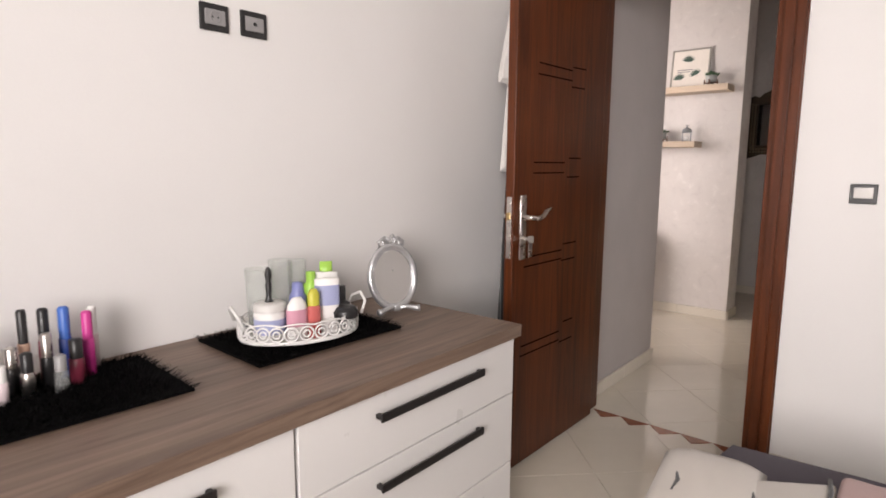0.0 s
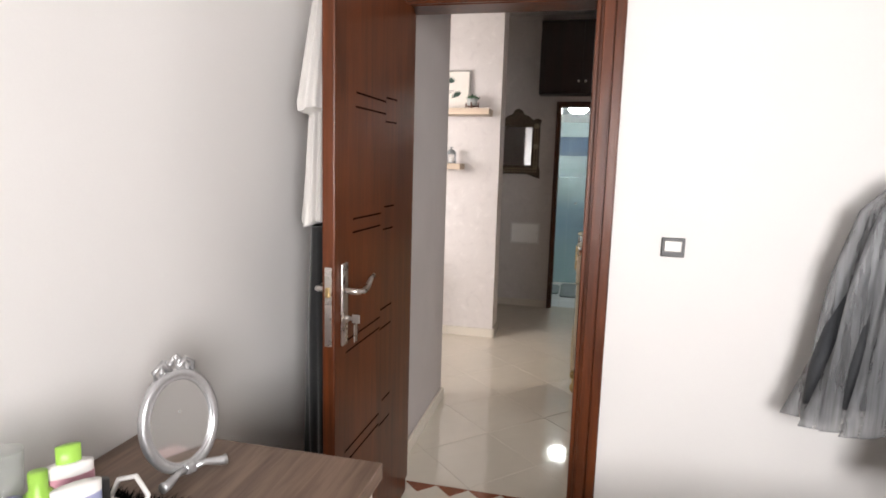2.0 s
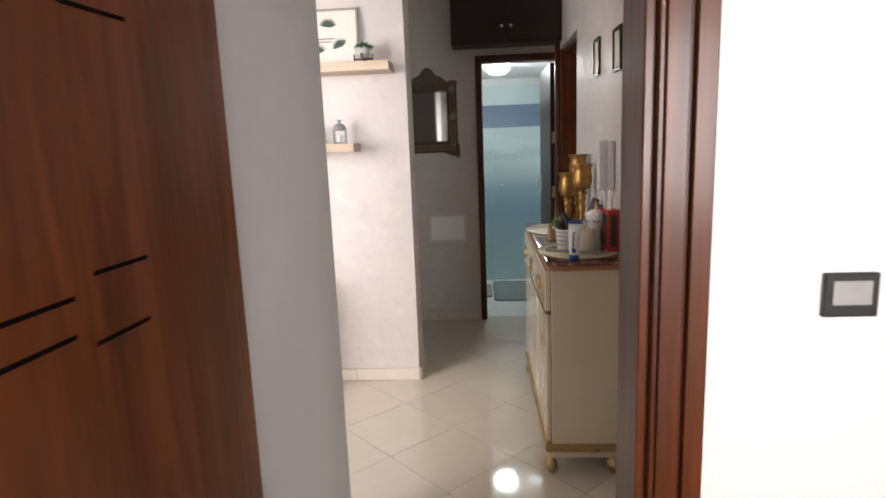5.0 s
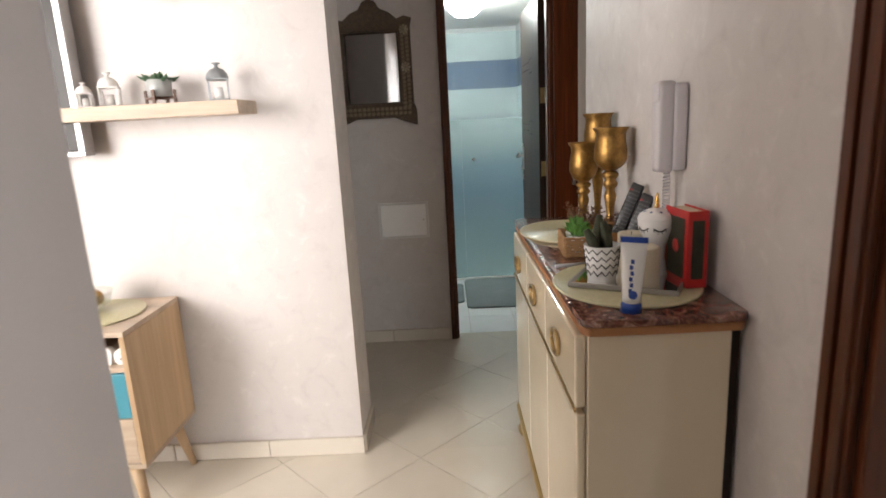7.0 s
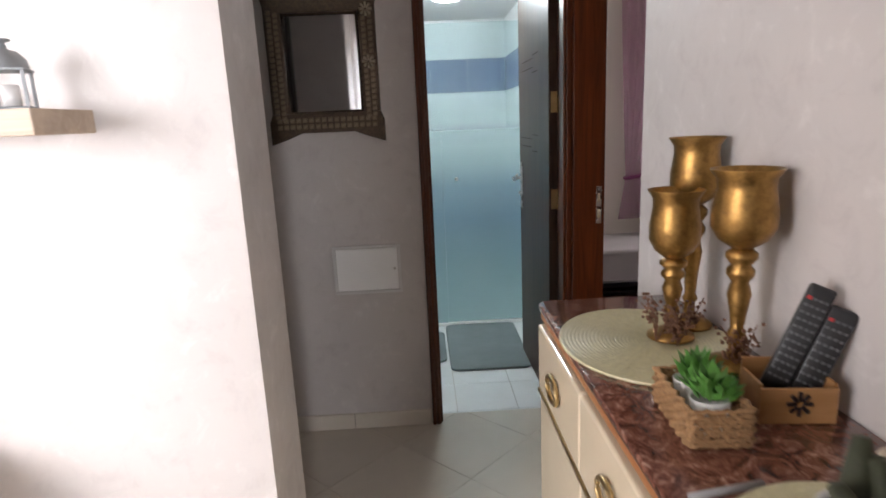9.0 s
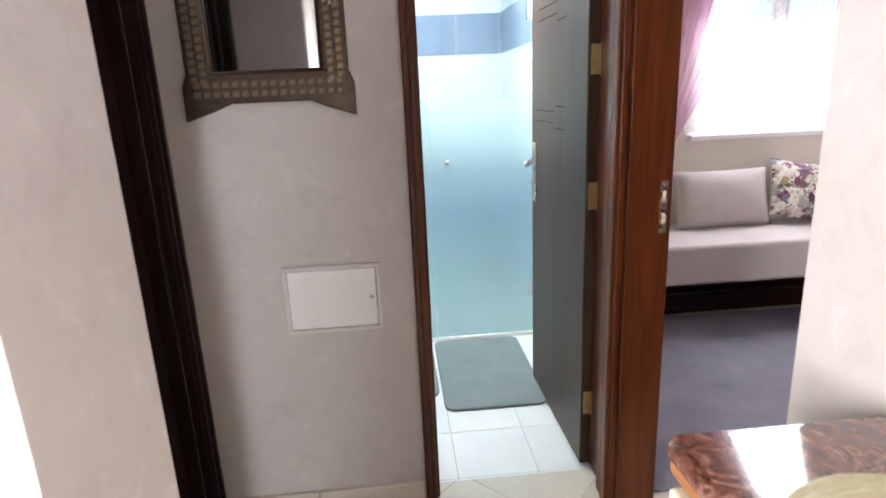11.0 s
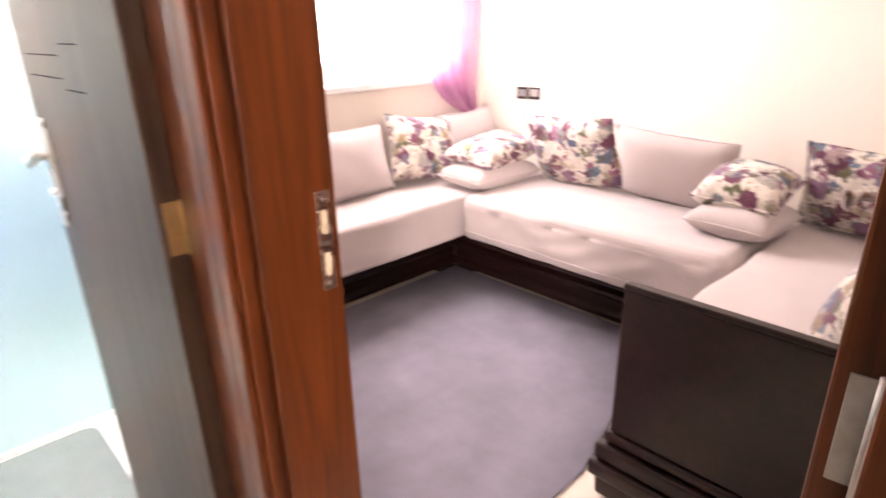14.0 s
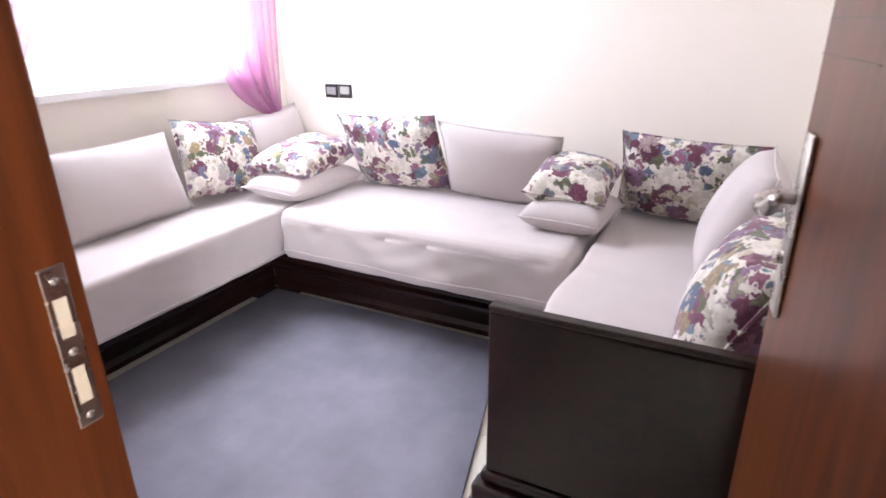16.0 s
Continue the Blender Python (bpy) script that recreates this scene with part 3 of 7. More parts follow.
for z in (0.26, 1.02, 1.45):
    hg = part("hinge", box(-0.0025, -0.0004, -0.016, 0.010, z - 0.045, z + 0.045, 0.0008), BRASS, bath_hinges, "pale brass hinge leaf")
    part("pin", tube([(-0.006, -0.021, z - 0.047), (-0.006, -0.021, z + 0.047)], 0.006), BRASS, hg)
# salon door frame stands in the hall's east wall
f3 = thing("door_frame_3", "moulded mahogany frame of the salon door", "door frame", kind="structure")
part("jamb", box(0.142, 0.274, 6.752, 6.788, 0, 2.078, 0.003), MAHOGANY, f3)
part("casing", boxes((0.118, 0.141, 6.765, 6.876, 0, 2.14), (0.106, 0.118, 6.775, 6.812, 0, 2.13), (0.110, 0.118, 6.822, 6.858, 0, 2.13), bevel=0.003), MAHOGANY, f3)
part("jamb", box(0.236, 0.302, 6.002, 6.074, 0, 2.078, 0.003), MAHOGANY, f3)
part("door_stop", box(0.172, 0.2355, 6.002, 6.04, 0, 2.04, 0.002), MAHOGANY, f3)
part("head", box(0.17, 0.274, 6.0745, 6.7515, 2.045, 2.078, 0.003), MAHOGANY_Y, f3)
strike = part("strike_plate", box(0.2385, 0.2605, 6.7495, 6.7515, 0.943, 1.098, 0.001), STEEL, f3, "steel strike plate")
for z in (0.967, 1.033):
    part("slot", box(0.244, 0.255, 6.7485, 6.7492, z, z + 0.036), plain("bright plate recess", (0.6, 0.5, 0.36), 0.5), strike)
for z in (0.953, 1.018, 1.085):
    part("screw", lathe([(0, 0), (0.004, 0), (0.003, 0.0012), (0, 0.0014)], 10, Matrix.Translation((0.2495, 6.7494, z)) @ Matrix.Rotation(radians(90), 4, "X")), STEEL, strike)
DULL_STEEL = plain("dull worn steel", (0.36, 0.34, 0.32), 0.48, 0.8, 0.25, 30, 0.1)
for z in (0.25, 1.0, 1.8):
    hg = part("hinge", boxes((0.262, 0.301, 6.0742, 6.0765, z - 0.06, z + 0.06), bevel=0.001), DULL_STEEL, f3, "steel butt hinge")
    part("pin", tube([(0.307, 6.080, z - 0.062), (0.307, 6.080, z + 0.062)], 0.0042), DULL_STEEL, hg)
    flap = box(-0.0026, -0.0004, -0.017, 0.008, z - 0.052, z + 0.052, 0.0008)
    flap.transform(Matrix.Translation((0.322, 6.096, 0)) @ Matrix.Rotation(radians(6.4), 4, "Z"))
    part("hinge_flap", flap, DULL_STEEL, hg)
    for k in (-0.042, 0.0, 0.042):
        part("screw", lathe([(0, 0), (0.005, 0), (0.004, 0.0012), (0, 0.0014)], 10, Matrix.Translation((0.276 + 0.012 * (k == 0), 6.0766, z + k)) @ Matrix.Rotation(radians(-90), 4, "X")), BRASS, hg)
door_leaf("door_3", Matrix.Translation((0.322, 6.096, 0)) @ Matrix.Rotation(radians(6.4), 4, "Z"), 0.626, 2.03, MAHOGANY, "open mahogany salon door with engraved lines", LINES[:8], faces=(1, -1), cut=0.0008, groove=plain("worn engraved line", (0.085, 0.042, 0.03), 0.5))
casing("door_frame_4", Matrix.Translation((0.139, 4.302, 0)) @ Matrix.Rotation(radians(-90), 4, "Z"), 0.94, 2.13, MAHOGANY, 0.062, 0.03, "dark mahogany frame of the kitchen doorway", (0.022, 0.135, 2.066))
casing("door_frame_5", Matrix.Translation((-1.209, 5.96, 0)) @ Matrix.Rotation(radians(90), 4, "Z"), 0.91, 2.14, DARKWOOD_Z, 0.045, 0.05, "dark wooden frame of a closed door", (0.012, 0.14, 2.1))
solo("door_4", box(-1.29, -1.25, 6.02, 6.81, 0.008, 2.08, 0.004), DARKWOOD_Z, "closed dark wooden door in the recess", "door", kind="structure")

# ---- bedroom things ----


def rounded_outline(w, h, r, n=5):
    pts = []
    for cx, cy, a0 in ((w / 2 - r, h / 2 - r, 0), (-w / 2 + r, h / 2 - r, 90), (-w / 2 + r, -h / 2 + r, 180), (w / 2 - r, -h / 2 + r, 270)):
        for k in range(n + 1):
            a = radians(a0 + 90 * k / n)
            pts.append((cx + r * math.cos(a), cy + r * math.sin(a)))
    return pts


# dresser along the west wall
dresser = thing("dresser", "white dresser with grey oak top and black handles", "dresser", Matrix.Translation((0.03, -0.035, 0.004)))
part("worktop", box(-1.277, -0.655, 0.02, 2.125, 0.718, 0.757, 0.003), GREYOAK, dresser, "grey brown wood-grain top")
part("carcass", box(-1.27, -0.695, 0.03, 2.115, 0.06, 0.716, 0.002), WHITE_LAC, dresser)
part("plinth", box(-1.22, -0.74, 0.05, 2.10, -0.004, 0.059), WHITE_LAC, dresser)
for c0, c1 in ((1.298, 2.115), (0.48, 1.292), (0.032, 0.474)):
    for z0, z1 in ((0.535, 0.712), (0.305, 0.531), (0.065, 0.301)):
        d = part("drawer_front", box(-0.694, -0.675, c0 + 0.002, c1 - 0.002, z0, z1, 0.002), WHITE_LAC, dresser)
        cy = c0 + (c1 - c0) * 0.52
        hz = z0 + 0.122 if z0 > 0.5 else z0 + 0.175
        L = 0.205 if c1 - c0 > 0.6 else 0.12
        part("handle", boxes((-0.674, -0.655, cy - L, cy - L + 0.012, hz - 0.006, hz + 0.006), (-0.674, -0.655, cy + L - 0.012, cy + L, hz - 0.006, hz + 0.006),
                             (-0.657, -0.650, cy - L, cy + L, hz - 0.011, hz + 0.011), bevel=0.002), BLACK_METAL, d, "flat black bar handle")


def fur_mat(x0, x1, y0, y1, turn, label):
    """A small shaggy black mat: a thin pad with many leaning hairs."""
    cx, cy, w, h = (x0 + x1) / 2, (y0 + y1) / 2, (x1 - x0) / 2, (y1 - y0) / 2
    bm = box(-w, w, -h, h, 0.0, 0.006, 0.002)
    rnd = random.Random(int(cy * 1000))
    for _ in range(7000):
        px, py = rnd.uniform(-w, w), rnd.uniform(-h, h)
        edge = max(abs(px) / w, abs(py) / h)
        a, L = rnd.uniform(0, 2 * math.pi), rnd.uniform(0.012, 0.026)
        if edge > 0.86:
            a = math.atan2(py / h ** 1, px / w) + rnd.uniform(-0.7, 0.7)
            L *= 1.1 + 0.9 * max(0, noise.noise(Vector((px * 38, py * 38, cy))))
        lift = rnd.uniform(0.010, 0.024)
        tip = bm.verts.new((px + L * math.cos(a), py + L * math.sin(a), 0.004 + lift * (0.6 if edge > 0.86 else 1)))
        s = 0.0016
        v = bm.verts.new((px - s * math.sin(a), py + s * math.cos(a), 0.005))
        u = bm.verts.new((px + s * math.sin(a), py - s * math.cos(a), 0.005))
        bm.faces.new((v, u, tip))
    return solo("fur_mat", bm, FUR, label, "mat", Matrix.Translation((cx, cy, 0.7612)) @ Matrix.Rotation(radians(turn), 4, "Z"), "mats on the dresser")


fur_mat(-1.195, -0.880, 1.340, 1.815, -2, "shaggy black fur mat under the white tray on the dresser")
fur_mat(-1.20, -0.885, 0.60, 1.175, -3, "shaggy black fur mat under make-up on the dresser")

# table mirror
silver = plain("silver paint", (0.55, 0.55, 0.56), 0.32, 0.75, 0.12, 40, 0.1)
TM = Matrix.Translation((-1.003, 1.918, 0.772)) @ Matrix.Rotation(radians(70), 4, "Z") @ Matrix.Rotation(radians(-10), 4, "X") @ Matrix.Scale(0.9, 4)
tmirror = thing("table_mirror", "small oval silver table mirror with bow ornament on the dresser", "mirror", TM)
ring = bmesh.new()
oval = [(0.088 * math.cos(2 * math.pi * k / 40), 0, 0.125 + 0.112 * math.sin(2 * math.pi * k / 40)) for k in range(40)]
join_bm(ring, tube(oval, 0.0125, 10, True))
join_bm(ring, tube([(x * 0.9, -0.006, 0.125 + (z - 0.125) * 0.9) for x, _, z in oval], 0.004, 8, True))
part("frame", ring, silver, tmirror)
disc = prism([(x * 0.93, 0.125 + (z - 0.125) * 0.93) for x, _, z in oval], -0.003, 0.003)
disc.transform(Matrix.Rotation(radians(90), 4, "X"))
part("glass", disc, MIRROR, tmirror)
orn = bmesh.new()
rnd = random.Random(5)
for k in range(26):
    a = radians(180 * k / 25)
    c = Vector((0.034 * math.cos(a) * (0.5 + 0.5 * abs(math.cos(2.5 * a))), -0.003, 0.243 + 0.026 * math.sin(a) + 0.006 * math.sin(6 * a)))
    b = bmesh.new()
    bmesh.ops.create_icosphere(b, subdivisions=1, radius=rnd.uniform(0.005, 0.009))
    join_bm(orn, b, Matrix.Translation(c) @ Matrix.Diagonal((1, 0.6, 1.1, 1)))
for s in (1, -1):
    join_bm(orn, tube([(s * 0.008, -0.004, 0.245), (s * 0.03, -0.006, 0.268), (s * 0.05, -0.004, 0.252), (s * 0.045, -0.004, 0.236)], 0.006, 8))
part("ornament", smooth(orn), silver, tmirror)
bow = bmesh.new()
for s in (1, -1):
    join_bm(bow, tube([(0, -0.01, 0.012), (s * 0.035, -0.02, 0.014), (s * 0.07, -0.032, 0.004), (s * 0.082, -0.036, 0.004)], 0.010, 8, taper=[0.9, 0.8, 1.1, 1.3]))
join_bm(bow, box(-0.014, 0.014, -0.022, 0.004, 0.0, 0.026, 0.006))
part("base_bow", smooth(bow), silver, tmirror)
part("prop", tube([(0, 0.0, 0.15), (0, 0.05, -0.006)], 0.005), silver, tmirror)

# white lace tray with cosmetics
TRAY = Matrix.Translation((-1.018, 1.55, 0.779)) @ Matrix.Rotation(radians(72), 4, "Z") @ Matrix.Scale(1.12, 4)
whitemetal = plain("white enamel", (0.80, 0.78, 0.76), 0.35, 0, 0.05, 20, 0.03)
tray = thing("tray", "oval white pierced metal tray with handles", "tray", TRAY)
A, B = 0.148, 0.105
part("base", prism([(A * math.cos(2 * math.pi * k / 40), B * math.sin(2 * math.pi * k / 40)) for k in range(40)], 0, 0.004), whitemetal, tray)
rim = bmesh.new()
for zz, r in ((0.006, 0.003), (0.045, 0.0022)):
    join_bm(rim, tube([(A * math.cos(2 * math.pi * k / 48), B * math.sin(2 * math.pi * k / 48), zz + (0.005 * abs(math.sin(12 * math.pi * k / 48)) if zz > 0.02 else 0)) for k in range(48)], r, 6, True))
for k in range(26):
    a = 2 * math.pi * k / 26
    c, d = Vector((A * math.cos(a), B * math.sin(a), 0.026)), Vector((-A * math.sin(a), B * math.cos(a), 0)).normalized()
    for rr, th in ((0.0165, 0.0026), (0.008, 0.0024)):
        join_bm(rim, tube([c + rr * (math.cos(2 * math.pi * j / 12) * d + math.sin(2 * math.pi * j / 12) * Vector((0, 0, 1))) for j in range(12)], th, 5, True))
part("pierced_rim", rim, whitemetal, tray)
for s in (1, -1):
    part("handle", tube([(s * A, -0.045, 0.04), (s * (A + 0.012), -0.04, 0.07), (s * (A + 0.018), 0, 0.085), (s * (A + 0.012), 0.04, 0.07), (s * A, 0.045, 0.04)], 0.004, 8), whitemetal, tray)

tray_at = TRAY @ Matrix.Translation((0, 0, 0.0045))


def bottle(label, x, y, prof, material, cap=None, cap_mat=None, flat=1.0, turn=0, band=None, base=tray_at, group="cosmetics in the tray", name="bottle"):
    b = thing(name, label, name.replace("_", " "), base @ Matrix.Translation((x, y, 0)) @ Matrix.Rotation(radians(turn), 4, "Z"), group)
    part("body", lathe(prof, 20, Matrix.Diagonal((1, flat, 1, 1))), material, b)
    if cap:
        part("cap", lathe(cap, 20, Matrix.Diagonal((1, flat, 1, 1))), cap_mat, b)
    if band:
        z0, z1, r, m = band
        part("print", lathe([(r, z0), (r, z1)], 20, Matrix.Diagonal((1, flat, 1, 1))), m, b)
    return b


def colour(name, c, rough=0.35):
    return plain(name, c, rough, 0, 0.04, 10, 0.0)


PINK, ROSE, BLUE, LIME = colour("pink plastic", (0.62, 0.30, 0.38)), colour("rose liquid", (0.55, 0.13, 0.12), 0.15), colour("violet blue plastic", (0.20, 0.22, 0.45)), colour("lime plastic", (0.30, 0.55, 0.08))
YEL, GREYBL, MAG, NAVY = colour("yellow green cap", (0.52, 0.48, 0.06)), colour("pale blue print", (0.33, 0.36, 0.55)), colour("magenta plastic", (0.62, 0.05, 0.28)), colour("navy plastic", (0.02, 0.05, 0.22))
PALE, SKIN = colour("pale pink plastic", (0.75, 0.62, 0.64)), colour("beige make-up", (0.55, 0.35, 0.26))
CLEARPL = clear_plastic("clear plastic", (0.93, 0.94, 0.93), 0.13)
bottle("white oval roll-on stick with pink label", -0.03, -0.072, [(0, 0), (0.023, 0), (0.026, 0.02), (0.026, 0.06), (0.024, 0.085), (0.012, 0.102), (0, 0.104)], whitemetal, flat=0.62, turn=10, band=(0.035, 0.075, 0.0268, PINK))
bottle("slim bottle of rose liquid with yellow green cap", 0.012, -0.07, [(0, 0), (0.017, 0), (0.017, 0.07), (0.014, 0.078), (0, 0.078)], ROSE, [(0.0145, 0.078), (0.0145, 0.105), (0.008, 0.118), (0, 0.118)], YEL, 0.7)
bottle("white tube with violet blue print standing on its cap", 0.055, -0.048, [(0, 0), (0.021, 0), (0.025, 0.02), (0.03, 0.10), (0.031, 0.135), (0, 0.137)], whitemetal, flat=0.42, turn=-14, band=(0.07, 0.12, 0.0306, GREYBL))
bottle("white cream tube with green cap", 0.075, 0.01, [(0, 0), (0.022, 0), (0.026, 0.03), (0.031, 0.14), (0, 0.143)], whitemetal, [(0.016, 0.143), (0.016, 0.168), (0, 0.168)], LIME, 0.45, -20, (0.08, 0.125, 0.031, PINK))
bottle("lime green plastic lotion bottle", 0.035, 0.012, [(0, 0), (0.02, 0), (0.021, 0.11), (0.012, 0.12), (0.012, 0.145), (0, 0.145)], LIME)
bottle("violet blue plastic lotion bottle", 0.0, 0.01, [(0, 0), (0.02, 0), (0.022, 0.085), (0.015, 0.1), (0.014, 0.12), (0, 0.124)], BLUE)
bottle("black perfume bottle with square shoulders", 0.102, -0.01, [(0, 0), (0.028, 0), (0.028, 0.06), (0.014, 0.068), (0, 0.068)], BLACK, [(0.0165, 0.068), (0.0165, 0.105), (0, 0.106)], BLACK, 0.8)
bottle("low clear jar with a black lid", 0.098, -0.058, [(0, 0), (0.026, 0), (0.028, 0.03), (0.02, 0.038), (0, 0.038)], CLEARPL, [(0.031, 0.036), (0.033, 0.05), (0.025, 0.062), (0, 0.066)], BLACK)
jar = bottle("white cream jar with grey lid", -0.085, -0.04, [(0, 0), (0.034, 0), (0.037, 0.06), (0.036, 0.075), (0, 0.075)], whitemetal, [(0.038, 0.073), (0.038, 0.088), (0.03, 0.092), (0, 0.092)], colour("pearl lid", (0.6, 0.58, 0.56)), band=(0.02, 0.055, 0.0375, GREYBL), name="jar")
for x, y, r, h in ((-0.088, 0.035, 0.034, 0.16), (-0.03, 0.05, 0.03, 0.175), (0.015, 0.06, 0.024, 0.17)):
    c = thing("organiser_cup", "clear plastic cup holding brushes", "cup", tray_at @ Matrix.Translation((x, y, 0)), "clear cups in the tray")
    part("cup", lathe([(0, 0.002), (r * 0.8, 0.002), (r, h), (r - 0.002, h), (r * 0.8 - 0.002, 0.005), (0, 0.005)], 20), CLEARPL, c)
# plain turned shape added in place of a silhouette printed on a box
solo("ornament", lathe([(0, 0), (0.011, 0), (0.008, 0.004), (0.0055, 0.02), (0.0085, 0.038), (0.0045, 0.05), (0.009, 0.062), (0.0065, 0.076), (0.003, 0.082), (0, 0.084)], 14), BLACK, "plain black turned shape on the cream jar, replacing a printed silhouette", "ornament",
     tray_at @ Matrix.Translation((-0.085, -0.036, 0.0915)))

# make-up standing on the other mat
rnd = random.Random(11)
KINDS = [("black mascara tube", BLACK, STEEL), ("magenta lip gloss tube", MAG, MAG), ("navy eyeliner tube", NAVY, colour("blue cap", (0.05, 0.15, 0.5))), ("pale pink nail varnish", PALE, whitemetal), ("beige foundation bottle", SKIN, BLACK), ("dark red lipstick", colour("dark red", (0.16, 0.02, 0.04)), BLACK), ("silver lipstick case", STEEL, BLACK), ("clear bottle with grey cap", CLEARPL, GREYPLASTIC)]
spots = [(-1.150, 1.060, 1, 0.150), (-1.165, 1.020, 2, 0.165), (-1.120, 1.025, 5, 0.10), (-1.180, 0.985, 5, 0.165), (-1.135, 0.975, 0, 0.12), (-1.09, 0.985, 7, 0.08), (-1.175, 0.945, 4, 0.17),
         (-1.105, 0.93, 6, 0.095), (-1.15, 0.915, 0, 0.10), (-1.19, 0.90, 3, 0.09), (-1.10, 0.885, 3, 0.08), (-1.155, 0.87, 6, 0.12), (-1.11, 0.84, 4, 0.11), (-1.17, 0.83, 1, 0.13), (-1.125, 0.80, 0, 0.14), (-1.19, 1.085, 3, 0.15)]
for x, y, k, h in spots:
    lab, m1, m2 = KINDS[k]
    r = rnd.uniform(0.010, 0.016)
    bottle(lab + " standing on the black mat", x, y, [(0, 0), (r, 0), (r, h * 0.55), (r * 0.9, h * 0.57), (0, h * 0.57)], m1, [(r * 0.85, h * 0.57), (r * 0.85, h * 0.97), (r * 0.6, h), (0, h)], m2, 1, 0, None, Matrix.Translation((0.028, -0.01, 0.769)), "make-up on the dresser", "cosmetic")


def wall_plate(name, label, place, kind_):
    """A black square plate facing +x: 'socket', 'aerial' or 'switch'."""
    p = thing(name, label, "socket" if kind_ != "switch" else "light switch", place)
    part("plate", box(0, 0.009, -0.042, 0.042, -0.036, 0.036, 0.003), BLACK, p)
    part("insert", box(0.009, 0.0115, -0.03, 0.03, -0.016 if kind_ == "switch" else -0.02, 0.024 if kind_ == "switch" else 0.02, 0.002), GREYPLASTIC if kind_ != "switch" else plain("silver grey key", (0.42, 0.40, 0.38), 0.3, 0.3, 0.08), p, "grey insert")
    if kind_ == "socket":
        part("well", lathe([(0.016, 0.0), (0.016, 0.002), (0.0135, 0.002), (0.0135, -0.001), (0, -0.001)], 20, Matrix.Translation((0.0117, 0, 0)) @ Matrix.Rotation(radians(90), 4, "Y")), GREYPLASTIC, p)
        for s in (1, -1):
            part("hole", box(0.0112, 0.0125, s * 0.008 - 0.002, s * 0.008 + 0.002, -0.002, 0.002), BLACK, p)
    if kind_ == "aerial":
        part("plug_hole", lathe([(0.005, 0), (0.005, 0.003), (0.003, 0.003), (0.003, 0), (0, 0)], 12, Matrix.Translation((0.0115, 0, 0)) @ Matrix.Rotation(radians(90), 4, "Y")), BLACK, p)
    return p


wall_plate("wall_socket", "black framed power socket on the white wall", Matrix.Translation((-1.25, 1.463, 1.643)), "socket")
wall_plate("wall_socket", "black framed aerial socket on the white wall", Matrix.Translation((-1.25, 1.585, 1.645)), "aerial")
wall_plate("light_switch", "black framed light switch with silver key", Matrix.Translation((0.125, 3.2, 1.153)) @ Matrix.Rotation(radians(-90), 4, "Z"), "switch")


def drape(name, label, cat, place, rings, folds, depth, material, seed, thick=None):
    """Hanging cloth: rings of (z, half width, half depth, shift x, shift y) with soft vertical folds."""
    n = 96
    rn = random.Random(seed)
    ph = [rn.uniform(0, 6.28) for _ in range(4)]
    bm = bmesh.new()
    rows = []
    dense = []
    for a, b in zip(rings, rings[1:]):
        for k in range(8):
            s = k / 8
            dense.append(tuple(u + (v - u) * (s * s * (3 - 2 * s)) for u, v in zip(a, b)))
    dense.append(rings[-1])
    for z, w, d, sx, sy in dense:
        drop = (dense[0][0] - z) / (dense[0][0] - dense[-1][0] + 1e-6)
        row = []
        for k in range(n):
            a = 2 * math.pi * k / n
            f = 1 + depth * (0.25 + drop) * (math.sin(folds * a + ph[0] + 2 * drop) * 0.6 + math.sin((folds * 2 + 1) * a + ph[1] - 3 * drop) * 0.4)
            row.append(bm.verts.new((sx + w * f * math.cos(a), sy + d * f * math.sin(a), z + 0.012 * drop * math.sin(3 * a + ph[2]))))
        rows.append(row)
    for a, b in zip(rows, rows[1:]):
        for k in range(n):
            bm.faces.new((a[k], a[(k + 1) % n], b[(k + 1) % n], b[k]))
    bm.faces.new(rows[0])
    bm.faces.new(rows[-1][::-1])
    bmesh.ops.recalc_face_normals(bm, faces=bm.faces[:])
    return solo(name, smooth(bm), material, label, cat, place)


# clothes stand in the corner
stand = thing("clothes_stand", "thin black metal clothes stand", "clothes stand", Matrix.Translation((0.97, 2.91, 0)))
part("pole", tube([(0, 0, 0.45), (0, 0, 1.62)], 0.013), BLACK_METAL, stand)
for k in range(3):
    a = radians(200 + 120 * k)
    part("leg", tube([(0, 0, 0.5), (0.17 * math.cos(a), 0.17 * math.sin(a), 0.2), (0.28 * math.cos(a), 0.28 * math.sin(a), 0.011)], 0.011), BLACK_METAL, stand)
for k in range(4):
    a = radians(30 + 90 * k)
    part("hook", tube([(0, 0, 1.52), (0.07 * math.cos(a), 0.07 * math.sin(a), 1.5), (0.1 * math.cos(a), 0.1 * math.sin(a), 1.56)], 0.007), BLACK_METAL, stand)
GREYCLOTH, BLACKCLOTH = fabric("slate grey cotton", (0.105, 0.115, 0.13), 0.2), fabric("black cloth", (0.012, 0.012, 0.013), 0.2)
drape("jacket", "dark slate jacket hanging inside a clear garment bag", "jacket", Matrix.Translation((0.93, 3.06, 0)), [(1.44, 0.04, 0.03, 0.04, 0), (1.40, 0.14, 0.05, 0.0, 0), (1.30, 0.20, 0.06, -0.03, 0), (1.1, 0.22, 0.065, -0.05, 0), (0.8, 0.245, 0.07, -0.06, 0), (0.66, 0.25, 0.075, -0.06, 0)], 9, 0.25, fabric("dark slate wool", (0.035, 0.038, 0.043), 0.2), 3)
BAG = thin_cloth("clear plastic garment cover", (0.5, 0.51, 0.53), 0.55, 34, (1, 1, 0.1))
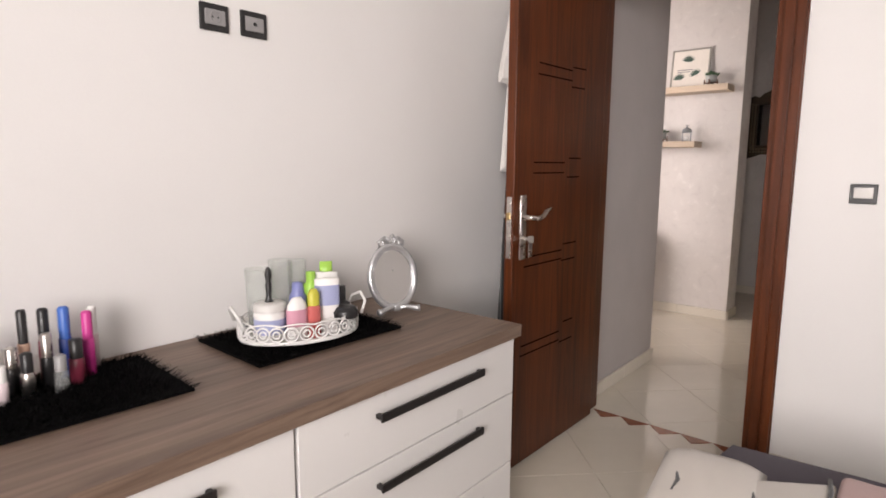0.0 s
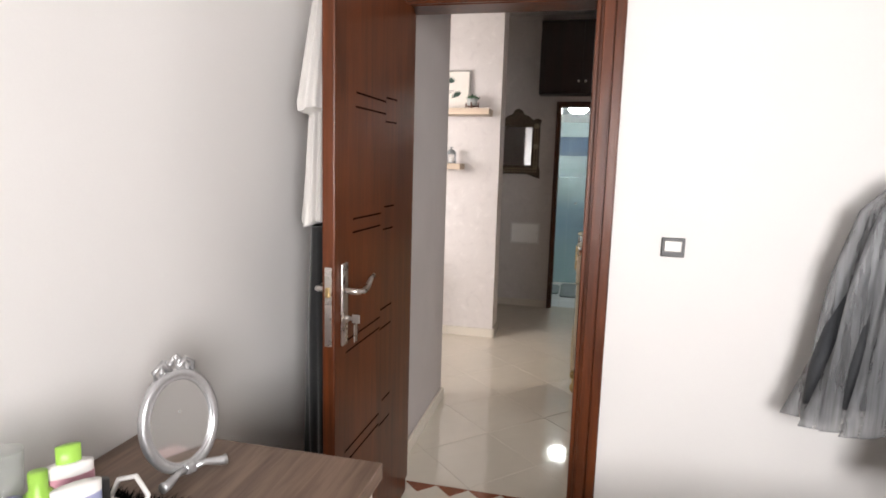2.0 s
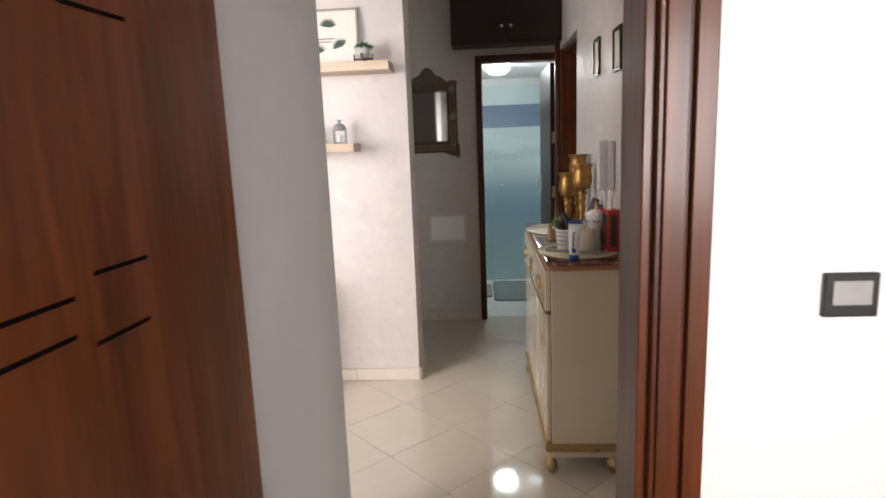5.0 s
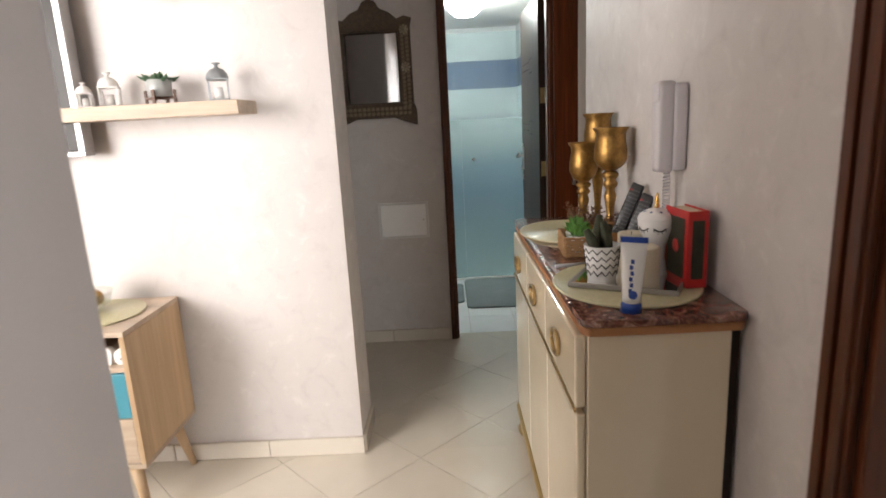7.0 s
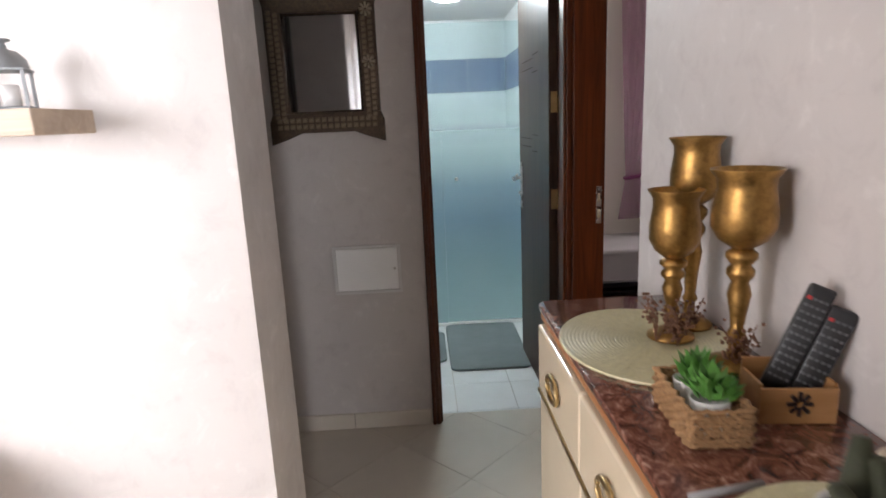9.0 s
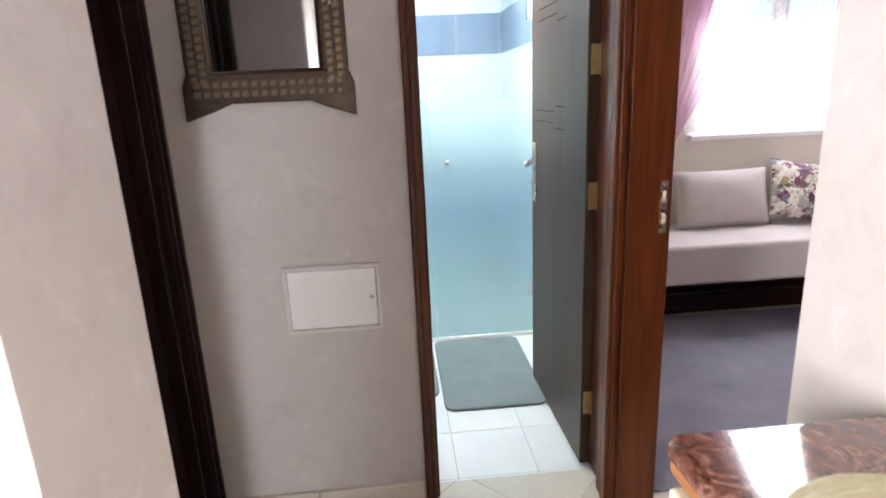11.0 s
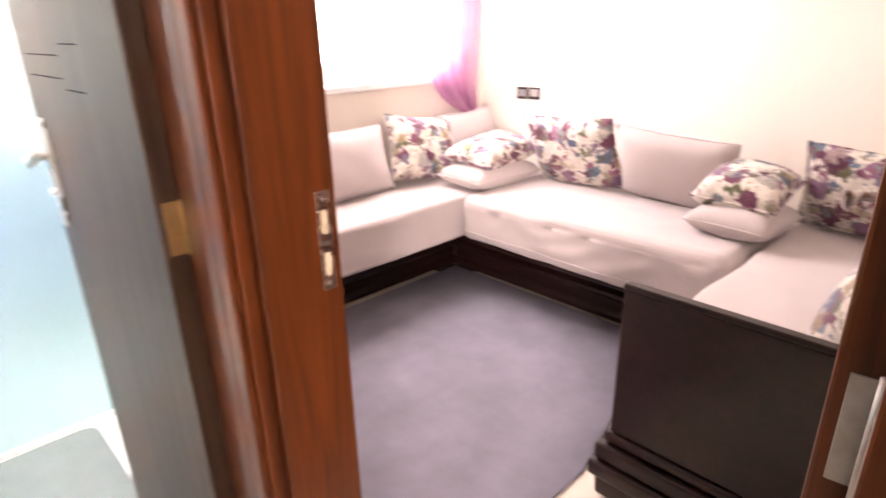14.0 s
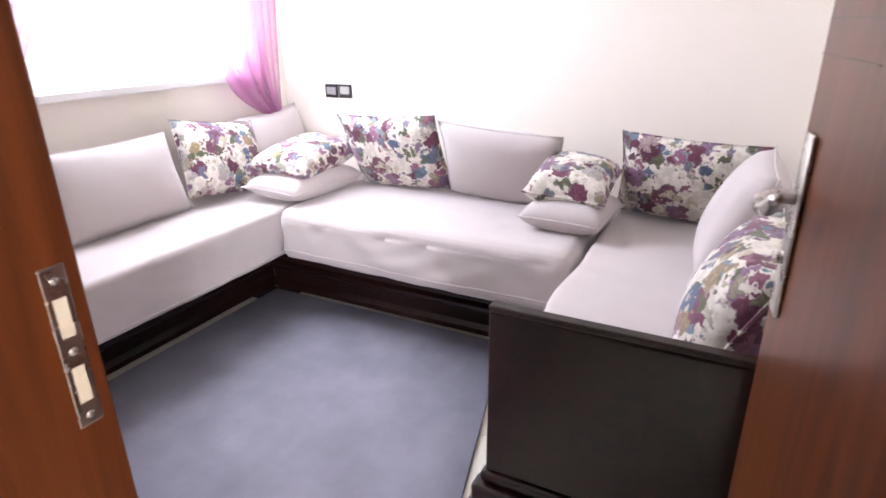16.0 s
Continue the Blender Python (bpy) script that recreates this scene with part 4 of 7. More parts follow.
BAG.node_tree.nodes["Principled BSDF"].inputs["Roughness"].default_value = 0.25
drape("garment_bag", "clear creased plastic bag over the hanging jacket", "garment bag", Matrix.Translation((0.93, 3.06, 0)), [(1.47, 0.03, 0.03, 0.05, 0), (1.43, 0.16, 0.07, 0.0, 0), (1.32, 0.22, 0.085, -0.03, 0), (1.1, 0.245, 0.10, -0.05, 0), (0.8, 0.27, 0.11, -0.06, 0), (0.60, 0.30, 0.12, -0.06, 0)], 13, 0.22, BAG, 11)
drape("trousers", "black trousers hanging in front of the jacket", "trousers", Matrix.Translation((1.05, 2.86, 0)), [(1.40, 0.03, 0.02, 0, 0), (1.34, 0.08, 0.04, 0, 0), (1.0, 0.13, 0.05, -0.02, 0), (0.45, 0.19, 0.06, -0.05, 0)], 6, 0.22, BLACKCLOTH, 8)
drape("dressing_gown", "white gown hanging behind the open door", "dressing gown", Matrix.Translation((-1.06, 2.70, 0)), [(2.02, 0.012, 0.02, 0.03, 0.05), (1.93, 0.04, 0.06, 0.015, 0.02), (1.62, 0.055, 0.09, -0.005, 0), (1.595, 0.053, 0.088, -0.005, 0), (1.585, 0.035, 0.06, 0.005, 0.01), (1.23, 0.048, 0.07, -0.005, 0)], 6, 0.15, fabric("white towelling", (0.72, 0.69, 0.66), 0.05), 5)
drape("dark_trousers", "black trousers hanging behind the open door", "trousers", Matrix.Translation((-1.05, 2.71, 0)), [(1.22, 0.04, 0.06, 0, 0), (0.9, 0.055, 0.07, 0, 0), (0.35, 0.06, 0.08, 0, 0)], 5, 0.15, BLACKCLOTH, 6)
solo("clothes_hook", tube([(-1.25, 2.76, 2.0), (-1.07, 2.76, 2.0), (-1.04, 2.76, 2.03)], 0.006), STEEL, "steel hook on the wall behind the door", "hook")

# bed
bed = thing("bed", "bed with cream quilt trimmed in black", "bed")
QUILT = fabric("cream quilt", (0.60, 0.55, 0.50), 0.06)


def pillow_bm(w, d, h, puff=1.0, n=14, corner=0.06, seed=0, sag=0.0):
    """A stuffed cushion lying flat: full middle, thin seam, pointed corners."""
    rn = random.Random(seed)
    ph = [rn.uniform(0, 6.28) for _ in range(6)]
    bm = bmesh.new()
    grid = {}
    for side in (1, -1):
        for i in range(n + 1):
            for j in range(n + 1):
                u, v = 2 * i / n - 1, 2 * j / n - 1
                if side < 0 and (abs(u) == 1 or abs(v) == 1):
                    grid[side, i, j] = grid[1, i, j]
                    continue
                e = (1 - abs(u) ** 2.6) * (1 - abs(v) ** 2.6)
                pinch_u, pinch_v = 1 - corner * (1 - v * v), 1 - corner * (1 - u * u)
                wob = 0.035 * math.sin(3.1 * u + ph[0]) * math.cos(2.7 * v + ph[1]) + 0.02 * math.sin(7 * u + 5 * v + ph[2])
                z = side * h / 2 * (e ** 0.42) * (puff + wob * side) - sag * (u * u)
                grid[side, i, j] = bm.verts.new((w / 2 * u * pinch_u, d / 2 * v * pinch_v, z))
    for side in (1, -1):
        for i in range(n):
            for j in range(n):
                q = [grid[side, i, j], grid[side, i + 1, j], grid[side, i + 1, j + 1], grid[side, i, j + 1]]
                bm.faces.new(q if side > 0 else q[::-1])
    return smooth(bm)


part("mattress", smooth(box(0.0, 1.9, 0.98, 2.28, 0.14, 0.40, 0.05, 4)), QUILT, bed)
part("bed_base", box(0.02, 1.88, 1.0, 2.26, 0.001, 0.135, 0.01), DARKWOOD, bed)
part("throw", smooth(box(0.205, 1.7, 1.5, 2.32, 0.405, 0.47, 0.02, 3)), fabric("pink throw", (0.52, 0.33, 0.31), 0.1), bed, "dusty pink throw")
part("skirt", prism([(-0.18, 2.3), (-0.13, 2.68), (0.235, 2.71), (1.9, 2.74), (1.9, 2.325), (0.2, 2.325), (0.2, 2.285)], 0.275, 0.30, 0.004), fabric("dark plum cover", (0.05, 0.035, 0.055), 0.2), bed, "dark plum cover")
part("skirt_support", box(-0.08, 1.88, 2.33, 2.6, 0.001, 0.27, 0.01), DARKWOOD, bed)
q = pillow_bm(0.26, 0.56, 0.15, 1.0, 14, 0.02, 2)
q.transform(Matrix.Translation((-0.045, 1.985, 0.42)) @ Matrix.Rotation(radians(8), 4, "Z"))
part("quilt_fold", q, QUILT, bed)
part("quilt_flap", smooth(prism([(0.03, 1.5), (0.2, 1.5), (0.2, 2.27), (0.06, 2.18), (0.03, 2.16)], 0.401, 0.462, 0.015)), QUILT, bed)
for pts in ([(-0.06, 2.24, 0.44), (-0.01, 2.20, 0.455), (0.03, 2.13, 0.462), (0.06, 2.03, 0.468), (0.075, 1.9, 0.468), (0.08, 1.7, 0.466)],
            [(0.185, 2.265, 0.466), (0.195, 2.2, 0.468), (0.2, 2.0, 0.47), (0.2, 1.6, 0.47)],
            [(-0.15, 2.05, 0.46), (-0.12, 2.04, 0.478), (-0.1, 1.98, 0.486), (-0.09, 1.85, 0.48), (-0.09, 1.75, 0.45)]):
    part("piping", tube(pts, 0.006, 8), BLACKCLOTH, bed, "black piping")

# ---- hall and living area things ----


def wall_shelf(x0, x1, z0, z1, label):
    s = thing("wall_shelf", label, "shelf", group="floating shelves")
    part("board", box(x0, x1, 5.437, 5.636, z0, z1, 0.002), PALEOAK_X, s)
    return s


wall_shelf(-1.83, -1.150, 1.400, 1.447, "pale oak floating shelf under the lanterns")
wall_shelf(-1.55, -0.935, 1.827, 1.875, "pale oak floating shelf holding a picture")


def lantern(x, y, z, s, material, label):
    l = thing("lantern", label, "lantern", Matrix.Translation((x, y, z)) @ Matrix.Rotation(radians(20), 4, "Z") @ Matrix.Scale(s, 4), "lanterns on the shelf")
    part("base", box(-0.037, 0.037, -0.037, 0.037, 0, 0.008, 0.002), material, l)
    for a in (1, -1):
        for b in (1, -1):
            part("post", box(a * 0.033 - 0.003, a * 0.033 + 0.003, b * 0.033 - 0.003, b * 0.033 + 0.003, 0.008, 0.075), material, l)
    part("top_rim", box(-0.039, 0.039, -0.039, 0.039, 0.075, 0.081, 0.002), material, l)
    part("dome", lathe([(0.040, 0.081), (0.037, 0.098), (0.024, 0.113), (0.009, 0.118), (0.006, 0.13), (0.016, 0.133), (0.016, 0.137), (0, 0.138)], 20), material, l)
    part("candle", lathe([(0, 0.008), (0.016, 0.008), (0.016, 0.05), (0.004, 0.051), (0, 0.052)], 16), whitemetal, l, "white candle")
    return l


GREYMETAL = plain("grey painted metal", (0.24, 0.25, 0.26), 0.45, 0.3, 0.1, 30, 0.05)
lantern(-1.245, 5.54, 1.447, 0.95, GREYMETAL, "small grey metal lantern with a white candle")
lantern(-1.635, 5.55, 1.447, 0.86, whitemetal, "small white metal lantern on the shelf")
lantern(-1.695, 5.50, 1.447, 0.62, whitemetal, "tiny white metal lantern on the shelf")

LEAF = plain("succulent leaf", (0.055, 0.12, 0.06), 0.5, 0, 0.35, 40, 0.1)
LEAF2 = plain("bright artificial leaf", (0.10, 0.27, 0.05), 0.45, 0, 0.35, 40, 0.1)


def leaves(n, spread, height, size, seed, thick=0.3, up=0.6, z0=0.0):
    """A rosette of pointed leaves."""
    rn = random.Random(seed)
    bm = bmesh.new()
    for _ in range(n):
        a, t = rn.uniform(0, 2 * math.pi), rn.random() ** 0.7
        L, w = size * rn.uniform(0.7, 1.2), size * 0.22 * rn.uniform(0.8, 1.3)
        root = Vector((spread * t * math.cos(a), spread * t * math.sin(a), z0 + height * rn.uniform(0, 1) * (1 - 0.5 * t)))
        d = Vector((math.cos(a) * (0.35 + t), math.sin(a) * (0.35 + t), up + rn.uniform(-0.2, 0.5))).normalized()
        s = d.cross(Vector((0, 0, 1)))
        s = s.normalized() if s.length > 0.01 else Vector((1, 0, 0))
        u = s.cross(d)
        m1, tip = root + d * L * 0.5, root + d * L + u * L * 0.1
        vs = [bm.verts.new(p) for p in (root, m1 + s * w + u * w * 0.5, tip, m1 - s * w + u * w * 0.5, m1 - u * w * thick)]
        for f in ((0, 1, 4), (1, 2, 4), (2, 3, 4), (3, 0, 4), (0, 3, 1), (1, 3, 2)):
            bm.faces.new([vs[k] for k in f])
    return bm


def potted(x, y, z, s, label):
    p = thing("potted_plant", label, "plant", Matrix.Translation((x, y, z)) @ Matrix.Scale(s, 4), "plants on the shelves")
    part("pot", lathe([(0, 0.028), (0.04, 0.028), (0.044, 0.085), (0.041, 0.085), (0.039, 0.075), (0, 0.075)], 24), plain("grey glazed pot", (0.42, 0.43, 0.42), 0.35), p, "grey pot")
    part("stand", boxes((-0.05, 0.05, -0.006, 0.006, 0.018, 0.027), (-0.006, 0.006, -0.05, -0.0065, 0.018, 0.027), (-0.006, 0.006, 0.0065, 0.05, 0.018, 0.027), (-0.056, -0.048, -0.006, 0.006, 0, 0.05), (0.048, 0.056, -0.006, 0.006, 0, 0.05), (-0.006, 0.006, -0.056, -0.048, 0, 0.05), (-0.006, 0.006, 0.048, 0.056, 0, 0.05), bevel=0.001), plain("walnut", (0.10, 0.04, 0.02), 0.5), p, "crossed walnut stand")
    part("leaves", leaves(70, 0.04, 0.02, 0.034, int(x * 100), z0=0.072), LEAF, p, "spiky green succulent leaves")
    return p


potted(-1.452, 5.54, 1.447, 0.98, "green succulent in grey pot on walnut stand")
potted(-1.085, 5.53, 1.875, 0.95, "green succulent in grey pot beside a picture")

# picture on the upper shelf
pic = thing("picture", "white framed print of palm leaves on the shelf", "picture", Matrix.Translation((-1.27, 5.585, 1.876)) @ Matrix.Rotation(radians(-7), 4, "X"))
part("frame", boxes((-0.15, 0.15, -0.008, 0.008, 0, 0.012), (-0.15, 0.15, -0.008, 0.008, 0.3, 0.312), (-0.15, -0.138, -0.008, 0.008, 0.012, 0.3), (0.138, 0.15, -0.008, 0.008, 0.012, 0.3), bevel=0.001), plain("grey brown frame", (0.3, 0.28, 0.25), 0.5), pic)
part("print", box(-0.138, 0.138, -0.003, 0.005, 0.012, 0.3), plain("pale print paper", (0.72, 0.66, 0.60), 0.6, 0, 0.08, 9), pic)
leafprint = plain("dark green print", (0.05, 0.09, 0.07), 0.6)
for cx, cz, a0, L in ((-0.02, 0.21, 0, 0.06), (0.05, 0.10, 30, 0.055), (-0.08, 0.07, 10, 0.06)):
    for k in range(9):
        a = radians(a0 + 20 + 17 * k)
        b = prism([(0, -0.003), (L * 0.5, -0.006), (L, 0), (L * 0.5, 0.006)], 0, 0.0006)
        b.transform(Matrix.Translation((cx, -0.004, cz)) @ Matrix.Rotation(radians(90), 4, "X") @ Matrix.Rotation(a, 4, "Z"))
        part("printed_frond", b, leafprint, pic)
bars = boxes(*[(-0.1 + 0.0 * k, 0.02 - 0.02 * k, -0.0042, -0.0035, 0.145 - 0.016 * k, 0.151 - 0.016 * k) for k in range(2)])
part("lettering", bars, plain("grey lettering", (0.2, 0.18, 0.2), 0.6), pic)

# television
SCREEN = plain("dark screen", (0.02, 0.015, 0.013), 0.35, 0, 0.1, 3, 0)
SCREEN.node_tree.nodes["Principled BSDF"].inputs["Specular IOR Level"].default_value = 0.2
tv = thing("television", "flat television with silver frame on the wall", "television")
part("panel", box(-2.86, -1.775, 5.545, 5.60, 1.30, 1.93, 0.004), SCREEN, tv)
part("bezel", boxes((-2.88, -1.752, 5.54, 5.602, 1.282, 1.30), (-2.88, -1.752, 5.54, 5.602, 1.93, 1.948), (-2.88, -2.86, 5.54, 5.602, 1.3, 1.93), (-1.775, -1.752, 5.54, 5.602, 1.3, 1.93), bevel=0.002), plain("silver bezel", (0.45, 0.44, 0.44), 0.35, 0.7), tv)
part("bracket", box(-2.5, -2.1, 5.602, 5.637, 1.5, 1.75), BLACK_METAL, tv)

# tv bench on slanted legs
SX = -1.547
bench = thing("tv_bench", "pale oak television bench with blue drawer and slanted legs", "tv bench")
part("top", box(-3.1, SX, 5.228, 5.625, 0.704, 0.722, 0.002), PALEOAK_X, bench)
part("bottom", box(-3.1, SX, 5.228, 5.625, 0.222, 0.24, 0.002), PALEOAK_X, bench)
for x in (-3.1, -2.35, SX - 0.018):
    part("side", box(x, x + 0.018, 5.228, 5.625, 0.2405, 0.7035, 0.001), PALEOAK, bench)
part("divider", box(-1.846, -1.83, 5.235, 5.609, 0.596, 0.7035, 0.001), whitemetal, bench, "white divider")
part("back", box(-3.08, SX - 0.02, 5.61, 5.624, 0.241, 0.703), PALEOAK, bench)
part("shelf_board", box(-2.33, SX - 0.019, 5.232, 5.609, 0.579, 0.595, 0.001), PALEOAK_X, bench)
d = part("drawer", box(-2.33, SX - 0.02, 5.231, 5.253, 0.412, 0.574, 0.003), plain("petrol blue front", (0.045, 0.25, 0.33), 0.45, 0, 0.04, 5), bench, "petrol blue drawer front")
part("pull_tab", box(-1.80, -1.765, 5.222, 5.2305, 0.566, 0.576, 0.001), whitemetal, d)
part("drawer", box(-2.33, SX - 0.02, 5.231, 5.253, 0.243, 0.408, 0.003), PALEOAK_X, bench)
part("door", box(-3.08, -2.352, 5.231, 5.253, 0.243, 0.701, 0.003), PALEOAK, bench)
for x, sx in ((-3.0, -1), (SX - 0.07, 1)):
    for y, sy in ((5.28, -1), (5.575, 1)):
        part("leg", tube([(x, y, 0.221), (x + sx * 0.04, y + sy * 0.03, 0.0)], 0.018, 12, taper=[1.3, 0.7]), PALEOAK, bench)
word = thing("word_ornament", "white standing letters spelling home with a heart inside the bench", "ornament", Matrix.Translation((-1.845, 5.275, 0.5985)) @ Matrix.Rotation(radians(90), 4, "X"))
for ch, x in (("h", 0.0), ("m", 0.136), ("e", 0.226)):
    cu = bpy.data.curves.new("letter", "FONT")
    cu.body, cu.size, cu.extrude, cu.bevel_depth, cu.offset, cu.shear = ch, 0.112, 0.009, 0.003, 0.0015, 0.2
    tmp = new("tmp_letter", cu)
    me = bpy.data.meshes.new_from_object(tmp.evaluated_get(bpy.context.evaluated_depsgraph_get()))
    bpy.data.objects.remove(tmp)
    me.materials.append(whitemetal)
    letter = new("letter", me)
    letter.parent = word
    letter.location = (x, 0, 0)
heart = [(0.097 + 0.0021 * 16 * math.sin(a) ** 3, 0.040 + 0.0021 * (13 * math.cos(a) - 5 * math.cos(2 * a) - 2 * math.cos(3 * a) - math.cos(4 * a)), 0) for a in [2 * math.pi * k / 40 for k in range(40)]]
part("heart", tube(heart, 0.0065, 8, True), whitemetal, word, "white open heart in place of the o")


IVORY_WEAVE = plain("shiny ivory weave", (0.60, 0.55, 0.34), 0.3, 0, 0.18, 90, 0.5, 160, 0.2)


def placemat(x, y, z, r, label, ry=None):
    """A round woven mat: rings of rope that shine."""
    bm = bmesh.new()
    n, rings = 72, 22
    prev = None
    ry = ry or r
    for k in range(rings * 3 + 1):
        q = k / (rings * 3)
        h = 0.004 + 0.0022 * abs(math.sin(math.pi * k / 3 + 0.01))
        rr = max(q, 0.004)
        row = [bm.verts.new((r * rr * math.cos(2 * math.pi * j / n), ry * rr * math.sin(2 * math.pi * j / n), h + 0.0012 * math.sin(j * 2.6 + k * 1.9))) for j in range(n)]
        if prev:
            for j in range(n):
                bm.faces.new((prev[j], row[j], row[(j + 1) % n], prev[(j + 1) % n]))
        else:
            bm.faces.new(row)
        prev = row
    low = [bm.verts.new((v.co.x, v.co.y, 0)) for v in prev]
    for j in range(n):
        bm.faces.new((prev[j], low[j], low[(j + 1) % n], prev[(j + 1) % n]))
    bm.faces.new(low[::-1])
    bmesh.ops.recalc_face_normals(bm, faces=bm.faces[:])
    p = thing("placemat", label, "placemat", Matrix.Translation((x, y, z)), "round woven placemats")
    part("weave", smooth(bm), IVORY_WEAVE, p)
    part("rim", tube([(r * math.cos(2 * math.pi * k / 64), ry * math.sin(2 * math.pi * k / 64), 0.0035) for k in range(64)], 0.0034, 6, True), IVORY_WEAVE, p)
    return p


placemat(-1.765, 5.425, 0.7225, 0.175, "round ivory woven mat on the tv bench")
bowl = thing("glass_bowl", "clear glass bowl of gold and silver balls", "bowl", Matrix.Translation((-1.79, 5.43, 0.7295)))
part("bowl", lathe([(0, 0.002), (0.04, 0.002), (0.085, 0.03), (0.098, 0.075), (0.095, 0.075), (0.081, 0.032), (0.038, 0.006), (0, 0.006)], 28), CLEARPL, bowl)
for k, (x, y, z, r, m) in enumerate(((0.03, 0.02, 0.05, 0.03, GOLD), (-0.035, 0.01, 0.055, 0.03, CHROME), (0.0, -0.04, 0.05, 0.028, CHROME), (-0.02, 0.045, 0.06, 0.026, GOLD), (0.045, -0.03, 0.08, 0.026, BRASS), (0.0, 0.0, 0.095, 0.027, CHROME), (-0.05, -0.03, 0.085, 0.024, BRASS))):
    b = bmesh.new()
    bmesh.ops.create_uvsphere(b, u_segments=18, v_segments=12, radius=r)
    b.transform(Matrix.Translation((x, y, z)))
    part("ball", smooth(b), m, bowl)
pf = thing("photo_frame", "dark photo frame standing on the tv bench", "photo frame", Matrix.Translation((-2.0, 5.53, 0.7225)) @ Matrix.Rotation(radians(18), 4, "Z") @ Matrix.Rotation(radians(-14), 4, "X"))
part("frame", boxes((-0.06, 0.06, -0.006, 0.006, 0, 0.015), (-0.06, 0.06, -0.006, 0.006, 0.125, 0.14), (-0.06, -0.045, -0.006, 0.006, 0.015, 0.125), (0.045, 0.06, -0.006, 0.006, 0.015, 0.125), bevel=0.001), BLACK, pf)
part("glass", box(-0.045, 0.045, -0.002, 0.002, 0.015, 0.125), plain("dim photo", (0.12, 0.12, 0.13), 0.15), pf)
part("strut", tube([(0, 0.004, 0.1), (0, 0.05, 0.012)], 0.004), BLACK, pf)

# service hatch in the corridor end wall
hatch = thing("service_hatch", "white painted metal service hatch in the wall", "hatch")
part("frame", boxes((-0.89, -0.592, 6.868, 6.88, 0.655, 0.668), (-0.89, -0.592, 6.868, 6.88, 0.86, 0.873), (-0.89, -0.877, 6.868, 6.88, 0.668, 0.86), (-0.605, -0.592, 6.868, 6.88, 0.668, 0.86), bevel=0.002), WHITE_LAC, hatch)
part("door", box(-0.875, -0.607, 6.871, 6.879, 0.67, 0.858, 0.001), plain("white enamelled metal", (0.88, 0.87, 0.86), 0.45, 0, 0.03, 6), hatch)
part("latch", lathe([(0, 0), (0.006, 0), (0.005, 0.003), (0, 0.003)], 12, Matrix.Translation((-0.622, 6.871, 0.765)) @ Matrix.Rotation(radians(90), 4, "X")), STEEL, hatch)

# ornate mirror
BRONZE = plain("hammered dark bronze", (0.075, 0.05, 0.032), 0.42, 0.7, 0.5, 60, 0.5, 120)
BRONZE2 = plain("embossed pale bronze", (0.20, 0.15, 0.10), 0.4, 0.75, 0.5, 70, 0.4, 120)
mir = thing("wall_mirror", "dark embossed metal framed mirror on the wall", "mirror", Matrix.Translation((-0.858, 6.879, 1.60)))
out = [(-0.236, -0.28), (-0.16, -0.255), (-0.11, -0.235), (0.11, -0.235), (0.16, -0.255), (0.236, -0.28), (0.236, -0.19), (0.222, -0.17), (0.222, 0.26), (0.232, 0.30), (0.19, 0.315), (0.15, 0.30), (0.11, 0.335), (0.06, 0.355), (0.035, 0.395), (0.0, 0.41),
       (-0.035, 0.395), (-0.06, 0.355), (-0.11, 0.335), (-0.15, 0.30), (-0.19, 0.315), (-0.232, 0.30), (-0.222, 0.26), (-0.222, -0.17), (-0.236, -0.19)]
IX, IZ0, IZ1 = 0.152, -0.155, 0.235
rails = bmesh.new()
for o in ([p for p in out if p[1] <= -0.235] + [(0.236, -0.19), (0.222, IZ0), (-0.222, IZ0), (-0.236, -0.19)], [(-0.222, IZ1)] + [(0.222, IZ1)] + [p for p in out if p[1] >= 0.26],
          [(IX, IZ0 + 0.0005), (0.222, IZ0 + 0.0005), (0.222, IZ1 - 0.0005), (IX, IZ1 - 0.0005)], [(-0.222, IZ0 + 0.0005), (-IX, IZ0 + 0.0005), (-IX, IZ1 - 0.0005), (-0.222, IZ1 - 0.0005)]):
    join_bm(rails, prism(o, 0, 0.028, 0.004), Matrix.Rotation(radians(90), 4, "X"))
frame_part = part("frame", rails, BRONZE, mir)
part("glass", box(-IX, IX, -0.012, -0.004, IZ0, IZ1), MIRROR, mir)
part("inner_bead", tube([(-IX + 0.004, -0.03, IZ0 + 0.004), (IX - 0.004, -0.03, IZ0 + 0.004), (IX - 0.004, -0.03, IZ1 - 0.004), (-IX + 0.004, -0.03, IZ1 - 0.004)], 0.006, 8, True), BRONZE, mir)
stud = mesh_of("boss", box(-0.0095, 0.0095, -0.004, 0, -0.0095, 0.0095, 0.003, 1), BRONZE2)
for s in (1, -1):
    for k in range(19):
        for c in range(2):
            o = new("boss", stud)
            o.parent = frame_part
            o.location = (s * (0.174 + 0.026 * c), -0.028, IZ0 - 0.02 + 0.0225 * k + 0.008 * c)
for k in range(16):
    for c in range(2):
        o = new("boss", stud)
        o.parent = frame_part
        o.location = (-0.195 + 0.026 * k, -0.028, (IZ0 - 0.028 - 0.026 * c))
ros = bmesh.new()
for k in range(8):
    a = 2 * math.pi * k / 8
    join_bm(ros, tube([(0.004 * math.cos(a), -0.03, 0.004 * math.sin(a)), (0.026 * math.cos(a), -0.034, 0.026 * math.sin(a))], 0.005, 6, taper=[0.6, 1.1]))
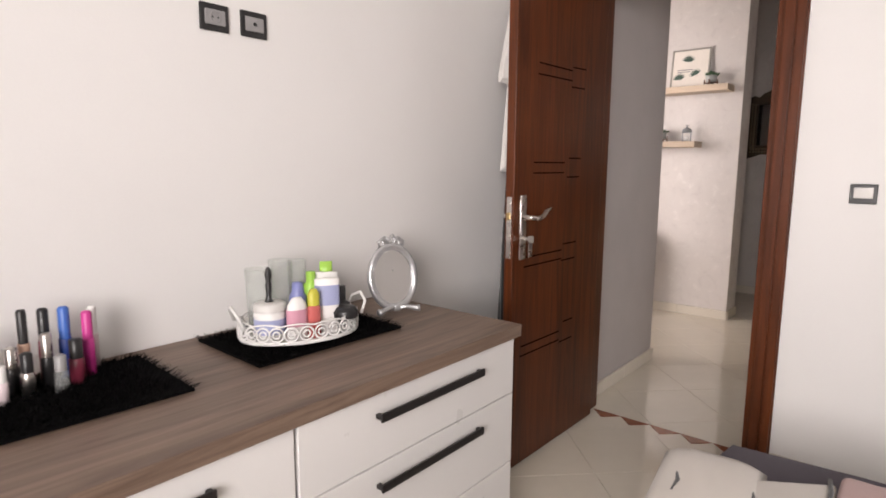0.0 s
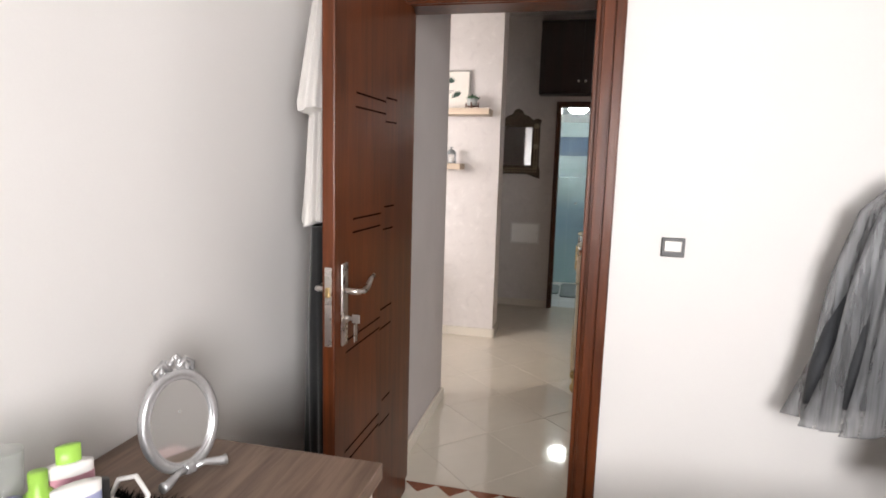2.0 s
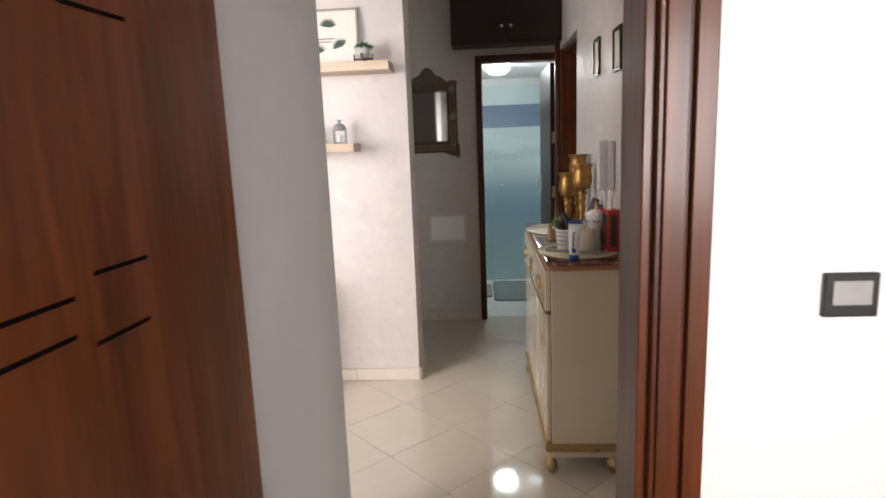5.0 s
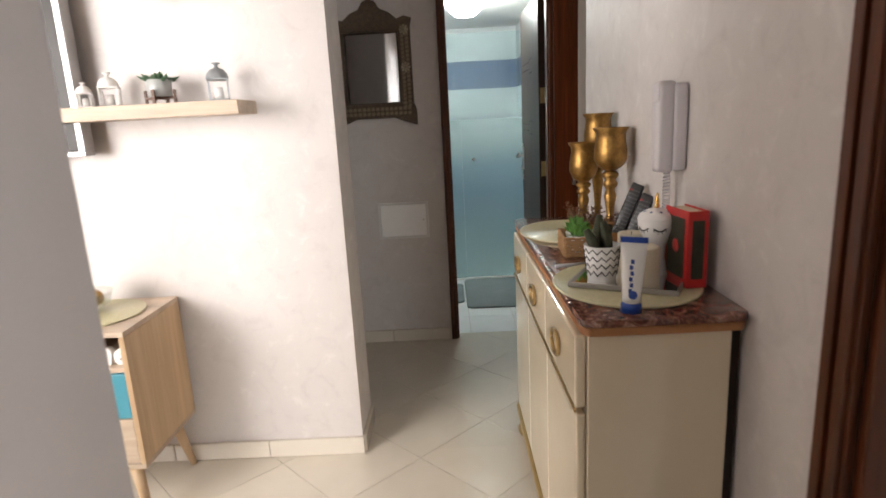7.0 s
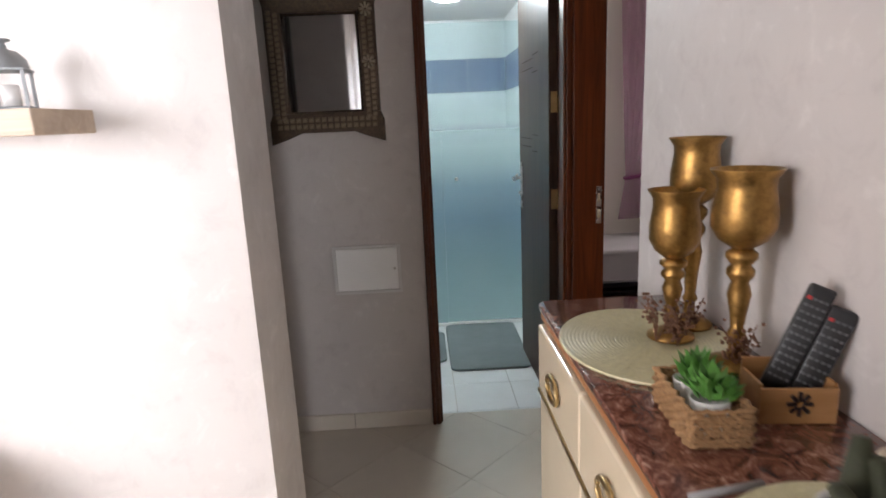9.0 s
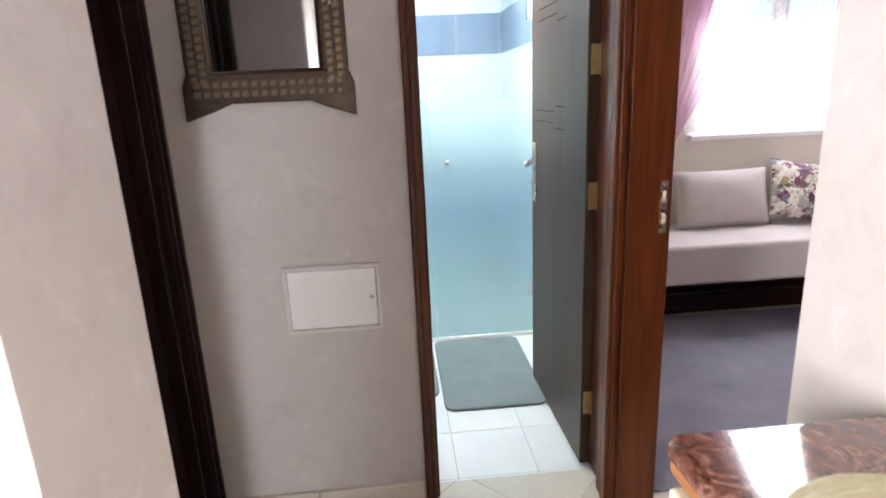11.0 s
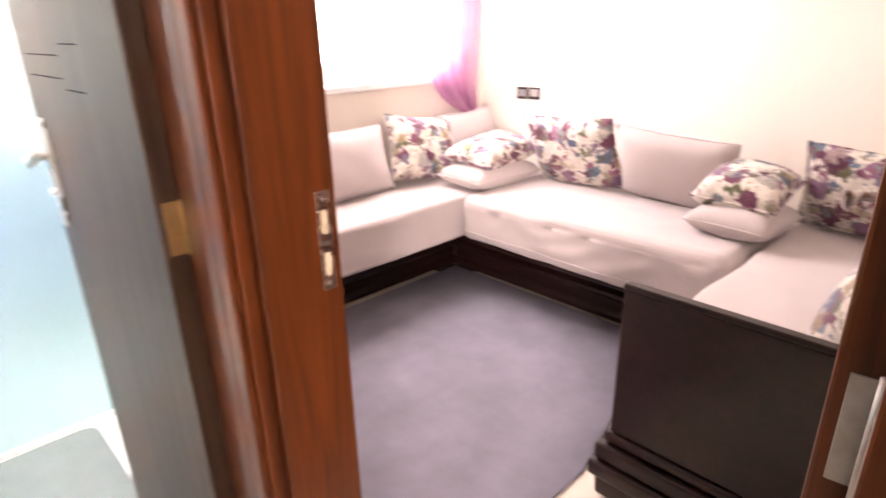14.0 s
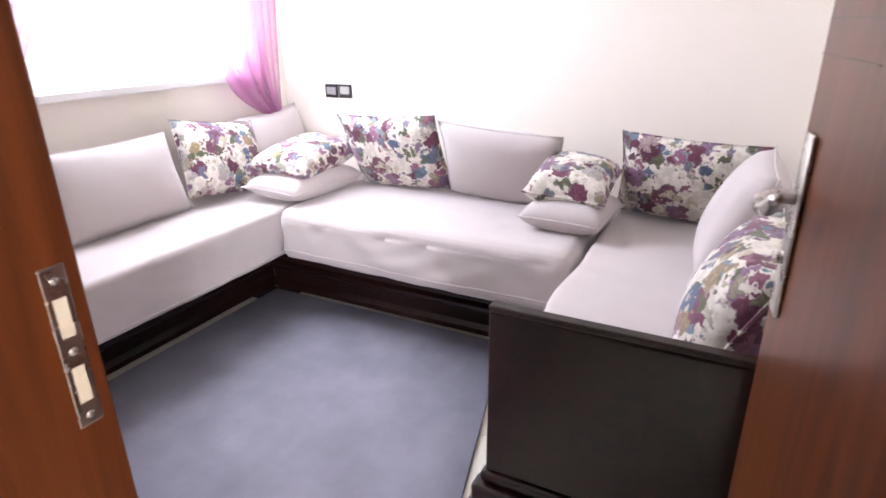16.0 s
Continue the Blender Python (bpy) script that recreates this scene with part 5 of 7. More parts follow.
for z in (0.06, 0.26):
    r = ros.copy()
    part("rosette", smooth(r), plain("pale inlay", (0.42, 0.36, 0.26), 0.4, 0.5, 0.3, 60), mir).location = (0.187, -0.002, z - 0.02)
ros.free()

# cupboard above the bathroom door
cup = thing("overhead_cupboard", "dark brown two-door cupboard above the bathroom door", "cupboard")
part("body", box(-0.655, 0.139, 6.66, 6.879, 2.13, 2.80, 0.003), DARKWOOD_Z, cup)
for x0, x1, kx in ((-0.65, -0.262, -0.29), (-0.256, 0.135, -0.225)):
    dd = part("door", box(x0, x1, 6.642, 6.659, 2.137, 2.793, 0.003), DARKWOOD_Z, cup)
    part("knob", lathe([(0, 0), (0.006, 0), (0.006, 0.012), (0.013, 0.018), (0.013, 0.024), (0, 0.027)], 14, Matrix.Translation((kx, 6.642, 2.24)) @ Matrix.Rotation(radians(90), 4, "X")), CHROME, dd, "chrome knob")

# chest with drawers against the east wall
chest = thing("chest", "ivory lacquered chest with red brown marble top", "chest of drawers")
C0, C1 = 4.585, 5.74
part("carcass", box(-0.185, 0.115, C0, C1, 0.075, 0.905, 0.004), CREAM_LAC, chest)
part("worktop", smooth(prism([(x - 0.0325, y + (C0 + C1) / 2) for x, y in rounded_outline(0.345, C1 - C0 + 0.065, 0.03)], 0.921, 0.937, 0.003)), MARBLE, chest, "polished red brown marble top")
part("edge_moulding", smooth(prism([(x - 0.0325, y + (C0 + C1) / 2) for x, y in rounded_outline(0.338, C1 - C0 + 0.055, 0.028)], 0.9, 0.9205, 0.004)), plain("orange brown edging", (0.36, 0.15, 0.055), 0.35), chest, "orange brown edge moulding")
for k in range(3):
    y0, y1 = C0 + 0.006 + k * (C1 - C0 - 0.012) / 3, C0 + 0.006 + (k + 1) * (C1 - C0 - 0.012) / 3
    dr = part("drawer", box(-0.210, -0.186, y0 + 0.002, y1 - 0.002, 0.725, 0.892, 0.006, 3), CREAM_LAC, chest)
    cy = (y0 + y1) / 2
    ringm = [(-0.219, cy + 0.046 * math.cos(2 * math.pi * j / 24), 0.805 + 0.027 * math.sin(2 * math.pi * j / 24)) for j in range(24)]
    part("ring_handle", tube(ringm, 0.0055, 8, True), BRASS, dr, "oval brass handle")
    part("handle_plate", lathe([(0, 0), (0.034, 0), (0.03, 0.004), (0, 0.005)], 20, Matrix.Translation((-0.210, cy, 0.805)) @ Matrix.Rotation(radians(-90), 4, "Y") @ Matrix.Diagonal((0.6, 1, 1, 1))), CREAM_LAC, dr)
    part("door", box(-0.2065, -0.186, y0 + 0.002, y1 - 0.002, 0.15, 0.712, 0.006, 3), CREAM_LAC, chest)
part("base_moulding", box(-0.214, 0.112, C0 - 0.008, C1 + 0.008, 0.1, 0.142, 0.012, 3), plain("gilt edge", (0.48, 0.33, 0.13), 0.3, 0.5, 0.15), chest, "gilt base moulding")
part("gilt_line", box(-0.2125, -0.2070, C0 + 0.01, C1 - 0.01, 0.7135, 0.7235, 0.002), BRASS, chest)
part("back_edge", box(0.1155, 0.134, C0 + 0.003, C1 - 0.003, 0.01, 0.899, 0.002), DARKWOOD_Z, chest, "dark back board")
for x in (-0.185, 0.08):
    for y in (C0 + 0.025, C1 - 0.025):
        part("foot", lathe([(0, 0), (0.015, 0), (0.027, 0.02), (0.027, 0.045), (0.015, 0.06), (0.018, 0.0995), (0, 0.0995)], 16, Matrix.Translation((x, y, 0))), BRASS, chest, "turned gilt foot")

placemat(-0.045, 4.80, 0.9375, 0.168, "round ivory woven mat under a mirrored tray", 0.19)
placemat(-0.045, 5.46, 0.9375, 0.168, "round ivory woven mat under gold candle holders", 0.20)
TOP = 0.9445

# gold goblet candle holders


def goblet(x, y, h, r, label):
    g = thing("candle_holder", label, "candle holder", Matrix.Translation((x, y, TOP)), "gold candle holders")
    b, q = h - 0.135, 0.135 / 0.165
    part("foot", lathe([(0, 0), (r * 0.95, 0), (r * 0.92, 0.006), (0.03, 0.014), (0.014, 0.022), (0, 0.022)], 28), GOLD, g)
    part("stem", lathe([(0.013, 0.02), (0.011, 0.05), (0.016, 0.06), (0.011, 0.07), (0.014, b * 0.45), (0.02, b * 0.62), (0.014, b * 0.72), (0.023, b * 0.78), (0.023, b * 0.82), (0.016, b * 0.86), (0.026, b * 0.92), (0.026, b * 0.96), (0.014, b)], 24), GOLD, g)
    part("cup", lathe([(0, b - 0.002), (0.018, b), (r * 0.75, b + 0.018 * q), (r * 0.98, b + 0.045 * q), (r * 0.98, b + 0.08 * q), (r * 0.86, b + 0.125 * q), (r * 0.88, b + 0.145 * q), (r * 1.08, b + 0.163 * q), (r * 1.08, b + 0.165 * q), (r * 1.04, b + 0.164 * q), (r * 0.85, b + 0.145 * q), (r * 0.83, b + 0.125 * q), (r * 0.94, b + 0.08 * q), (r * 0.7, b + 0.03 * q), (0, b + 0.02 * q)], 32), GOLD, g)
    return g


goblet(0.010, 5.475, 0.30, 0.049, "shortest antique gold goblet candle holder on the chest")
goblet(0.062, 5.325, 0.35, 0.053, "antique gold goblet candle holder beside the planter")
goblet(0.075, 5.535, 0.395, 0.050, "tallest antique gold goblet candle holder by the wall")
sprig = bmesh.new()
rn = random.Random(9)
for cx, cy in ((0.0, 5.42), (0.045, 5.30), (0.03, 5.47), (-0.03, 5.45)):
    for k in range(9):
        a, L = rn.uniform(0, 6.28), rn.uniform(0.04, 0.10)
        p0 = Vector((cx, cy, TOP + 0.002))
        p2 = p0 + Vector((0.05 * math.cos(a) * rn.random(), 0.05 * math.sin(a) * rn.random(), L))
        join_bm(sprig, tube([p0, (p0 + p2) / 2 + Vector((0.008, 0, 0.01)), p2], 0.0011, 4))
        for j in range(7):
            b = bmesh.new()
            bmesh.ops.create_icosphere(b, subdivisions=1, radius=rn.uniform(0.0025, 0.0045))
            join_bm(sprig, b, Matrix.Translation(p0.lerp(p2, rn.uniform(0.4, 1)) + Vector((rn.uniform(-1, 1), rn.uniform(-1, 1), rn.uniform(-1, 1))) * 0.011))
solo("dried_sprigs", sprig, plain("dried brown berries", (0.17, 0.075, 0.04), 0.5, 0, 0.4, 60), "dried brown berry sprigs around the candle holders", "dried flowers", kind="stuff")

# basket planter
bask = thing("planter_basket", "woven basket of artificial green plants in white pots", "planter", Matrix.Translation((-0.085, 5.150, 0.9375)) @ Matrix.Rotation(radians(-4), 4, "Z") @ Matrix.Diagonal((0.76, 0.58, 0.82, 1)))
WICK = plain("twisted straw", (0.36, 0.20, 0.09), 0.75, 0, 0.4, 70, 0.6, 140)
rn = random.Random(4)
for lev in range(8):
    z = 0.008 + lev * 0.0085
    for s in (1, -1):
        for hw, hd, ax in ((0.055, 0.125, 0), (0.055, 0.125, 1)):
            pts = []
            L = hd if ax == 0 else hw
            for k in range(13):
                q = -L + 2 * L * k / 12
                w = 0.004 * (1 if (k + lev) % 2 else -1)
                pts.append((s * (hw + w), q, z + rn.uniform(-0.002, 0.002)) if ax == 0 else (q, s * (hd + w), z + rn.uniform(-0.002, 0.002)))
            part("straw_strand", tube(pts, 0.0052, 6), WICK, bask)
part("bottom", box(-0.052, 0.052, -0.122, 0.122, 0.001, 0.006), WICK, bask)
join = bmesh.new()
for k in range(2):
    y = -0.055 + 0.11 * k
    pot = part("pot", lathe([(0, 0.007), (0.03, 0.007), (0.038, 0.07), (0.035, 0.07), (0.033, 0.06), (0, 0.06)], 20, Matrix.Translation((0, y, 0))), whitemetal, bask, "white ceramic pot")
    g = leaves(90, 0.026, 0.035, 0.042, 20 + k, up=0.9, z0=0.062)
    g.transform(Matrix.Translation((0.004, y, 0)))
    part("plant", g, LEAF2, bask, "bright green leaves")
join.free()

# remote control box with two remotes
rb = thing("remote_box", "small carved wooden box for remote controls", "box", Matrix.Translation((0.055, 5.165, 0.9375)) @ Matrix.Rotation(radians(-6), 4, "Z") @ Matrix.Diagonal((0.84, 0.9, 0.9, 1)))
BOXW = wood("honey wood", (0.28, 0.13, 0.05), (0.45, 0.24, 0.10), "x", 0.4, 0.2, 30)
for bb in ((-0.065, 0.065, -0.04, -0.034, 0.0, 0.062), (-0.065, 0.065, 0.034, 0.04, 0, 0.085), (-0.065, -0.059, -0.0338, 0.0338, 0, 0.068), (0.059, 0.065, -0.0338, 0.0338, 0, 0.068), (-0.0588, 0.0588, -0.0338, 0.0338, 0.0, 0.006)):
    part("side_panel", box(*bb, bevel=0.001), BOXW, rb)
for k in range(8):
    a = 2 * math.pi * k / 8
    part("carved_petal", tube([(0.006 * math.cos(a), -0.041, 0.036 + 0.006 * math.sin(a)), (0.021 * math.cos(a), -0.041, 0.036 + 0.021 * math.sin(a))], 0.0035, 6), DARKWOOD, rb)


def remote(m, w, L, rows, cols, label):
    r = thing("remote_control", label, "remote control", m, "remotes in the box")
    part("case", smooth(box(-w / 2, w / 2, -0.009, 0.009, 0, L, 0.005, 3)), BLACK, r)
    key = mesh_of("button", box(-0.0028, 0.0028, -0.0014, 0, -0.0022, 0.0022, 0.0008, 1), plain("grey rubber key", (0.10, 0.10, 0.105), 0.6))
    red = mesh_of("button", box(-0.0035, 0.0035, -0.0016, 0, -0.0028, 0.0028, 0.0008, 1), plain("red rubber key", (0.5, 0.03, 0.03), 0.6))
    for i in range(rows):
        for j in range(cols):
            o = new("button", red if i == rows - 1 and j == 0 else key)
            o.parent = r
            o.location = ((j - (cols - 1) / 2) * w / (cols + 0.6), -0.0092, L * (0.25 + 0.7 * i / rows))
    return r


RB = Matrix.Translation((0.055, 5.165, 0.945)) @ Matrix.Rotation(radians(-30), 4, "Z")
remote(RB @ Matrix.Translation((-0.03, 0.0, 0.0)) @ Matrix.Rotation(radians(-12), 4, "X") @ Matrix.Rotation(radians(20), 4, "Y"), 0.037, 0.20, 12, 4, "black remote control with red power key")
remote(RB @ Matrix.Translation((0.012, 0.010, 0.0)) @ Matrix.Rotation(radians(-10), 4, "X") @ Matrix.Rotation(radians(20), 4, "Y"), 0.039, 0.165, 9, 4, "shorter black remote control with white keys")

# mirrored tray, cactus pot, candle, jar, tube and book
mt = thing("mirror_tray", "square mirrored tray with dark rim", "tray", Matrix.Translation((-0.035, 4.80, TOP)) @ Matrix.Rotation(radians(-28), 4, "Z"))
part("glass", box(-0.118, 0.118, -0.085, 0.085, 0.002, 0.006), MIRROR, mt)
part("rim", boxes((-0.124, 0.124, -0.091, -0.085, 0, 0.011), (-0.124, 0.124, 0.085, 0.091, 0, 0.011), (-0.124, -0.118, -0.085, 0.085, 0, 0.011), (0.118, 0.124, -0.085, 0.085, 0, 0.011), bevel=0.001), plain("dull silver", (0.4, 0.38, 0.37), 0.35, 0.8), mt)
TT = TOP + 0.0065
cp = thing("cactus_pot", "white pot with black zigzags holding a dark cactus", "plant", Matrix.Translation((-0.098, 4.81, TT)))
part("pot", lathe([(0, 0), (0.033, 0), (0.043, 0.085), (0.040, 0.085), (0.037, 0.07), (0, 0.07)], 32), whitemetal, cp)
for lev in range(4):
    z = 0.014 + lev * 0.018
    pts = [((0.0335 + 0.01 * (z + (0.008 if k % 2 else 0)) / 0.085 + 0.0004) * math.cos(2 * math.pi * k / 24), (0.0335 + 0.01 * (z + (0.008 if k % 2 else 0)) / 0.085 + 0.0004) * math.sin(2 * math.pi * k / 24), z + (0.011 if k % 2 else 0)) for k in range(24)]
    part("zigzag", tube(pts, 0.0017, 4, True), BLACK, cp, "black zigzag line")
for x, y, h, t in ((-0.01, 0.012, 0.085, 0.1), (0.014, -0.004, 0.072, -0.15), (0.004, 0.016, 0.06, 0.25), (-0.016, -0.012, 0.055, -0.3)):
    part("cactus", tube([(x, y, 0.068), (x + t * 0.03, y, 0.068 + h * 0.5), (x + t * 0.08, y + 0.006, 0.068 + h)], 0.0125, 10, taper=[0.9, 1.1, 0.6]), plain("dark cactus", (0.045, 0.05, 0.025), 0.7, 0, 0.4, 60, 0.5), cp, "dark green brown cactus stem")
wax = plain("ivory wax", (0.68, 0.60, 0.46), 0.45, 0, 0.04, 10)
for x, y, r, h in ((-0.022, 4.762, 0.044, 0.088), (-0.012, 4.862, 0.033, 0.10)):
    c = thing("pillar_candle", "ivory pillar candle on the mirrored tray", "candle", Matrix.Translation((x, y, TT)), "pillar candles")
    part("wax", lathe([(0, 0), (r, 0), (r, h - 0.003), (r - 0.004, h), (r - 0.007, h - 0.004), (0, h - 0.008)], 28), wax, c)
    part("wick", tube([(0, 0, h - 0.009), (0.001, 0, h + 0.003)], 0.0012, 5), BLACK, c)
ij = thing("incense_jar", "white ceramic incense burner with lashes and gold knob", "jar", Matrix.Translation((0.040, 4.835, TT)) @ Matrix.Scale(0.80, 4))
part("foot", lathe([(0, 0), (0.04, 0), (0.034, 0.012), (0.026, 0.05), (0.028, 0.09), (0.04, 0.115), (0.052, 0.14), (0.056, 0.172), (0.052, 0.172), (0.047, 0.14), (0, 0.13)], 28), whitemetal, ij)
part("lid", lathe([(0.0555, 0.1725), (0.05, 0.186), (0.03, 0.198), (0.012, 0.203), (0, 0.204)], 28), whitemetal, ij)
for k in range(8):
    a = 2 * math.pi * k / 8
    part("lid_hole", lathe([(0, 0), (0.0045, 0), (0.004, 0.001), (0, 0.001)], 10, Matrix.Translation((0.036 * math.cos(a), 0.036 * math.sin(a), 0.1945)) @ Matrix.Rotation(radians(24), 4, (-math.sin(a), math.cos(a), 0))), NAVY, ij)
part("knob", lathe([(0.007, 0.203), (0.009, 0.21), (0.006, 0.216), (0.008, 0.224), (0.004, 0.236), (0.005, 0.244), (0, 0.25)], 16), plain("bright gold", (0.75, 0.48, 0.16), 0.2, 1.0), ij, "gold knob")
for a in (205, 262):
    pts = [(0.0535 * math.cos(radians(a + d)), 0.0535 * math.sin(radians(a + d)), 0.150 - 0.010 * math.cos(radians(d * 4.2))) for d in range(-20, 21, 5)]
    part("lash", tube(pts, 0.002, 5), BLACK, ij, "black eyelash line")
    for d in (-18, -6, 6, 18):
        c = Vector((0.0535 * math.cos(radians(a + d)), 0.0535 * math.sin(radians(a + d)), 0.150 - 0.010 * math.cos(radians(d * 4.2))))
        part("lash", tube([c, c * 1.0 + Vector((c.x * 0.03, c.y * 0.03, -0.009))], 0.0012, 4), BLACK, ij)
tp = thing("toothpaste_tube", "white and blue tube standing on its cap", "tube", Matrix.Translation((-0.092, 4.60, 0.9375)) @ Matrix.Rotation(radians(-22), 4, "Z") @ Matrix.Rotation(radians(1.5), 4, "Y"))
BL = colour("cobalt blue plastic", (0.015, 0.06, 0.32), 0.3)
part("cap", lathe([(0, 0), (0.021, 0), (0.021, 0.018), (0.016, 0.022), (0, 0.022)], 20, Matrix.Diagonal((1, 0.9, 1, 1))), BL, tp, "blue cap")
tb = bmesh.new()
rows = []
for k in range(11):
    q = k / 10
    rx, ry = 0.018 + 0.008 * q, 0.018 * (1 - q) ** 0.7 + 0.001
    rows.append([tb.verts.new((rx * math.cos(2 * math.pi * j / 24), ry * math.sin(2 * math.pi * j / 24), 0.0225 + 0.125 * q)) for j in range(24)])
for a, b in zip(rows, rows[1:]):
    for j in range(24):
        tb.faces.new((a[j], a[(j + 1) % 24], b[(j + 1) % 24], b[j]))
tb.faces.new(rows[0][::-1])
tb.faces.new(rows[-1])
part("tube", smooth(tb), whitemetal, tp)
part("crimp", box(-0.027, 0.027, -0.0018, 0.0018, 0.1476, 0.159, 0.0005), BL, tp, "blue crimped end")
lt = bmesh.new()
for k in range(6):
    z = 0.045 + 0.012 * k
    join_bm(lt, box(-0.0035, 0.0035, -0.0005, 0.0005, 0, 0.009), Matrix.Translation((-0.002 + 0.002 * (k % 2), -(0.018 * (1 - (z + 0.004 - 0.0225) / 0.125) ** 0.7) - 0.0014, z)) @ Matrix.Rotation(radians(-6), 4, "X"))
part("lettering", lt, NAVY, tp, "dark blue lettering bars")
part("print", lathe([(0, 0), (0.009, 0), (0.009, 0.0008), (0, 0.0008)], 16, Matrix.Translation((0.004, -0.0185, 0.042)) @ Matrix.Rotation(radians(84), 4, "X")), BL, tp, "blue round print")
pen = solo("pen", tube([(0, -0.05, 0.005), (0, 0.05, 0.005)], 0.0048, 10), GREYPLASTIC, "grey plastic pen lying on the marble", "pen", Matrix.Translation((-0.13, 4.985, 0.9375)) @ Matrix.Rotation(radians(-80), 4, "Z"))
bk = thing("book", "red bound book with dark ornate cover standing upright", "book", Matrix.Translation((0.088, 4.775, TOP)) @ Matrix.Rotation(radians(4), 4, "Z") @ Matrix.Diagonal((1, 1.05, 1.05, 1)))
RED = plain("red book cloth", (0.50, 0.02, 0.02), 0.4, 0, 0.08, 20, 0.1)
part("cover", boxes((-0.024, -0.021, -0.055, 0.055, 0, 0.168), (0.021, 0.024, -0.055, 0.055, 0, 0.168), (-0.021, 0.021, -0.055, -0.052, 0, 0.168), bevel=0.001), RED, bk)
part("pages", box(-0.0205, 0.0205, -0.0515, 0.051, 0.004, 0.164), plain("page edges", (0.62, 0.52, 0.38), 0.8, 0, 0.15, 200), bk)
for s in (1, -1):
    part("panel", box(s * 0.0245 - 0.0004, s * 0.0245 + 0.0004, -0.04, 0.042, 0.018, 0.15), plain("dark green panel", (0.03, 0.03, 0.015), 0.4, 0, 0.6, 50), bk, "dark ornamented panel")
    part("medallion", lathe([(0, 0), (0.016, 0), (0.014, 0.0008), (0, 0.001)], 12, Matrix.Translation((s * 0.0249, 0.0, 0.085)) @ Matrix.Rotation(radians(90 * s), 4, "Y")), RED, bk)
part("spine_panel", box(-0.014, 0.014, -0.0556, -0.0551, 0.02, 0.148), plain("dark green panel spine", (0.03, 0.03, 0.015), 0.4, 0, 0.6, 50), bk)

# door phone
ic = thing("door_phone", "white wall-mounted door phone with coiled cord", "intercom", Matrix.Translation((0.138, 4.965, 1.30)))
GREYW = plain("lilac white plastic", (0.60, 0.56, 0.58), 0.4, 0, 0.03, 10)
part("base", smooth(box(-0.035, 0, -0.055, 0.058, -0.108, 0.105, 0.008, 3)), GREYW, ic)
hs = part("handset", smooth(box(-0.075, -0.028, -0.052, -0.004, -0.112, 0.112, 0.012, 3)), GREYW, ic)
part("ear_pad", smooth(box(-0.077, -0.066, -0.049, -0.008, 0.06, 0.108, 0.006, 2)), GREYW, hs)
part("button", box(-0.0375, -0.035, 0.018, 0.036, 0.03, 0.055, 0.002), WHITEPLASTIC, ic)
cord = [(-0.03 + 0.009 * math.cos(k * 0.9), 0.0 + 0.010 * math.sin(k * 0.9) - 0.0 * k, -0.11 - 0.16 * k / 130) for k in range(131)]
part("cord", tube(cord, 0.0022, 6), GREYW, ic, "coiled cord")
wall_plate("light_switch", "dark framed light switch beside the salon door", Matrix.Translation((0.139, 5.725, 1.168)) @ Matrix.Rotation(radians(180), 4, "Z"), "switch")
for y, z in ((5.33, 1.73), (4.88, 1.70)):
    p = thing("small_picture", "small white framed picture on the stucco wall", "picture", Matrix.Translation((0.138, y, z)), "pictures above the chest")
    part("frame", boxes((-0.012, 0, -0.07, 0.07, 0, 0.014), (-0.012, 0, -0.07, 0.07, 0.166, 0.18), (-0.012, 0, -0.07, -0.056, 0.014, 0.166), (-0.012, 0, 0.056, 0.07, 0.014, 0.166), bevel=0.001), BLACK, p)
    part("print", box(-0.006, -0.001, -0.056, 0.056, 0.014, 0.166), plain("ivory print", (0.6, 0.55, 0.45), 0.5, 0, 0.3, 20), p)

# ---- bathroom ----
bath = thing("tile_band", "slate blue band of wall tiles round the shower", "tiles", kind="structure")
for k in range(5):
    x0 = -1.27 + 0.3 * k
    part("band_tile", box(x0 + 0.001, min(x0 + 0.299, 0.233), 9.234, 9.2396, 1.605, 1.862, 0.001), BAND_TILE, bath)
for k in range(3):
    part("band_tile", box(0.2295, 0.2346, 8.33 + 0.3 * k + 0.001, 8.33 + 0.3 * (k + 1) - 0.001, 1.605, 1.862, 0.001), BAND_TILE, bath)


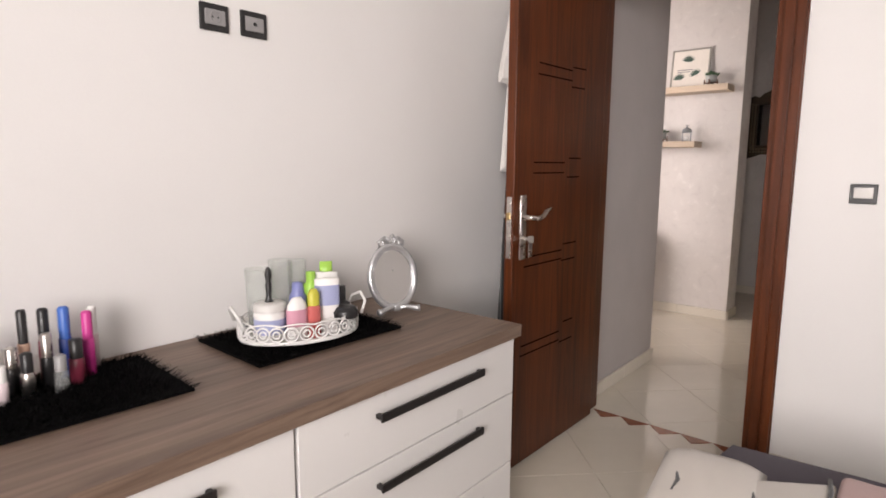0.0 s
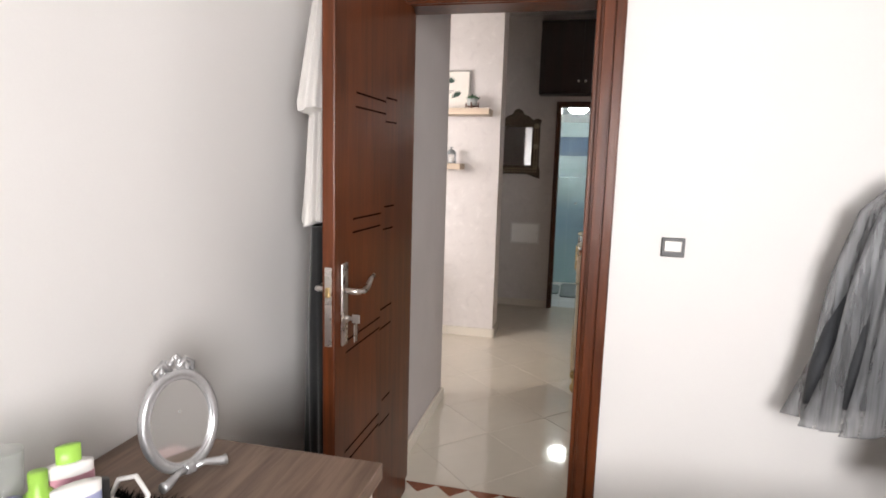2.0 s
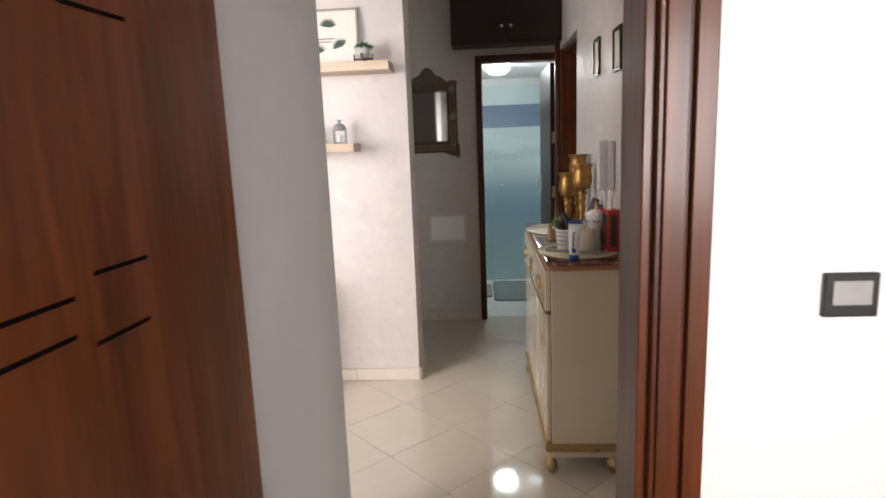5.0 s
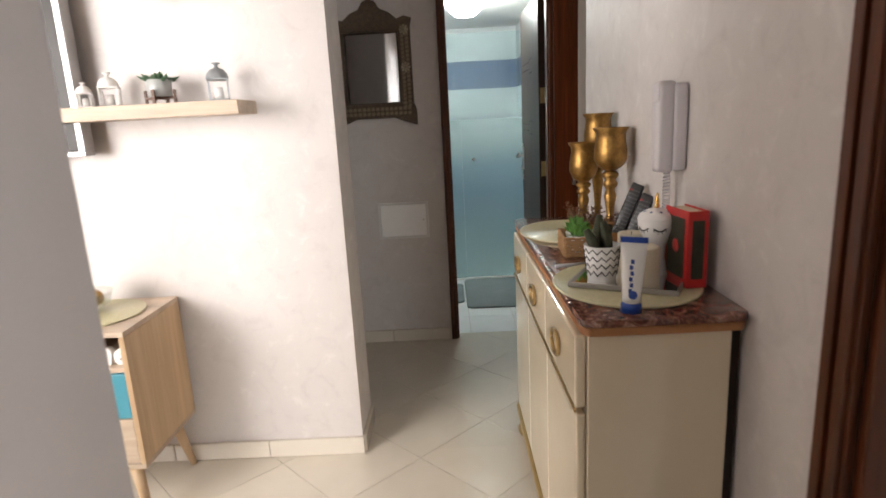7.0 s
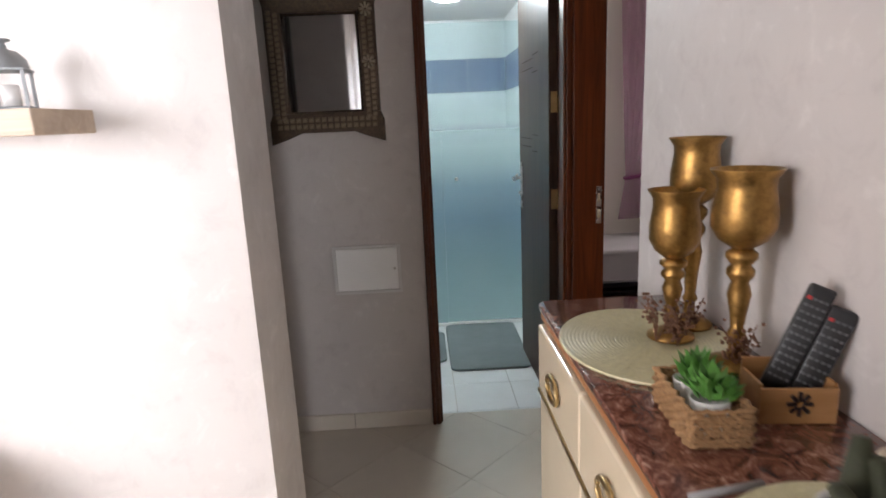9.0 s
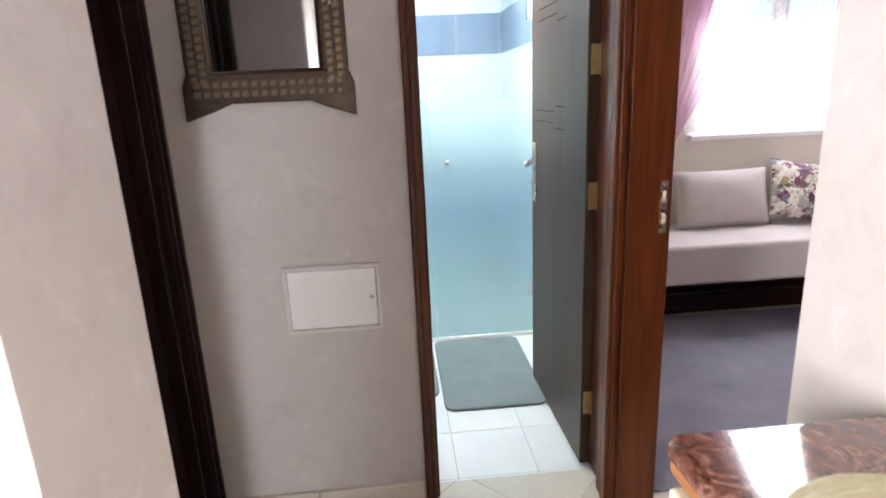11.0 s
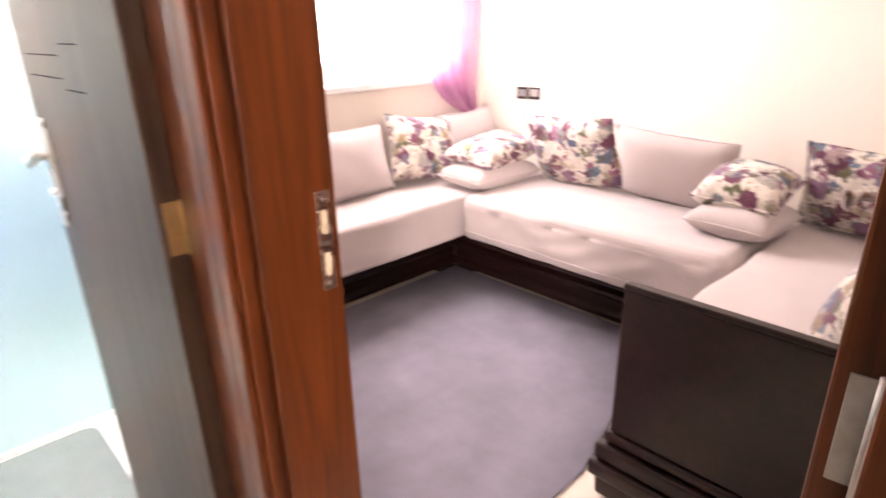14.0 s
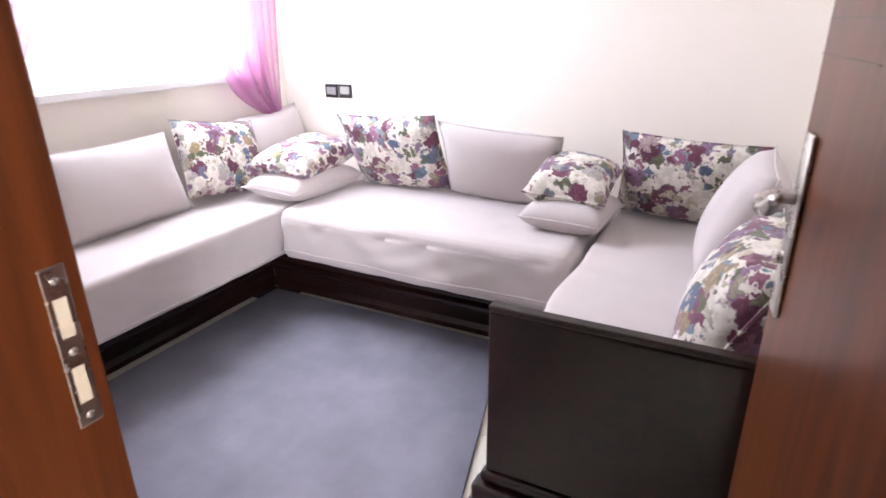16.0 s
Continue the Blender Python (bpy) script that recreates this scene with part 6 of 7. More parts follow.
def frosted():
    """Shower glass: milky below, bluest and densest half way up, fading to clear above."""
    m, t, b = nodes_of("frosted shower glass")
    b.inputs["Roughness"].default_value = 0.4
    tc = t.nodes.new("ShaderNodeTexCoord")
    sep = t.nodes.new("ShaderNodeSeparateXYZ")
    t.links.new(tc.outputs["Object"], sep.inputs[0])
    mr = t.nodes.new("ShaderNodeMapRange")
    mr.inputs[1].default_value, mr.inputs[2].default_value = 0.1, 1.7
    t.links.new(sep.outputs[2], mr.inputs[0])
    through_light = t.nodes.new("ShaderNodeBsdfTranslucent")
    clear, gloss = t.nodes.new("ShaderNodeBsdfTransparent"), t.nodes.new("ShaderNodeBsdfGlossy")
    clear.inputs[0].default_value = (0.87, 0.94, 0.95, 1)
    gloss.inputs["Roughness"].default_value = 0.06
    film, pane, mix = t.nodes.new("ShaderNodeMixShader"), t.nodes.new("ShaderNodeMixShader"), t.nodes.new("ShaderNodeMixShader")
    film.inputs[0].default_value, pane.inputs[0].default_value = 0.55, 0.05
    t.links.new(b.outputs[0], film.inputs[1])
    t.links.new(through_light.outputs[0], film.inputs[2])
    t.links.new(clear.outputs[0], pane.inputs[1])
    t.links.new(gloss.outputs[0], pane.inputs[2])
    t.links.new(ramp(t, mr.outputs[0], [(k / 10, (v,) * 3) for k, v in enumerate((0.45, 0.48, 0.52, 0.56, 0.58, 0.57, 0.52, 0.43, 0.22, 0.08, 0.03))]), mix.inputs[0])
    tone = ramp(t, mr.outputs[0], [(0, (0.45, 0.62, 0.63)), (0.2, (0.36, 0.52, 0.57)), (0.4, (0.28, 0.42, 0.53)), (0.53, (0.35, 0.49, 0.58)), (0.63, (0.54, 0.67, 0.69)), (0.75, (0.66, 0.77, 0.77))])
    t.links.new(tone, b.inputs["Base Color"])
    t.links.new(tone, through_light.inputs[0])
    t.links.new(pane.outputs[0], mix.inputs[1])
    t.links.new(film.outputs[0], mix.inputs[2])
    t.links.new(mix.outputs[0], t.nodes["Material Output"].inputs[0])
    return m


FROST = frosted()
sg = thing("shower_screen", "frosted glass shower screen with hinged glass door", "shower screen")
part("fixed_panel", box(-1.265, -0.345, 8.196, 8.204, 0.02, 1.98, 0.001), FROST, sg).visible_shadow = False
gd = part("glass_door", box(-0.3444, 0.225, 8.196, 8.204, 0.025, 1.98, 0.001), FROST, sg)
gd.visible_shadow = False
for z in (0.29, 1.75):
    part("glass_hinge", boxes((0.175, 0.232, 8.182, 8.195, z - 0.045, z + 0.045), (0.175, 0.232, 8.205, 8.218, z - 0.045, z + 0.045), bevel=0.003), CHROME, gd, "chrome glass hinge")
part("knob", lathe([(0, 0), (0.014, 0), (0.016, 0.012), (0.012, 0.024), (0, 0.026)], 16, Matrix.Translation((-0.256, 8.196, 1.012)) @ Matrix.Rotation(radians(90), 4, "X")), CHROME, gd, "round chrome knob")
part("clamp", box(-0.66, -0.60, 8.182, 8.218, 0.001, 0.05, 0.003), CHROME, sg)
part("bottom_seal", box(-1.265, 0.225, 8.19, 8.21, 0.0005, 0.0195, 0.002), whitemetal, sg)


def bath_mat(x0, x1, y0, y1, label):
    w, h = x1 - x0, y1 - y0
    bm = prism([(x + (x0 + x1) / 2, y + (y0 + y1) / 2) for x, y in rounded_outline(w, h, 0.05)], 0.0, 0.016, 0.006)
    return solo("bath_mat", smooth(bm), MAT_CLOTH, label, "bath mat", Matrix.Translation((0, 0, 0.0005)), "bath mats")


bath_mat(-0.372, 0.095, 7.425, 8.165, "grey pile bath mat lying before the shower")
bath_mat(-0.80, -0.385, 7.56, 8.05, "small grey pile mat before the toilet")
wc = thing("toilet", "white ceramic toilet with raised lid", "toilet", Matrix.Translation((-0.735, 7.80, 0)))
seat = [(0.0 + (0.24 if math.cos(2 * math.pi * k / 28) > 0 else 0.17) * math.cos(2 * math.pi * k / 28), 0.175 * math.sin(2 * math.pi * k / 28)) for k in range(28)]
bowlm = bmesh.new()
rings = []
for s, z in ((0.55, 0.0), (0.5, 0.12), (0.72, 0.26), (0.97, 0.36), (1.0, 0.39), (0.78, 0.39), (0.68, 0.33), (0.4, 0.2)):
    rings.append([bowlm.verts.new((x * s, y * s, z)) for x, y in seat])
for a, b in zip(rings, rings[1:]):
    for k in range(28):
        bowlm.faces.new((a[k], a[(k + 1) % 28], b[(k + 1) % 28], b[k]))
bowlm.faces.new(rings[-1])
bmesh.ops.recalc_face_normals(bowlm, faces=bowlm.faces[:])
part("bowl", smooth(bowlm), plain("white ceramic", (0.8, 0.8, 0.79), 0.12, 0, 0.02, 5, 0), wc)
part("seat_ring", tube([(x * 0.9, y * 0.9, 0.402) for x, y in seat], 0.02, 8, True), whitemetal, wc)
part("cistern", smooth(box(-0.52, -0.20, -0.19, 0.19, 0.39, 0.76, 0.02, 3)), plain("white ceramic cistern", (0.8, 0.8, 0.79), 0.12, 0, 0.02, 5, 0), wc)
part("pedestal", smooth(box(-0.52, -0.05, -0.1, 0.1, 0.0, 0.39, 0.03, 3)), plain("white ceramic foot", (0.8, 0.8, 0.79), 0.12, 0, 0.02, 5, 0), wc)

lamp = thing("ceiling_lamp", "glowing glass ceiling lamp in the bathroom", "ceiling lamp", Matrix.Translation((-0.285, 7.95, 2.16)))
part("mount", lathe([(0, 0), (0.05, 0), (0.045, -0.02), (0, -0.022)], 24), CHROME, lamp)
part("shade", lathe([(0.04, -0.018), (0.105, -0.035), (0.115, -0.055), (0.075, -0.09), (0, -0.105)], 28), glow("glowing glass", (0.88, 0.98, 1.0), 92.0), lamp, "glowing ribbed glass shade")

# ---- salon ----
structure("salon_carpet", smooth(prism([(0.29, 6.80), (1.12, 6.80), (2.035, 7.03), (2.035, 8.282), (0.29, 8.282)], 0.0006, 0.013, 0.004)), CARPET, "grey mauve carpet covering the salon floor", "carpet")


def base_run(name, label, place, L, depth, over, board=0.0):
    """A low dark carved bench base of length L along x, front at y=0, going back to y=depth."""
    b = thing(name, label, "divan", place, "dark divans")
    # the front stands back under the overhanging board
    prof = [(0.0, 0.248), (-0.012, 0.24), (-0.012, 0.222), (0.0, 0.214), (0.008, 0.2), (0.008, 0.168), (0.0, 0.16), (-0.014, 0.148), (-0.016, 0.132), (-0.006, 0.122), (0.004, 0.112), (0.004, 0.06), (-0.004, 0.05), (-0.012, 0.04), (-0.012, 0.016), (0.0, 0.010), (0.03, 0.010), (0.03, 0.248)]
    part("front_rail", extrude_profile(prof, L, "x"), DARKWOOD, b)
    part("body", box(0.0, L, 0.032, depth, 0.010, 0.248), DARKWOOD, b)
    part("platform", box(board, L, -over + 0.02, depth, 0.2485, 0.270, 0.004), DARKWOOD, b)
    for x in (0.02, L - 0.16):
        part("foot", box(x, x + 0.14, -0.03, 0.03, 0.001, 0.0095 if x < 0.1 else 0.0095, 0.002), DARKWOOD, b)
        part("foot", box(x, x + 0.14, depth - 0.08, depth - 0.01, 0.001, 0.0095, 0.002), DARKWOOD, b)
    return b


base_run("divan", "dark carved wooden base of the divan under the window", Matrix.Translation((0.42, 8.325, 0)), 1.655, 0.325, 0.21)
base_run("divan", "dark carved wooden base of the middle divan", Matrix.Translation((2.06, 8.31, 0)) @ Matrix.Rotation(radians(-90), 4, "Z"), 1.575, 0.60, 0.175, 0.245)
base_run("divan", "dark carved wooden base of the divan by the door", Matrix.Translation((2.66, 6.56, 0)) @ Matrix.Rotation(radians(180), 4, "Z"), 1.53, 0.50, 0.13)


def seat_pad(name, label, x0, x1, y0, y1, z0, z1, r, seed, crease=1.0):
    """A covered mattress with rounded edges and creased cloth."""
    nx, ny, nz = max(8, int((x1 - x0) / 0.024)), max(8, int((y1 - y0) / 0.024)), 18
    bm = bmesh.new()
    bmesh.ops.create_cube(bm, size=1)
    bm.transform(Matrix.Translation(((x0 + x1) / 2, (y0 + y1) / 2, (z0 + z1) / 2)) @ Matrix.Diagonal((x1 - x0, y1 - y0, z1 - z0, 1)))
    bmesh.ops.bevel(bm, geom=bm.edges[:], offset=r, segments=5, profile=0.5, affect="EDGES")
    for ax, a, b, n in ((0, x0, x1, nx), (1, y0, y1, ny), (2, z0, z1, nz)):
        for k in range(1, n):
            p = [0, 0, 0]
            p[ax] = a + (b - a) * k / n
            q = [0, 0, 0]
            q[ax] = 1
            bmesh.ops.bisect_plane(bm, geom=bm.verts[:] + bm.edges[:] + bm.faces[:], plane_co=p, plane_no=q)

    def pushed(c):
        w = noise.noise(Vector((c.x * 2.2, c.y * 2.2, c.z * 2.2 + seed)))
        f = noise.noise(Vector((c.x * 9 + seed, c.y * 9, c.z * 4)))
        fold = math.sin(26 * (c.z + 0.35 * c.x - 0.3 * c.y) + 5 * w) * max(0, w + 0.35)
        fold += 0.8 * math.sin(9 * c.y + 31 * c.z + 6 * f) * max(0, f + 0.25)
        fold += 0.45 * math.sin(75 * (c.z + 0.22 * c.y + 0.18 * c.x) + 7 * w + 2 * f) * max(0, f + w + 0.25)
        side = 1.0 if c.z < z1 - r * 0.6 else 0.3
        d = 0.010 * w + 0.004 * f + crease * 0.006 * fold * side
        n = Vector(((c.x - (x0 + x1) / 2) / (x1 - x0), (c.y - (y0 + y1) / 2) / (y1 - y0), (c.z - (z0 + z1) / 2) / (z1 - z0) * (0.5 if c.z > z1 - r else 0.1)))
        return c + n.normalized() * d if n.length > 0 else c

    for v in bm.verts:
        v.co = pushed(v.co.copy())
    m = thing(name, label, "divan cushion", group="divan mattresses")
    part("cover", smooth(bm), SEAT_CLOTH, m)
    # sewn seam round the lower edge
    q = r * 0.3
    ring = [(x0 + q, y0), (x1 - q, y0), (x1, y0 + q), (x1, y1 - q), (x1 - q, y1), (x0 + q, y1), (x0, y1 - q), (x0, y0 + q)]
    pts = []
    for k, (ax, ay) in enumerate(ring):
        bx, by = ring[(k + 1) % len(ring)]
        steps = max(1, int(math.hypot(bx - ax, by - ay) / 0.05))
        pts += [pushed(Vector((ax + (bx - ax) * j / steps, ay + (by - ay) * j / steps, z0 + r))) for j in range(steps)]
    part("seam", tube(pts, 0.003, 6, True), SEAT_CLOTH, m)
    return m


seat_pad("divan_mattress", "grey beige covered mattress of the window divan", 0.40, 2.66, 8.075, 8.645, 0.272, 0.50, 0.024, 1, 0.5)
seat_pad("divan_mattress", "grey beige rumpled mattress of the middle divan", 1.862, 2.665, 6.73, 8.068, 0.272, 0.515, 0.055, 7, 1.7)
seat_pad("divan_mattress", "grey beige covered mattress of the divan by the door", 1.125, 2.66, 6.02, 6.705, 0.272, 0.505, 0.03, 4)

# end panel of the divan by the door
ep = thing("divan_end_panel", "dark wooden end board of the divan", "end panel")
part("board", box(1.082, 1.112, 6.02, 6.705, 0.236, 0.678, 0.006, 3), DARKWOOD, ep)
part("top_rail", box(1.081, 1.113, 6.018, 6.706, 0.6785, 0.694, 0.004), DARKWOOD, ep)
for z0, z1, d in ((0.202, 0.235, 0.012), (0.145, 0.200, 0.030), (0.088, 0.143, 0.042), (0.016, 0.086, 0.024)):
    part("base_moulding", smooth(box(1.082 - d, 1.112, 6.01 - 0.0, 6.705 + d, z0, z1, 0.012, 3)), DARKWOOD, ep)


def cushion(name, label, place, w, d, h, material, seed, corner=0.06, group="salon cushions"):
    c = thing(name, label, "cushion", place, group)
    part("cover", pillow_bm(w, d, h, 1.0, 16, corner, seed), material, c)
    pts = []
    for u0, v0, u1, v1 in ((-1, -1, 1, -1), (1, -1, 1, 1), (1, 1, -1, 1), (-1, 1, -1, -1)):
        for k in range(8):
            u, v = u0 + (u1 - u0) * k / 8, v0 + (v1 - v0) * k / 8
            pts.append((w / 2 * u * (1 - corner * (1 - v * v)), d / 2 * v * (1 - corner * (1 - u * u)), 0))
    part("seam", tube(pts, 0.0035, 6, True), material, c)
    return c


def upright(x, y, z, face, lean, roll=0.0):
    """Pose of a cushion that stands on its edge, its broad side turned to the heading face."""
    return Matrix.Translation((x, y, z)) @ Matrix.Rotation(radians(face), 4, "Z") @ Matrix.Rotation(radians(90 - lean), 4, "X") @ Matrix.Rotation(radians(roll), 4, "Z")


Z1, Z2, Z3 = 0.505, 0.52, 0.512
PLAIN, FLOW = "plain grey beige back cushion leaning on the wall", "flower print back cushion leaning on the wall"
# along the window wall, broad side to -y
cushion("back_cushion", PLAIN, upright(1.45, 8.50, Z1 + 0.165, 0, 18), 0.60, 0.36, 0.17, SEAT_CLOTH, 1)
cushion("back_cushion", FLOW, upright(1.975, 8.47, Z1 + 0.185, 0, 20, -9), 0.47, 0.36, 0.16, FLOWER_CLOTH, 2)
cushion("back_cushion", PLAIN, upright(2.42, 8.53, Z1 + 0.17, 0, 16, 3), 0.48, 0.36, 0.16, SEAT_CLOTH, 3)
# along the east wall, broad side to -x
cushion("back_cushion", FLOW, upright(2.40, 7.75, Z2 + 0.178, 90, 24, -3), 0.54, 0.41, 0.17, FLOWER_CLOTH, 4)
cushion("back_cushion", PLAIN, upright(2.40, 7.205, Z2 + 0.162, 90, 24, 4), 0.57, 0.39, 0.18, SEAT_CLOTH, 5)
cushion("back_cushion", FLOW, upright(2.47, 6.43, Z3 + 0.168, 90, 18, 3), 0.54, 0.38, 0.16, FLOWER_CLOTH, 6)
# along the south wall
cushion("back_cushion", PLAIN, upright(1.98, 6.225, Z3 + 0.185, 180, 20), 0.50, 0.40, 0.20, SEAT_CLOTH, 7)
cushion("back_cushion", FLOW, upright(1.44, 6.215, Z3 + 0.15, 180, 26), 0.50, 0.36, 0.20, FLOWER_CLOTH, 8)
# piles in the corners
for n, (x, y, turn, z, w, d, h, tilt) in enumerate(((2.17, 8.14, -4, Z2 - 0.01, 0.50, 0.34, 0.15, 0.0), (2.235, 6.825, -4, Z2 - 0.008, 0.36, 0.33, 0.15, 5.0))):
    cushion("small_cushion", "plain grey beige cushion lying under a flowered one", Matrix.Translation((x, y, z + 0.40 * h)) @ Matrix.Rotation(radians(turn), 4, "Z"), w, d, h, SEAT_CLOTH, 20 + n)
    cushion("small_cushion", "flower print cushion lying on a plain one", Matrix.Translation((x + 0.05, y + 0.015, z + 1.13 * h)) @ Matrix.Rotation(radians(turn + 5), 4, "Z") @ Matrix.Rotation(radians(-5 - tilt), 4, "Y") @ Matrix.Rotation(radians(4), 4, "X"), w * 0.98, d * 0.98, h * (1.1 + 0.03 * tilt), FLOWER_CLOTH, 30 + n)



def face_plate(m, label, kind_):
    return wall_plate("wall_socket", label, m, kind_)


face_plate(Matrix.Translation((2.68, 8.327, 0.937)) @ Matrix.Rotation(radians(180), 4, "Z"), "grey power socket above the divan", "socket")
face_plate(Matrix.Translation((2.68, 8.236, 0.938)) @ Matrix.Rotation(radians(180), 4, "Z"), "grey switch beside the socket", "switch")


# curtains
PURPLE = thin_cloth("thin mauve voile", (0.60, 0.30, 0.48), 0.5, 480)


def curtain(label, top0, top1, tie, bottom, mat, y, flip, seed):
    """A gathered curtain from a rail, pulled aside to a tie point, then hanging on."""
    bm = bmesh.new()
    nu, nv = 60, 72
    rn = random.Random(seed)
    ph = rn.uniform(0, 6)
    grid = []
    for j in range(nv + 1):
        q = j / nv
        row = []
        for i in range(nu + 1):
            u = i / nu
            if q < 0.72:
                s = q / 0.72
                e = s**11
                l = top0 + (tie[0] - tie[2] - top0) * (e if not flip else s**1.5)
                r = top1 + (tie[0] + tie[2] - top1) * (s**1.5 if not flip else s**1.7)
                z = 2.55 + (tie[1] - 2.55) * s + 0.10 * (1 - s) * 0 + (0.0 if flip else 0.13 * (1 - u) * e)
            else:
                s = (q - 0.72) / 0.28
                l, r = tie[0] - tie[2] - 0.05 * s, tie[0] + tie[2] + 0.05 * s
                z = tie[1] + (bottom - tie[1]) * s + (0.0 if flip else 0.13 * (1 - u) * (1 - s) ** 3)
            amp = 0.022 * (1 - 0.6 * min(1, q / 0.72)) + 0.006
            row.append(bm.verts.new((l + (r - l) * u, y + amp * math.sin(2 * math.pi * u * 9 + ph + 0.8 * math.sin(4 * q)) + 0.01 * math.sin(5 * q + u * 3), z)))
        grid.append(row)
    for a, b in zip(grid, grid[1:]):
        for i in range(nu):
            bm.faces.new((a[i], a[i + 1], b[i + 1], b[i]))
    return smooth(bm)


for lab, a, b, tie, fl, sd in (("mauve voile curtain gathered aside at the window", 2.12, 2.62, (2.485, 0.81, 0.045), False, 3), ("mauve voile curtain gathered aside at the window", 0.95, 1.72, (1.06, 0.93, 0.055), True, 7)):
    cu = thing("curtain", lab, "curtain", group="mauve curtains")
    part("cloth", curtain(lab, a, b, tie, 0.62, PURPLE, 8.575, fl, sd), PURPLE, cu)
    part("tieback", tube([(tie[0] + 0.062 * math.cos(2 * math.pi * k / 20), 8.575 + 0.04 * math.sin(2 * math.pi * k / 20), tie[1] + 0.01 * math.cos(2 * math.pi * k / 20)) for k in range(20)], 0.012, 8, True), plain("mauve cord", (0.25, 0.05, 0.16), 0.7), cu, "mauve tieback")
fan = bmesh.new()
rows = []
for j in range(25):
    s = j / 24
    rows.append([fan.verts.new((2.13 + 0.29 * u + (0.30 - 0.23 * u) * s ** 1.6, 8.552 + 0.014 * math.sin(22 * u + 2 * s), 1.10 + 0.05 * math.sin(14 * u) * (1 - s) + 0.05 * u - (0.285 + 0.04 * u) * s ** 0.75)) for u in [i / 40 for i in range(41)]])
for a, b in zip(rows, rows[1:]):
    for i in range(40):
        fan.faces.new((a[i], a[i + 1], b[i + 1], b[i]))
part("gathered_fold", smooth(fan), thin_cloth("gathered mauve voile", (0.52, 0.24, 0.42), 0.2, 480), [o for o in bpy.data.objects if o.name == "curtain"][0])
VOILE = thin_cloth("white net", (0.85, 0.85, 0.86), 0.5)
sh = bmesh.new()
rows = [[sh.verts.new((1.25 + 1.25 * i / 90, 8.625 + 0.012 * math.sin(i * 0.9), 2.5 - 1.44 * j / 2)) for i in range(91)] for j in range(3)]
for a, b in zip(rows, rows[1:]):
    for i in range(90):
        sh.faces.new((a[i], a[i + 1], b[i + 1], b[i]))
net = thing("net_curtain", "thin white net curtain over the window", "curtain")
part("cloth", smooth(sh), VOILE, net)
rail = thing("curtain_rail", "white curtain rail above the window", "curtain rail")
part("rod", tube([(0.7, 8.60, 2.56), (2.66, 8.60, 2.56)], 0.012), WHITEPLASTIC, rail)
for x in (0.72, 2.64):
    part("bracket", box(x - 0.01, x + 0.01, 8.60, 8.66, 2.55, 2.575), WHITEPLASTIC, rail)

# ---- kitchen seen through the doorway ----
fridge = thing("fridge", "tall grey steel fridge freezer with magnets", "fridge", Matrix.Translation((0.56, 5.36, 0)))
FS = plain("grey brushed fridge steel", (0.36, 0.34, 0.32), 0.38, 0.6, 0.06, 4, 0.03)
part("body", box(0, 0.60, 0.05, 0.43, 0.035, 1.72, 0.005), FS, fridge)
part("freezer_door", box(0, 0.60, 0, 0.048, 1.155, 1.72, 0.008, 3), FS, fridge)
part("fridge_door", box(0, 0.60, 0, 0.048, 0.06, 1.09, 0.008, 3), FS, fridge)
part("grip", box(0.02, 0.56, 0.015, 0.05, 1.092, 1.153), BLACK, fridge, "dark grip recess")
part("foot", lathe([(0, 0), (0.025, 0), (0.025, 0.03), (0.015, 0.036), (0, 0.036)], 14, Matrix.Translation((0.54, 0.06, 0))), BLACK, fridge)
part("foot", lathe([(0, 0), (0.025, 0), (0.025, 0.03), (0.015, 0.036), (0, 0.036)], 14, Matrix.Translation((0.06, 0.06, 0))), BLACK, fridge)
mg = solo("magnet", lathe([(0, 0), (0.045, 0), (0.045, 0.012), (0.03, 0.018), (0, 0.02)], 24, Matrix.Translation((1.09, 5.358, 1.405)) @ Matrix.Rotation(radians(90), 4, "X")), plain("orange and gold enamel", (0.55, 0.27, 0.07), 0.35, 0.2, 0.4, 40), "round orange magnet on the fridge", "magnet", group="fridge magnets")
mg2 = solo("magnet", boxes((1.075, 1.135, 5.345, 5.3585, 1.53, 1.575), (1.045, 1.095, 5.340, 5.3585, 1.515, 1.545), bevel=0.004), plain("dark red magnet", (0.14, 0.06, 0.05), 0.4, 0, 0.5, 60), "dark red shaped magnet on the fridge", "magnet", group="fridge magnets")
kc = thing("kitchen_cabinet", "orange wood kitchen cabinet with dark door panel", "kitchen cabinet", Matrix.Translation((1.18, 5.30, 0)))
OR = wood("orange varnished wood", (0.26, 0.085, 0.02), (0.42, 0.16, 0.045), "z", 0.35, 0.2, 26)
part("body", box(0, 0.9, 0.02, 0.495, 0.0, 0.80), OR, kc)
for k in range(2):
    x = 0.005 + 0.45 * k
    dd = part("door", boxes((x, x + 0.06, 0, 0.019, 0.06, 0.79), (x + 0.38, x + 0.44, 0, 0.019, 0.06, 0.79), (x + 0.06, x + 0.38, 0, 0.019, 0.06, 0.12), (x + 0.06, x + 0.38, 0, 0.019, 0.73, 0.79), bevel=0.002), OR, kc)
    part("panel", box(x + 0.061, x + 0.379, 0.008, 0.018, 0.121, 0.729), DARKWOOD_Z, dd, "dark panel")
solo("kitchen_worktop", box(1.175, 2.09, 5.27, 5.797, 0.801, 0.885, 0.004), plain("brown granite", (0.13, 0.10, 0.085), 0.2, 0, 0.5, 40), "brown speckled granite kitchen worktop", "worktop", kind="structure")
